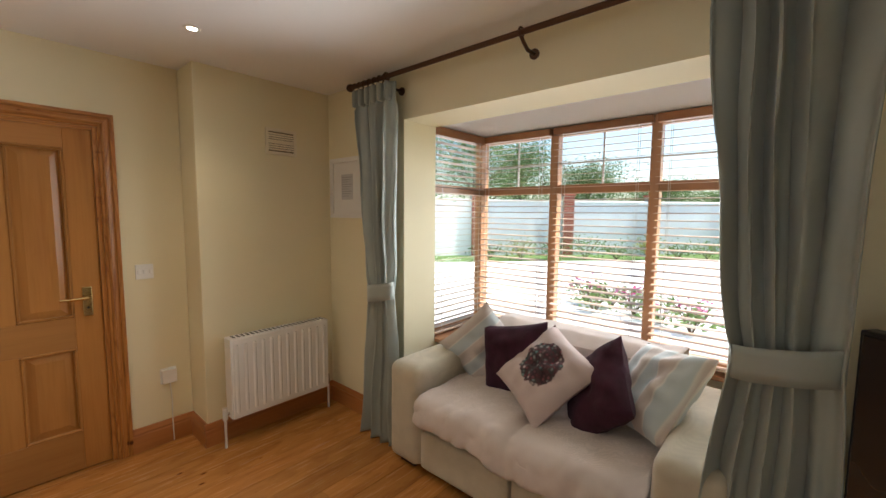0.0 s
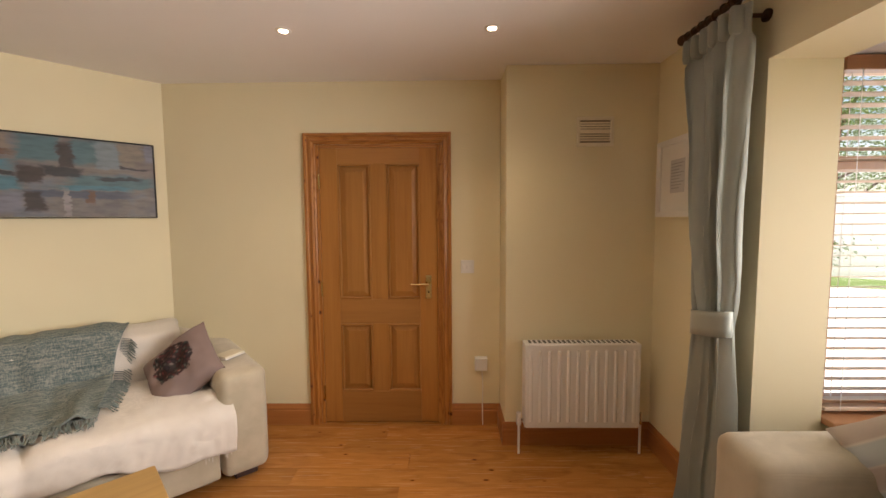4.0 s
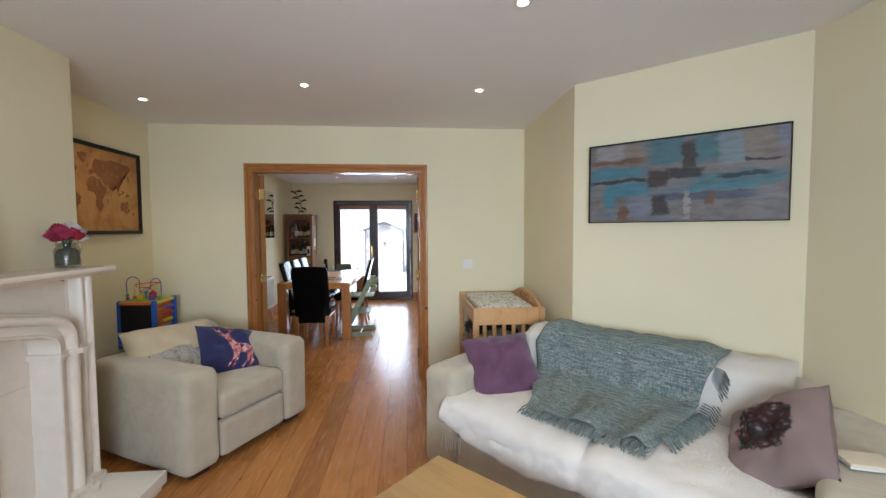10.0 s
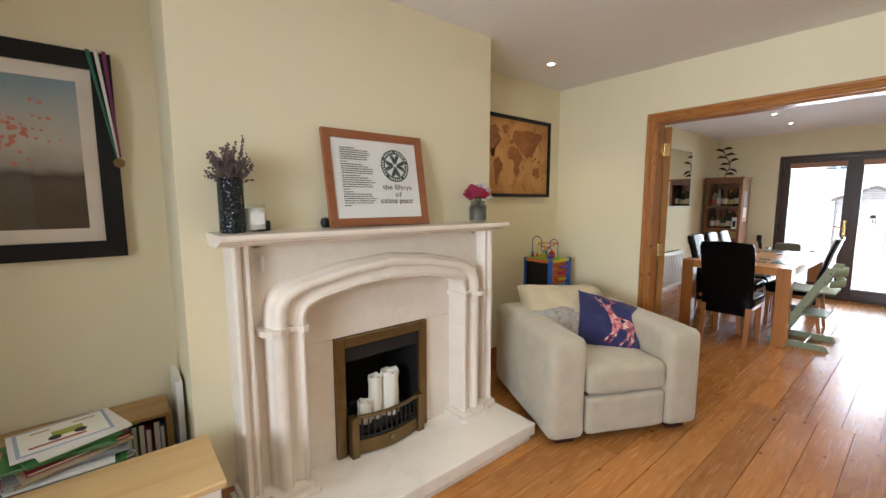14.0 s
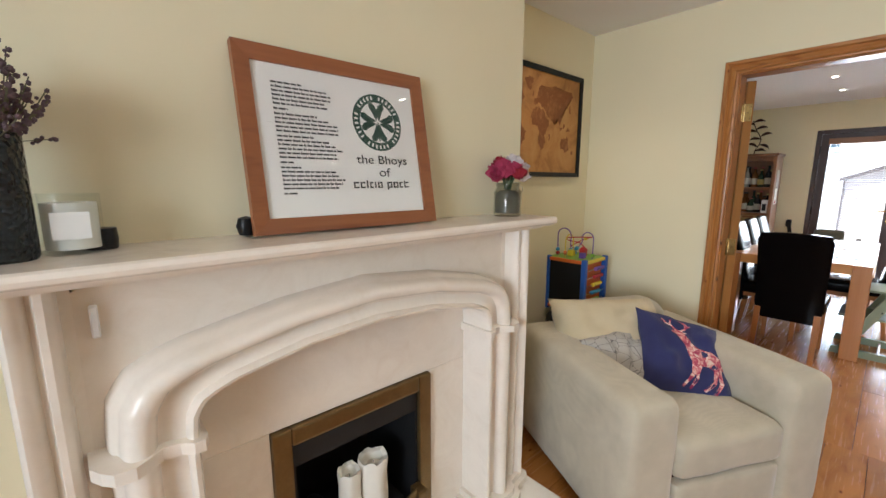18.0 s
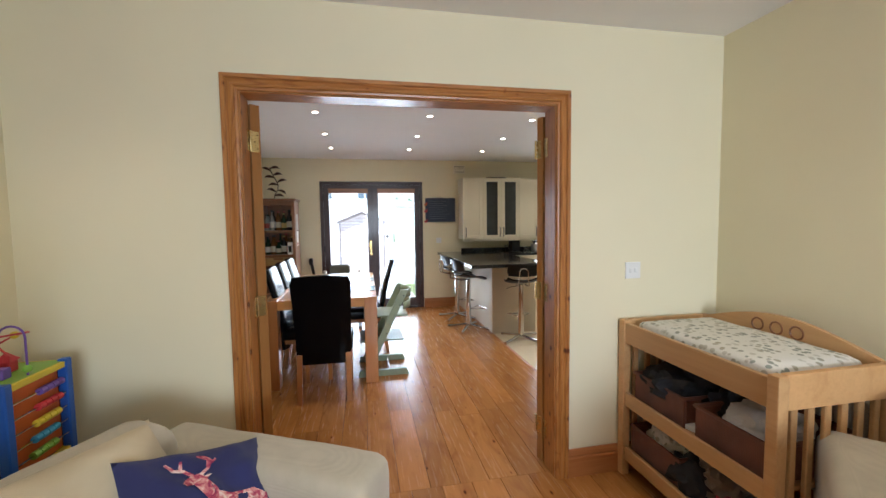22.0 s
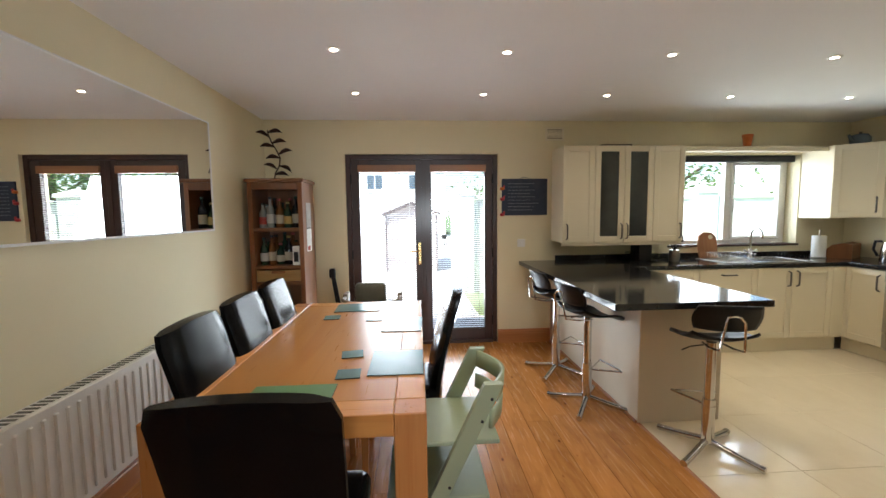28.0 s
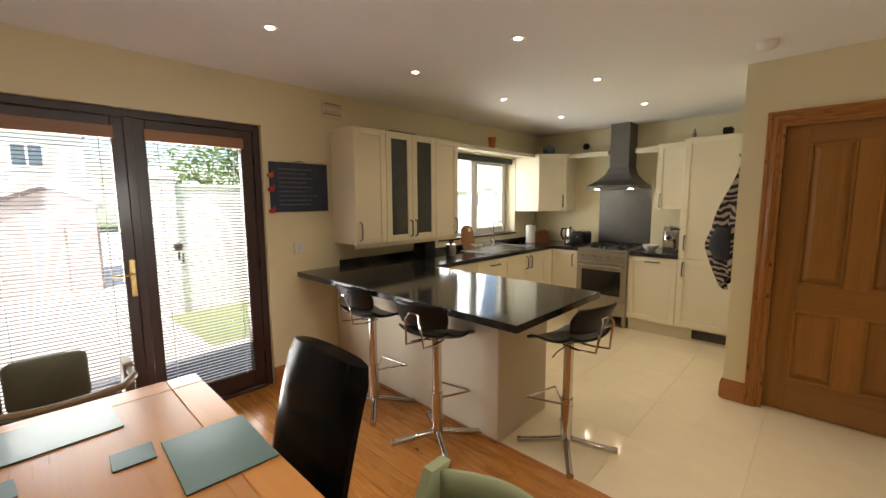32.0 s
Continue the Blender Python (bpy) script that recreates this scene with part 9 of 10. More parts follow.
# ---- cooker and hood ----
ck = thing("range_cooker", pose(-4.20, -6.78, 0, 0, 0, 90), "stainless steel range cooker with a gas hob", "cooker")
W = 0.60
part("body", box(0.002, W - 0.002, 0.0, 0.60, 0.13, 0.88, 0.004), M_STEEL, ck)
dr = part("oven_door", box(0.006, W - 0.006, -0.03, 0.0, 0.30, 0.755, 0.006, 2), M_STEEL, ck)
part("oven_glass", box(0.07, W - 0.07, -0.034, -0.0295, 0.37, 0.66, 0.003), plain("oven_glass", (0.012, 0.011, 0.01), 0.06, relief=0), dr, "dark oven window")
part("door_bar", pipe([(0.05, -0.03, 0.715), (0.05, -0.07, 0.715), (W - 0.05, -0.07, 0.715), (W - 0.05, -0.03, 0.715)], 0.011, 10), M_CHROME, dr, smooth=True)
part("drawer", box(0.006, W - 0.006, -0.025, 0.0, 0.15, 0.29, 0.005, 2), M_STEEL, ck)
cp = part("control_panel", box(0.004, W - 0.004, -0.035, 0.0, 0.765, 0.875, 0.005, 2), M_STEEL, ck)
for i in range(7):
    k = part("knob", rod((0.075 + 0.075 * i, -0.034, 0.815), (0.075 + 0.075 * i, -0.062, 0.815), 0.02, 16), M_STEEL, cp, smooth=True)
    part("knob_mark", box(0.073 + 0.075 * i, 0.077 + 0.075 * i, -0.0635, -0.061, 0.818, 0.834), M_BLACK, k)
part("hob", box(0.004, W - 0.004, -0.02, 0.60, 0.88, 0.905, 0.004), M_STEEL, ck)
for i, (x, y) in enumerate(((0.14, 0.16), (0.46, 0.16), (0.14, 0.44), (0.46, 0.44))):
    part("burner", turned([(0.001, 0.905), (0.05, 0.905), (0.045, 0.918), (0.03, 0.925), (0.001, 0.926)], 18, m=pose(x, y, 0)), M_IRON, ck, smooth=True)
for x in (0.15, 0.45):
    g = bmesh.new()
    for dx in (-0.12, 0.0, 0.12):
        box(x + dx - 0.005, x + dx + 0.005, 0.04, 0.56, 0.93, 0.942, 0.002, bm=g)
    for y in (0.05, 0.3, 0.55):
        box(x - 0.13, x + 0.13, y - 0.005, y + 0.005, 0.9305, 0.9425, 0.002, bm=g)
    for dx in (-0.12, 0.12):
        for y in (0.05, 0.55):
            box(x + dx - 0.006, x + dx + 0.006, y - 0.006, y + 0.006, 0.905, 0.931, bm=g)
    part("pan_support", g, M_IRON, ck, "black cast-iron pan support")
for x in (0.04, W - 0.04):
    for y in (0.05, 0.55):
        part("foot", rod((x, y, 0), (x, y, 0.131), 0.025, 14), M_STEEL, ck, smooth=True)
hd = thing("cooker_hood", pose(X_KIT, -6.47, 0, 0, 0, 90), "stainless steel chimney cooker hood", "cooker hood")
b = bmesh.new()
levels = ((0.30, 0.48, 1.62), (0.30, 0.48, 1.65), (0.21, 0.38, 1.715), (0.145, 0.31, 1.79), (0.115, 0.27, 1.87))
rings = [[b.verts.new(p) for p in ((-w, -0.001, z), (-w, -d, z), (w, -d, z), (w, -0.001, z))] for w, d, z in levels]
for a, c in zip(rings, rings[1:]):
    for k in range(4):
        b.faces.new((a[k], a[(k + 1) % 4], c[(k + 1) % 4], c[k]))
b.faces.new(rings[0][::-1])
b.faces.new(rings[-1])
part("canopy", b, M_STEEL_DARK, hd)
part("flue", box(-0.112, 0.112, -0.265, -0.001, 1.869, Z_CEIL - 0.004, 0.003), M_STEEL_DARK, hd)
part("filter", box(-0.30, 0.30, -0.44, -0.06, 1.612, 1.6195), plain("filter_grey", (0.25, 0.25, 0.25), 0.4, 0.8), hd)
for x in (-0.2, 0.2):
    part("hood_lamp", turned([(0.001, 0), (0.028, 0), (0.028, 0.004), (0.001, 0.004)], 14, m=pose(x, -0.40, 1.607)), M_LAMP, hd)
sb = thing("splashback", pose(X_KIT, -6.47, 0, 0, 0, 90), "brushed steel splashback behind the cooker", "splashback")
part("sheet", box(-0.32, 0.32, -0.006, -0.001, 0.91, 1.615, 0.001), M_STEEL_DARK, sb)


# ---- bar stools ----
def bar_stool():
    """A gas-lift stool facing -y with a four-arm foot."""
    s = thing("bar_stool", I4, "chrome bar stool with a black moulded seat", "stool", "bar stools")
    part("column", rod((0, 0, 0.06), (0, 0, 0.66), 0.028, 18), M_CHROME, s, smooth=True)
    part("column_sleeve", rod((0, 0, 0.05), (0, 0, 0.32), 0.034, 18), M_CHROME, s, smooth=True)
    for k in range(4):
        a = radians(45 + 90 * k)
        c, q = math.cos(a), math.sin(a)
        leg = part("foot_arm", pipe([(0.02 * c, 0.02 * q, 0.062), (0.14 * c, 0.14 * q, 0.04), (0.27 * c, 0.27 * q, 0.021)], 0.0185, 10), M_CHROME, s, smooth=True)
        part("foot_cap", rod((0.265 * c, 0.265 * q, 0.022), (0.287 * c, 0.287 * q, 0.021), 0.0205, 10), M_CHROME, leg, smooth=True)
    part("footrest", pipe([(0.0, -0.03, 0.265), (-0.13, -0.21, 0.27), (0.13, -0.21, 0.27), (0.0, -0.03, 0.265)], 0.007, 8), M_CHROME, s, smooth=True)
    part("footrest_collar", rod((0, 0, 0.245), (0, 0, 0.28), 0.036, 16), M_CHROME, s, smooth=True)

    def seat(u, v):
        x, y = (u - 0.5) * 2, (v - 0.5) * 2
        r = max(abs(x), abs(y)) / max(1e-6, math.hypot(x, y)) if (x or y) else 1
        k = 0.45 * r + 0.55
        return Vector((0.195 * x * k, 0.19 * y * k - 0.01, 0.675 + 0.03 * abs(x) ** 2.5 + 0.05 * max(0, y) ** 2 - 0.035 * max(0, -y) ** 2.4))

    ob = part("seat", sheet(seat, 18, 18), M_BLACK, s, "black moulded seat", True)
    thick(ob, 0.014, 1.0)

    def back(u, v):
        x, z = (u - 0.5) * 2, (v - 0.5) * 2
        r = max(abs(x), abs(z)) / max(1e-6, math.hypot(x, z)) if (x or z) else 1
        k = 0.35 * r + 0.65
        return Vector((0.175 * x * k, 0.205 + 0.03 * z - 0.05 * (x * k) ** 2, 0.845 + 0.075 * z * k))

    ob = part("backrest", sheet(back, 16, 10), M_BLACK, s, "black moulded backrest", True)
    thick(ob, 0.014, 1.0)
    b = pipe([(-0.03, 0.235, 0.865), (-0.045, 0.25, 0.84), (-0.06, 0.225, 0.68), (-0.06, 0.12, 0.66), (-0.05, 0.0, 0.655)], 0.0065, 8)
    pipe([(0.03, 0.235, 0.865), (0.045, 0.25, 0.84), (0.06, 0.225, 0.68), (0.06, 0.12, 0.66), (0.05, 0.0, 0.655)], 0.0065, 8, bm=b)
    pipe([(-0.03, 0.235, 0.865), (0.0, 0.24, 0.872), (0.03, 0.235, 0.865)], 0.0065, 8, bm=b)
    part("back_bracket", b, M_CHROME, s, smooth=True)
    part("lift_lever", pipe([(0.02, 0, 0.645), (0.12, 0.02, 0.635), (0.17, 0.03, 0.615)], 0.004, 6), M_IRON, s, smooth=True)
    return s


first_stool = bar_stool()
first_stool.matrix_basis = pose(-1.18, -6.25, 0, 0, 0, -78)
copy_thing(first_stool, pose(-1.17, -6.88, 0, 0, 0, -84))
copy_thing(first_stool, pose(-1.65, -5.63, 0, 0, 0, -14))

# ---- small things on the worktop ----
def simple(name, m, label, category, pieces):
    k = thing(name, m, label, category)
    for n, b, mat in pieces:
        part(n, b, mat, k, smooth=True)
    return k


Z = 0.905
simple("coffee_machine", pose(-2.30, -7.52, Z), "black coffee machine with a clear jug", "coffee machine",
       [("body", box(-0.07, 0.07, -0.09, 0.09, 0, 0.22, 0.015, 2), M_BLACK), ("jug", turned([(0.001, 0), (0.05, 0), (0.055, 0.06), (0.045, 0.11), (0.001, 0.11)], 16, m=pose(0.14, 0.04, 0)), glassy("jug_glass", (0.75, 0.77, 0.77))), ("cable", pipe([(0.2, 0.0, 0.004), (0.27, -0.04, 0.004), (0.3, 0.03, 0.03), (0.34, -0.05, 0.004)], 0.004, 6), M_BLACK)])
simple("utensil_jar", pose(-2.62, -7.45, Z), "steel jar of kitchen utensils", "jar",
       [("jar", turned([(0.001, 0), (0.045, 0), (0.055, 0.05), (0.05, 0.11), (0.05, 0.12), (0.001, 0.118)], 16), M_STEEL)] +
       [("utensil", rod((0, 0, 0.1), (0.06 * math.cos(a), 0.03 * math.sin(a), 0.22), 0.005), M_BLACK) for a in (0.2, 1.6, 2.8, 4.5)] +
       [("utensil_head", soft(0.05, 0.015, 0.06, 0.01, 0, 3, 0, 0, (0.065 * math.cos(a), 0.03 * math.sin(a), 0.23)), M_BLACK) for a in (0.2, 1.6, 2.8)])
bd = thing("chopping_board", pose(-3.12, -7.62, Z, 12, 0, 0), "wooden chopping board with a round hole, leaning", "chopping board")
pl = [(-0.10, 0), (0.10, 0), (0.11, 0.15), (0.09, 0.25), (0.03, 0.29), (-0.06, 0.285), (-0.105, 0.24), (-0.11, 0.12)]
b = bmesh.new()
lo, hi = [b.verts.new((x, 0, z)) for x, z in pl], [b.verts.new((x, 0.018, z)) for x, z in pl]
b.faces.new(lo)
b.faces.new(hi[::-1])
for i in range(len(pl)):
    j = (i + 1) % len(pl)
    b.faces.new((lo[i], lo[j], hi[j], hi[i]))
part("board", b, timber("board_wood", (0.42, 0.20, 0.09), (0.30, 0.12, 0.05), 2, 0.5, 0.6), bd)
part("hole", turned([(0.001, 0), (0.025, 0), (0.025, 0.002), (0.001, 0.002)], 16, m=pose(-0.04, 0.0215, 0.235, 90)), M_CREAM, bd)
rk = thing("dish_rack", pose(-3.22, -7.43, Z + 0.006), "chrome wire dish rack on the drainer", "dish rack")
for i in range(9):
    part("wire", pipe([(-0.16 + 0.04 * i, -0.12, 0.0), (-0.16 + 0.04 * i, -0.12, 0.07), (-0.16 + 0.04 * i, 0.12, 0.02), (-0.16 + 0.04 * i, 0.12, 0.07)], 0.0025, 5), M_CHROME, rk)
part("rail", pipe([(-0.18, -0.12, 0.07), (0.18, -0.12, 0.07), (0.18, 0.12, 0.07), (-0.18, 0.12, 0.07)], 0.003, 6, True), M_CHROME, rk)
simple("paper_towel", pose(-4.28, -7.50, Z), "white paper towel roll on a steel stand", "paper towel",
       [("base", turned([(0.001, 0), (0.07, 0), (0.07, 0.008), (0.001, 0.01)], 20), M_STEEL), ("roll", turned([(0.001, 0.01), (0.062, 0.01), (0.062, 0.24), (0.02, 0.24), (0.001, 0.235)], 24), M_WHITE), ("pole", rod((0, 0, 0.2), (0, 0, 0.30), 0.007), M_STEEL)])
simple("bread_bin", pose(-4.58, -7.52, Z, 0, 0, 30), "wooden bread bin with a curved lid in the corner", "bread bin",
       [("bin", join(extrude_profile([(-0.11, 0.0), (0.11, 0.0), (0.11, 0.15), (0.04, 0.165), (-0.05, 0.14), (-0.10, 0.08)], -0.18, 0.18), bmesh.new()), M_SHELF), ("knob", rod((0, -0.115, 0.05), (0, -0.13, 0.05), 0.01), M_SHELF)])
simple("kettle", pose(-4.56, -7.06, Z), "steel kettle with a black handle", "kettle",
       [("body", turned([(0.001, 0), (0.07, 0), (0.075, 0.015), (0.068, 0.12), (0.055, 0.19), (0.02, 0.205), (0.001, 0.207)], 20), M_CHROME), ("handle", pipe([(0.03, -0.05, 0.2), (0.04, -0.1, 0.2), (0.04, -0.115, 0.12), (0.03, -0.08, 0.05)], 0.012, 8), M_BLACK), ("lid_knob", rod((0, 0, 0.2), (0, 0, 0.225), 0.012), M_BLACK)])
simple("toaster", pose(-4.55, -6.90, Z, 0, 0, 90), "black two-slot toaster on the worktop", "toaster",
       [("body", soft(0.18, 0.26, 0.17, 0.035, 0, 6, 0, 0, (0, 0, 0.09)), M_BLACK), ("lever", box(-0.015, 0.015, -0.145, -0.128, 0.1, 0.115, 0.003), M_STEEL), ("slot", box(-0.05, -0.025, -0.09, 0.09, 0.1745, 0.1765), M_STEEL), ("slot", box(0.025, 0.05, -0.09, 0.09, 0.1745, 0.1765), M_STEEL)])
simple("bowl", pose(-4.42, -6.02, Z), "white bowl on the worktop", "bowl", [("bowl", turned([(0.001, 0), (0.04, 0), (0.07, 0.03), (0.09, 0.07), (0.086, 0.07), (0.066, 0.032), (0.001, 0.01)], 22), M_WHITE)])
simple("espresso_machine", pose(-4.50, -5.83, Z), "chrome and black espresso machine", "coffee machine",
       [("body", box(-0.12, 0.1, -0.07, 0.07, 0, 0.24, 0.015, 2), M_CHROME), ("tank", box(-0.15, -0.12, -0.06, 0.06, 0.02, 0.25, 0.01), M_BLACK), ("spout", rod((0.1, 0, 0.17), (0.15, 0, 0.16), 0.02), M_BLACK), ("cup_lever", pipe([(0.02, 0, 0.24), (0.04, 0, 0.28), (0.09, 0, 0.29)], 0.008, 6), M_CHROME)])
sc = wall_plate("wall_socket", pose(X_KIT, -5.93, 1.12, 0, 0, 90), "steel double wall socket above the worktop", "socket", 0.146, 0.086, 2, M_STEEL)
simple("orange_pot", pose(-3.42, -7.52, 2.0855), "small orange terracotta pot on the shelf board", "pot",
       [("pot", turned([(0.001, 0), (0.035, 0), (0.045, 0.1), (0.05, 0.105), (0.05, 0.13), (0.045, 0.13), (0.042, 0.105), (0.001, 0.1)], 18), plain("terracotta_orange", (0.55, 0.14, 0.03), 0.5, var=0.2, big=40))])
simple("teapot", pose(-4.55, -7.40, 2.0855), "blue-grey teapot on the corner cabinet", "teapot",
       [("body", turned([(0.001, 0), (0.06, 0), (0.08, 0.03), (0.085, 0.07), (0.06, 0.11), (0.03, 0.118), (0.001, 0.12)], 20), plain("blue_glaze", (0.12, 0.17, 0.22), 0.25)), ("spout", pipe([(0.07, 0, 0.04), (0.11, 0, 0.07), (0.13, 0, 0.105)], 0.013, 8), plain("blue_glaze_spout", (0.12, 0.17, 0.22), 0.25)),
        ("handle", pipe([(-0.075, 0, 0.09), (-0.12, 0, 0.09), (-0.12, 0, 0.04), (-0.075, 0, 0.035)], 0.008, 8), plain("blue_glaze_handle", (0.12, 0.17, 0.22), 0.25)), ("knob", rod((0, 0, 0.115), (0, 0, 0.135), 0.012), M_IRON)])
simple("speaker", pose(X_KIT, -7.0, 2.19, 0, 0, 90), "small black round wall sensor", "sensor", [("body", turned([(0.001, 0), (0.04, 0), (0.042, 0.03), (0.03, 0.05), (0.001, 0.052)], 16, m=pose(0, 0, 0, 90)), M_BLACK)])
simple("speaker", pose(-4.30, -5.35, 2.1005), "small dark speaker on the tall cabinet", "speaker", [("body", box(-0.05, 0.05, -0.04, 0.04, 0, 0.07, 0.01), M_BLACK)])
simple("glass_bottle", pose(-4.42, -5.70 + 0.04, 2.1005), "small glass bottle on the tall cabinet", "bottle", [("glass", turned([(0.001, 0), (0.02, 0), (0.02, 0.06), (0.008, 0.08), (0.008, 0.11), (0.001, 0.11)], 12), M_BOTTLE[3])])
simple("cake_tin_lid", pose(-1.98, -7.55, 2.0855), "flat dark tray lying on the wall cabinets", "tray", [("tray", box(-0.16, 0.16, -0.1, 0.1, 0, 0.02, 0.006), M_WENGE)])


def apron_cloth():
    m, nt, ln, bs = nodes_of("striped_apron_cloth")
    sp = nt.new("ShaderNodeSeparateXYZ")
    ln.new(coords(nt, ln), sp.inputs[0])
    mu, fr = nt.new("ShaderNodeMath"), nt.new("ShaderNodeMath")
    mu.operation, fr.operation = "MULTIPLY", "FRACT"
    mu.inputs[1].default_value = 19.0
    wv, ad = nt.new("ShaderNodeMath"), nt.new("ShaderNodeMath")
    wv.operation, wv.inputs[1].default_value = "MULTIPLY_ADD", 0.16
    ln.new(noise_tex(nt, ln, coords(nt, ln), 7.0, 2), wv.inputs[0])
    ln.new(sp.outputs[2], wv.inputs[2])
    ad.operation, ad.inputs[1].default_value = "MULTIPLY_ADD", 0.35
    ln.new(sp.outputs[0], ad.inputs[0])
    ln.new(wv.outputs[0], ad.inputs[2])
    ln.new(ad.outputs[0], mu.inputs[0])
    ln.new(mu.outputs[0], fr.inputs[0])
    ln.new(ramp(nt, ln, fr.outputs[0], [(0.55, (0.02, 0.016, 0.015)), (0.59, (0.42, 0.35, 0.30))]), bs.inputs["Base Color"])
    bs.inputs["Roughness"].default_value = 0.9
    return m


apr = thing("apron", pose(-3.50, Y_UTIL, 1.83, 0, 0, 0), "black and cream striped apron hanging on a hook", "apron")


def apron_fall(u, v):
    """Gathered at the hook, swelling out from the wall, drawn in again towards its hem."""
    out = 0.03 + 0.17 * math.sin(math.pi * 0.5 * min(1.0, v / 0.7)) ** 1.7 - 0.34 * max(0.0, v - 0.68)
    half = 0.03 + 0.11 * v
    a = math.pi * u
    crease = 1 + 0.22 * math.sin(u * 19 + 3.0 * v) + 0.09 * math.sin(u * 41 - 5 * v)
    return Vector((-half * math.cos(a) * crease, -0.02 - out * math.sin(a) * crease, -0.03 - (0.99 + 0.07 * math.sin(5 * u)) * v + 0.03 * math.sin(9 * u) * v))


ob = part("cloth", sheet(apron_fall, 56, 30), apron_cloth(), apr, smooth=True)
thick(ob, 0.008)
ob = part("dark_cloth", sheet(lambda u, v: Vector((0.02 - 0.16 * math.cos(math.pi * u), -0.06 - 0.155 * math.sin(math.pi * u) * (0.75 + 0.3 * math.sin(3 * v)), -0.57 - 0.26 * v)), 20, 10), M_DARKCLOTH, apr, smooth=True)
thick(ob, 0.006)
part("hook", pipe([(0, 0, 0.02), (0, -0.04, 0.0), (0, -0.055, -0.03), (0, -0.07, 0.01)], 0.006, 8), M_CHROME, apr, smooth=True)

# ---- outside ----
M_GRAVEL = stone("pale_gravel", (0.84, 0.83, 0.81), (0.76, 0.75, 0.73), 40.0, 0.9, 0.25)
M_GRASS = stone("lawn_green", (0.11, 0.20, 0.045), (0.07, 0.13, 0.03), 14.0, 0.95, 0.6)
# paler copy of M_GRASS: glare of the sun put into the colour
M_SUNLIT_GRASS = stone("sunlit_lawn", (0.27, 0.34, 0.14), (0.20, 0.27, 0.10), 14.0, 0.95, 0.6)
M_PAVING = stone("pale_paving", (0.80, 0.79, 0.77), (0.72, 0.71, 0.69), 5.0, 0.85, 0.3)
M_RENDER = plain("white_render", (0.86, 0.86, 0.84), 0.9, var=0.05, big=0.6, fine=60, relief=0.4)
# the white garden wall again, its bluish shade put into the colour
M_RENDER_SHADE = plain("white_render_shade", (0.62, 0.66, 0.68), 0.9, var=0.08, big=0.6, fine=60, relief=0.4)
M_BARK = stone("bark", (0.13, 0.09, 0.06), (0.07, 0.05, 0.035), 9.0, 0.95, 0.8)
M_SLATEROOF = plain("slate_roof", (0.24, 0.24, 0.25), 0.7)


def foliage(name, a, b_):
    m, nt, ln, bs = nodes_of(name)
    ge = nt.new("ShaderNodeNewGeometry")
    ln.new(ramp(nt, ln, ge.outputs["Random Per Island"], [(0.0, a), (1.0, b_)]), bs.inputs["Base Color"])
    bs.inputs["Roughness"].default_value = 0.6
    thin, mix_ = nt.new("ShaderNodeBsdfTranslucent"), nt.new("ShaderNodeMixShader")
    ln.new(bs.inputs["Base Color"].links[0].from_socket, thin.inputs["Color"])
    mix_.inputs[0].default_value = 0.45
    ln.new(bs.outputs[0], mix_.inputs[1])
    ln.new(thin.outputs[0], mix_.inputs[2])
    ln.new(mix_.outputs[0], nt["Material Output"].inputs["Surface"])
    return m


M_LEAF = [foliage("leaf_dark", (0.08, 0.15, 0.045), (0.14, 0.23, 0.08)), foliage("leaf_bright", (0.12, 0.22, 0.06), (0.2, 0.3, 0.1)), foliage("leaf_yellow", (0.22, 0.26, 0.05), (0.34, 0.36, 0.10))]
M_BRICK = [plain("red_brick", (0.34, 0.10, 0.06), 0.85, var=0.25, big=14, fine=70, relief=0.5, rand=20.0)]
M_MORTAR = plain("mortar", (0.45, 0.42, 0.38), 0.9)
structure("ground", box(-300, 300, -300, 300, -0.75, -0.32), M_GRASS, "mown green lawn reaching to the distance")
structure("drive", prism([(-1.9, 3.15), (3.0, 3.15), (14, 14), (6, 27), (-1.5, 20.4), (-8.6, 12.4), (-15, 4.0), (-8, 2.5)], -0.33, -0.30), M_GRAVEL, "pale gravel drive in front of the bay")
structure("patio", prism([(3.4, -8.05), (-6.0, -8.05), (-6.0, -9.4), (-0.9, -9.6), (-0.85, -11.6), (-2.5, -13.2), (-4, -33), (9, -33), (9, -8.05)], -0.33, -0.16), M_PAVING, "pale paved patio behind the house")
structure("house_footing", box(-5.2, 1.9, -8.04, 3.15, -0.33, -0.2), M_RENDER)
structure("lawn_back", prism([(-0.9, -9.6), (-6.0, -9.4), (-9, -9.4), (-9, -11.6), (-0.85, -11.6)], -0.33, -0.2), M_SUNLIT_GRASS, "sunlit pale green back lawn")

tri = random.Random(41)


def leaf_cloud(bm, centre, spread_, n, size):
    for _ in range(n):
        d = Vector((tri.gauss(0, 1), tri.gauss(0, 1), tri.gauss(0, 0.8)))
        p = Vector(centre) + Vector((d.x * spread_[0], d.y * spread_[1], d.z * spread_[2])) * 0.55
        a, b_ = Vector((tri.uniform(-1, 1), tri.uniform(-1, 1), tri.uniform(-0.5, 0.5))).normalized(), Vector((tri.uniform(-1, 1), tri.uniform(-1, 1), tri.uniform(-1, 1))).normalized()
        s = size * tri.uniform(0.6, 1.4)
        bm.faces.new([bm.verts.new(p + q) for q in (-a * s, b_ * s * 0.5, a * s, -b_ * s * 0.5)])


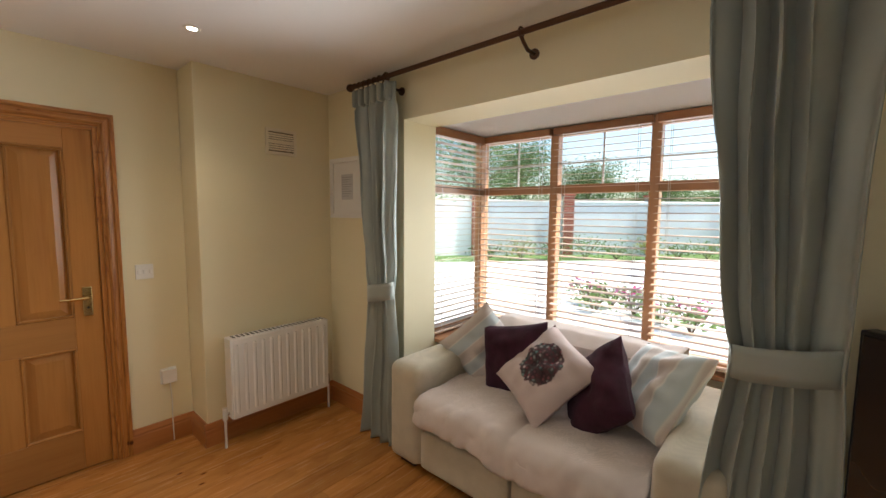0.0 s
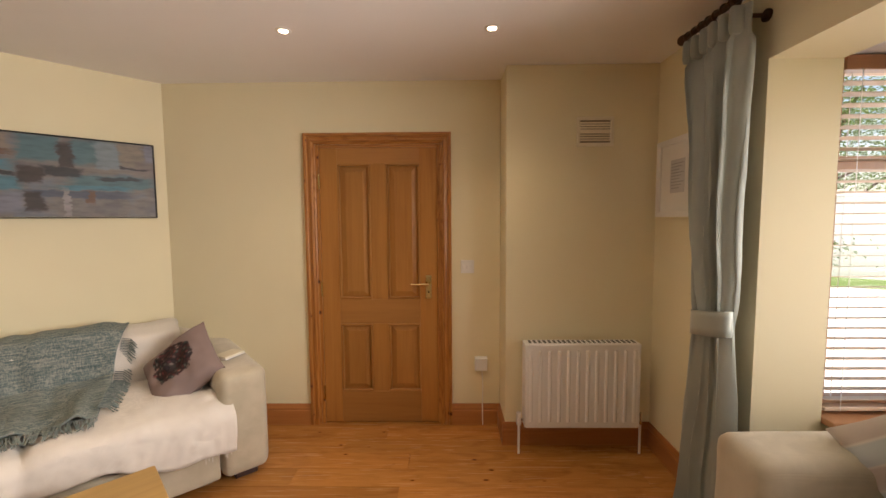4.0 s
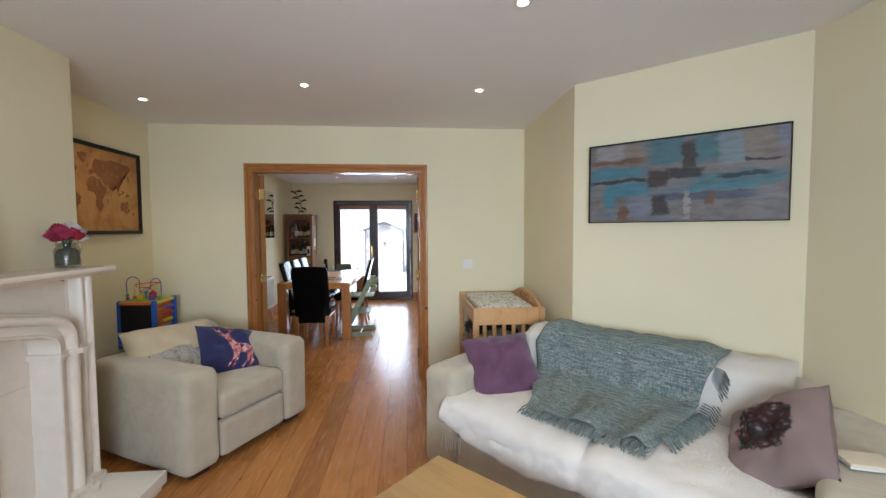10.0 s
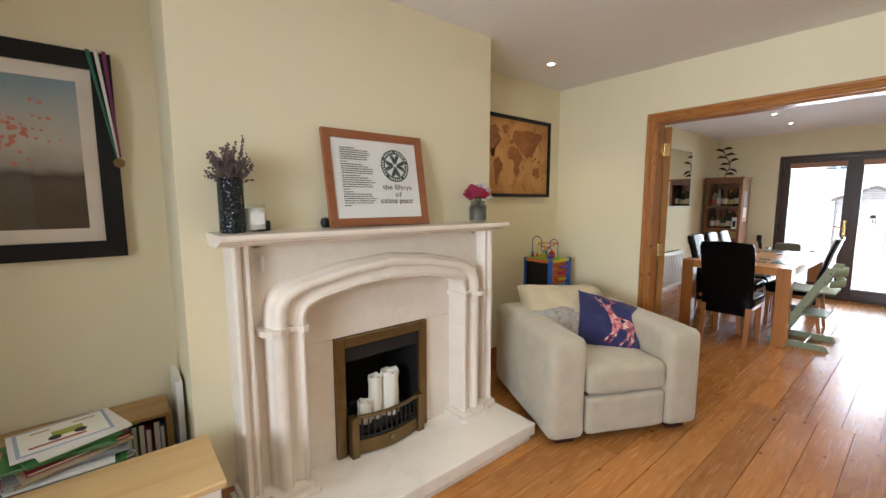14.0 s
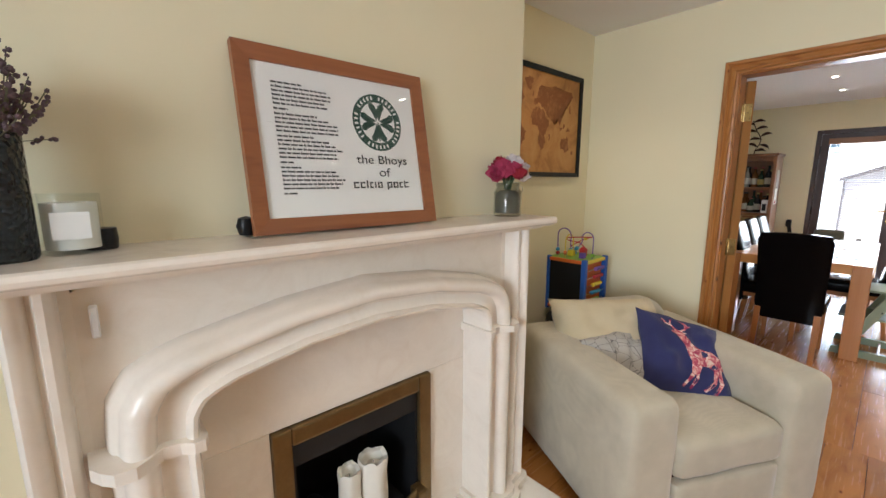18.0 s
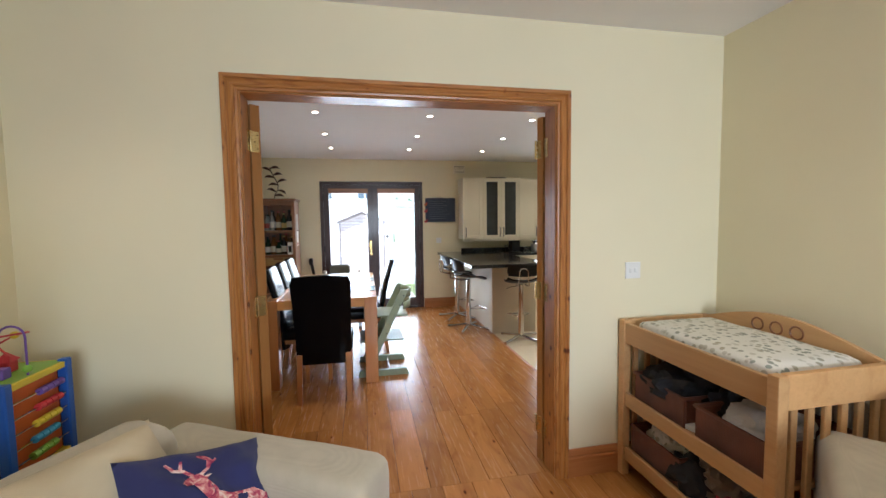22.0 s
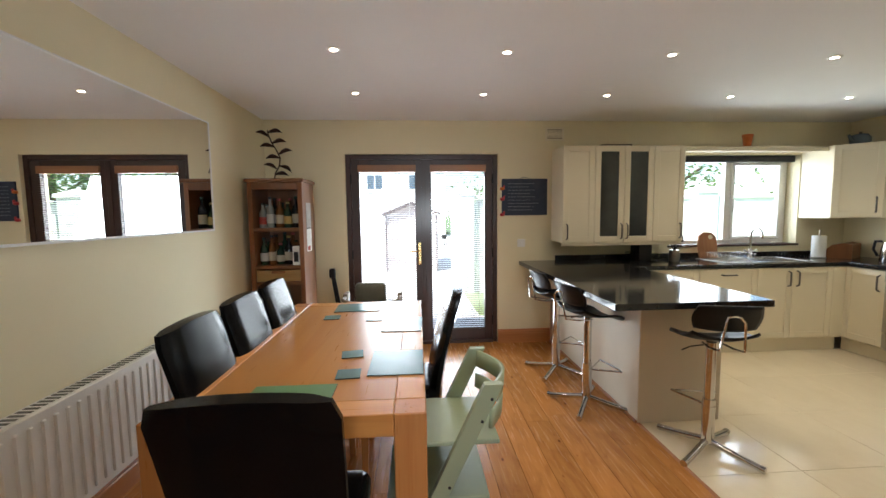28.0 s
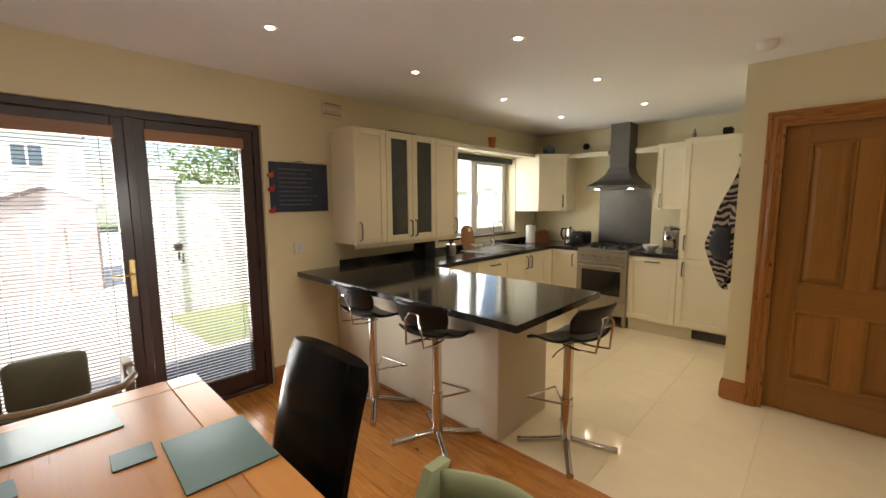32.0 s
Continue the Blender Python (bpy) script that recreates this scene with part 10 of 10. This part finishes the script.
def tree(x, y, h, spread_, leaf, label, n=1500, size=0.11):
    t = thing("tree", pose(x, y, -0.32), label, "tree", "garden trees")
    b = pipe([(0, 0, -0.1), (0.05, 0.03, h * 0.25), (-0.06, 0.05, h * 0.5), (0.02, 0.0, h * 0.85)], h * 0.022, 8)
    part("trunk", b, M_BARK, t, smooth=True)
    cr = bmesh.new()
    lim = bmesh.new()
    for k in range(9):
        a = 2.4 * k
        z = h * (0.38 + 0.06 * k)
        r = spread_ * (0.75 - 0.05 * k) * tri.uniform(0.8, 1.15)
        tip = (r * math.cos(a), r * math.sin(a), z + h * 0.1)
        pipe([(0, 0, z - h * 0.08), (0.5 * tip[0], 0.5 * tip[1], z), tip], h * 0.008, 5, bm=lim)
        leaf_cloud(cr, tip, (spread_ * 0.55, spread_ * 0.55, h * 0.17), n // 10, size)
    leaf_cloud(cr, (0, 0, h * 0.86), (spread_ * 0.5, spread_ * 0.5, h * 0.18), n // 10, size)
    part("limb", lim, M_BARK, t, smooth=True)
    part("crown", cr, leaf, t)
    return t


for x, y, h, s, k in ((-14.2, 14.0, 6.2, 2.6, 1), (-12.2, 17.0, 6.4, 2.4, 1), (-11.0, 19.5, 5.4, 2.2, 0), (-8.6, 22.5, 4.4, 2.2, 0), (-5.6, 25.8, 3.5, 2.4, 0), (-2.4, 28.5, 3.3, 2.4, 0), (2.5, 31.5, 3.4, 2.6, 0), (-16.8, 10.0, 6.6, 2.6, 1)):
    tree(x, y, h, s, M_LEAF[k], "leafy green tree behind the garden wall", 15000, 0.058)
for x, y, h, s, k in ((-3.7, -15.5, 5.0, 1.8, 1), (-5.2, -14.8, 4.6, 1.9, 1), (-7.0, -15.5, 5.5, 2.2, 1)):
    tree(x, y, h, s, M_LEAF[k], "leafy green tree behind the back wall", 6000, 0.07)

# front garden wall with brick piers
WALL = [(-17, 5.5), (-10.2, 14.4), (-2.0, 23.6), (9.0, 33.0)]
for (x0, y0), (x1, y1), mat in zip(WALL, WALL[1:], (M_RENDER, M_RENDER_SHADE, M_RENDER_SHADE)):
    ln_ = math.hypot(x1 - x0, y1 - y0)
    gw = tagged(new("garden_wall"), "rendered garden wall with brick piers", "wall", "", "structure")
    gw.matrix_basis = pose(x0, y0, -0.32, 0, 0, math.degrees(math.atan2(y1 - y0, x1 - x0)))
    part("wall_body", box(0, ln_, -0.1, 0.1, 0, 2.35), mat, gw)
    part("coping", box(0, ln_, -0.15, 0.15, 2.35, 2.43, 0.02), M_RENDER, gw)
    n = int(ln_ / 3.2)
    bricks = bmesh.new()
    for i in range(n + 1):
        cx = ln_ * i / n
        core = part("pier", box(cx - 0.24, cx + 0.24, -0.24, 0.24, 0, 2.62), M_MORTAR, gw)
        bb2 = bmesh.new()
        for r in range(34):
            z = 0.02 + 0.076 * r
            off = 0.11 * (r % 2)
            for q in range(-1, 3):
                x_a, x_b = max(-0.25, -0.25 + 0.225 * q + off), min(0.25, -0.25 + 0.225 * q + off + 0.215)
                if x_b - x_a > 0.03:
                    box(cx + x_a, cx + x_b, -0.255, -0.235, z, z + 0.065, bm=bb2)
                    box(cx + x_a, cx + x_b, 0.235, 0.255, z, z + 0.065, bm=bb2)
        br_ = part("bricks", bb2, M_BRICK[0], core)
        tagged(br_, kind="stuff")
        part("pier_cap", box(cx - 0.3, cx + 0.3, -0.3, 0.3, 2.62, 2.72, 0.03), M_BRICK[0], gw)


def shrub(x, y, r, h, leaf, label, n=500, flowers=None, z=-0.3):
    s = thing("shrub", pose(x, y, z), label, "shrub", "garden shrubs")
    st__ = bmesh.new()
    for k in range(7):
        a = 0.9 * k
        pipe([(0, 0, -0.03), (0.4 * r * math.cos(a), 0.4 * r * math.sin(a), h * 0.5), (0.7 * r * math.cos(a), 0.7 * r * math.sin(a), h * 0.85)], 0.012, 4, bm=st__)
    part("stem", st__, M_BARK, s)
    c = bmesh.new()
    leaf_cloud(c, (0, 0, h * 0.55), (r, r, h * 0.5), n, 0.055)
    part("leaves", c, leaf, s)
    if flowers:
        f = bmesh.new()
        leaf_cloud(f, (0, 0, h * 0.85), (r, r, h * 0.3), 60, 0.05)
        part("blossom", f, flowers, s)
    return s


M_PINKF = foliage("pink_blossom", (0.45, 0.05, 0.20), (0.65, 0.25, 0.40))
M_WHITEF = foliage("white_blossom", (0.7, 0.65, 0.62), (0.8, 0.75, 0.75))
for i in range(11):
    f = i / 10
    shrub(-9.6 + 9.0 * f + 0.9, 14.2 + 9.8 * f - 1.0, tri.uniform(0.5, 0.8), tri.uniform(0.6, 1.0), M_LEAF[(0, 2, 0, 1)[i % 4]], "low green shrub along the garden wall", 420)
for x, y in ((-13.0, 9.2), (-11.6, 11.0), (-14.5, 7.0), (-6.5, 3.9), (-7.2, 5.0)):
    shrub(x, y, 0.9, 1.3, M_LEAF[0], "dark green shrub beside the drive", 700)
for x, y, fl_ in ((-2.8, 8.2, M_PINKF), (-2.3, 8.2, M_WHITEF), (-1.8, 7.9, M_PINKF), (-1.3, 7.6, M_WHITEF), (-0.8, 7.3, M_PINKF), (-2.4, 7.6, None)):
    shrub(x, y, 0.34, 0.5, M_LEAF[1], "flowering plant with pink and white blossom in the drive bed", 170, fl_)

# back wall with capped piers
gw = tagged(new("back_wall"), "white rendered back garden wall with capped piers", "wall", "", "structure")
part("wall_body", box(-12, -0.7, -11.9, -11.7, -0.3, 1.70), M_RENDER, gw)
part("coping", box(-12, -0.7, -11.95, -11.65, 1.70, 1.76, 0.015), M_RENDER, gw)
for i in range(5):
    x = -0.9 - 2.6 * i
    part("pier", box(x - 0.22, x + 0.22, -12.02, -11.58, -0.3, 1.82, 0.01), M_RENDER, gw)
    part("pier_cap", turned([(0.36, 1.82), (0.36, 1.88), (0.001, 2.0)], 4, m=pose(x, -11.8, 0, 0, 0, 45)), M_RENDER, gw)

# shed
M_SHED_ROOF = plain("pale_felt_roof", (0.55, 0.54, 0.53), 0.85)
M_SHED = timber("shed_boards", (0.66, 0.57, 0.55), (0.58, 0.49, 0.47), 0, 0.8, 0.6, rand=8.0)
sd_ = thing("garden_shed", pose(0.19, -14.6, -0.2) @ Matrix.Diagonal((0.5, 1.0, 0.86, 1.0)), "wooden garden shed with a low gabled roof", "shed")
for i in range(14):
    part("board", box(-1.45, 1.45, -0.02, 0.02, 0.135 * i, 0.135 * i + 0.128, 0.004), M_SHED, sd_)
b = prism([(-1.45, 0.0), (1.45, 0.0), (0, 0.34)], -0.02, 0.02)
part("gable", b, M_SHED, sd_, at=pose(0, 0, 1.89, 90))
part("body", box(-1.44, 1.44, -2.3, -0.021, 0, 1.88), M_SHED, sd_)
for s in (-1, 1):
    part("roof", box(-0.02, 1.62, -2.4, 0.12, 0, 0.05, m=pose(0, 0, 2.25, 0, 0, 0) @ (Matrix.Rotation(math.atan2(0.34, 1.45) if s > 0 else 0, 4, "Y") if s > 0 else Matrix.Rotation(math.pi, 4, "Z") @ Matrix.Translation((0, 2.28, 0)) @ Matrix.Rotation(math.atan2(0.34, 1.45), 4, "Y"))), M_SHED_ROOF, sd_)
dd = part("shed_door", box(-0.45, 0.45, 0.021, 0.05, 0.02, 1.75, 0.004), timber("shed_door", (0.70, 0.63, 0.61), (0.62, 0.55, 0.53), 2, 0.8, 0.6), sd_)
M_SHED_TRIM = plain("dark_shed_trim", (0.12, 0.09, 0.085), 0.7)
for x in (-1.44, 1.36):
    part("corner_trim", box(x, x + 0.08, 0.021, 0.045, 0.0, 1.89, 0.003), M_SHED_TRIM, sd_)
for s in (-1, 1):
    part("barge_board", box(0.0, 1.62, 0.125, 0.15, -0.05, 0.05, 0.003), M_SHED_TRIM, sd_, at=Matrix.Translation((0, 0, 2.25)) @ (Matrix.Rotation(math.atan2(0.34, 1.45), 4, "Y") if s > 0 else Matrix.Rotation(math.pi - math.atan2(0.34, 1.45), 4, "Y")))
part("door_brace", box(-0.42, 0.42, 0.05, 0.065, 0.3, 0.4), M_SHED, dd)
part("door_brace", box(-0.42, 0.42, 0.05, 0.065, 1.3, 1.4), M_SHED, dd)


# neighbouring houses
def house(m, w, d, h, label, wins):
    k = thing("house", m, label, "house", "neighbouring houses")
    part("wall", box(-w / 2, w / 2, -d, 0, 0, h), M_RENDER, k)
    b = prism([(-d / 2 - 0.4, 0), (d / 2 + 0.4, 0), (0, 2.4)], -w / 2 - 0.3, w / 2 + 0.3)
    rf_ = part("roof", b, M_SLATEROOF, k, at=Matrix.Translation((0, -d / 2, h)) @ Matrix.Rotation(math.pi / 2, 4, "Z") @ Matrix.Rotation(math.pi / 2, 4, "X"))
    part("chimney", box(-w / 4 - 0.4, -w / 4 + 0.4, -d / 2 - 0.3, -d / 2 + 0.3, h + 1.5, h + 3.2), M_RENDER, k)
    for x, z in wins:
        wn_ = part("window", box(x - 0.6, x + 0.6, 0.0, 0.04, z, z + 1.2, 0.01), M_UPVC, k)
        for a in (-0.29, 0.29):
            part("pane", box(x + a - 0.24, x + a + 0.24, 0.041, 0.05, z + 0.1, z + 1.1), plain("far_pane", (0.10, 0.14, 0.18), 0.1, relief=0), wn_)
        part("sill", box(x - 0.7, x + 0.7, 0.0, 0.12, z - 0.08, z - 0.001), M_RENDER, wn_)
    return k


house(pose(3.4, -33, -0.32), 11, 8, 5.4, "white two-storey house beyond the back garden", ((-3.4, 3.5), (-0.4, 3.5), (2.6, 3.5), (-3.4, 0.9), (2.6, 0.9)))


# ---- floorboards and tiles ----
board_meshes = {}


def board(length, wide):
    key = (round(length, 2), round(wide, 3))
    if key not in board_meshes:
        me = bpy.data.meshes.new("floorboard")
        bm = box(-wide / 2 + 0.0013, wide / 2 - 0.0013, -length / 2 + 0.0006, length / 2 - 0.0006, -0.02, 0.0, 0.0003)
        bm.to_mesh(me)
        bm.free()
        me.materials.append(M_FLOOR)
        board_meshes[key] = me
    return board_meshes[key]


rng = random.Random(7)


def lay(name, x0, x1, y0, y1, label):
    fl = structure(name, box(x0, x1, y0, y1, -0.03, -0.012), M_WENGE, label)
    wide = 0.162
    x = x1
    while x > x0 + 0.01:
        w = min(wide, x - x0)
        y = y0 - rng.random() * 1.4
        while y < y1 - 0.01:
            length = rng.choice((1.7, 2.0, 2.3, 2.6))
            a, c = max(y, y0), min(y + length, y1)
            if c - a > 0.03:
                ob = new("floorboard", board(c - a, w))
                ob.location = (x - w / 2, (a + c) / 2, rng.uniform(-0.0006, 0.0))
                ob.parent = fl
            y += length
        x -= w


lay("floor_living", -2.92, 1.54, -3.25, 2.04, "honey-brown knotty oak floorboards")
lay("floor_bay", -1.76, 0.36, 2.04, 3.0, "honey-brown knotty oak floorboards in the bay")
lay("floor_dining", -1.41, 1.60, -7.98, -3.25, "honey-brown knotty oak floorboards")
structure("floor_threshold", box(-1.425, -1.405, -5.97, -3.31, -0.02, 0.006, 0.003), M_SKIRT, "thin wooden strip between boards and tiles")
tile_me = bpy.data.meshes.new("tile")
bm = box(-0.2988, 0.2988, -0.2988, 0.2988, -0.02, 0, 0.0008)
bm.to_mesh(tile_me)
bm.free()
tile_me.materials.append(M_TILE)
fl = structure("floor_kitchen", box(-4.9, -1.41, -7.8, -3.25, -0.03, -0.0025), M_GROUT, "polished cream floor tiles")
for i in range(6):
    for j in range(8):
        ob = new("tile", tile_me)
        ob.location = (-1.725 - 0.6 * i, -7.5 + 0.6 * j if j < 7 else -3.453, 0)
        ob.scale.y = 1.0 if j < 7 else 0.48
        ob.parent = fl
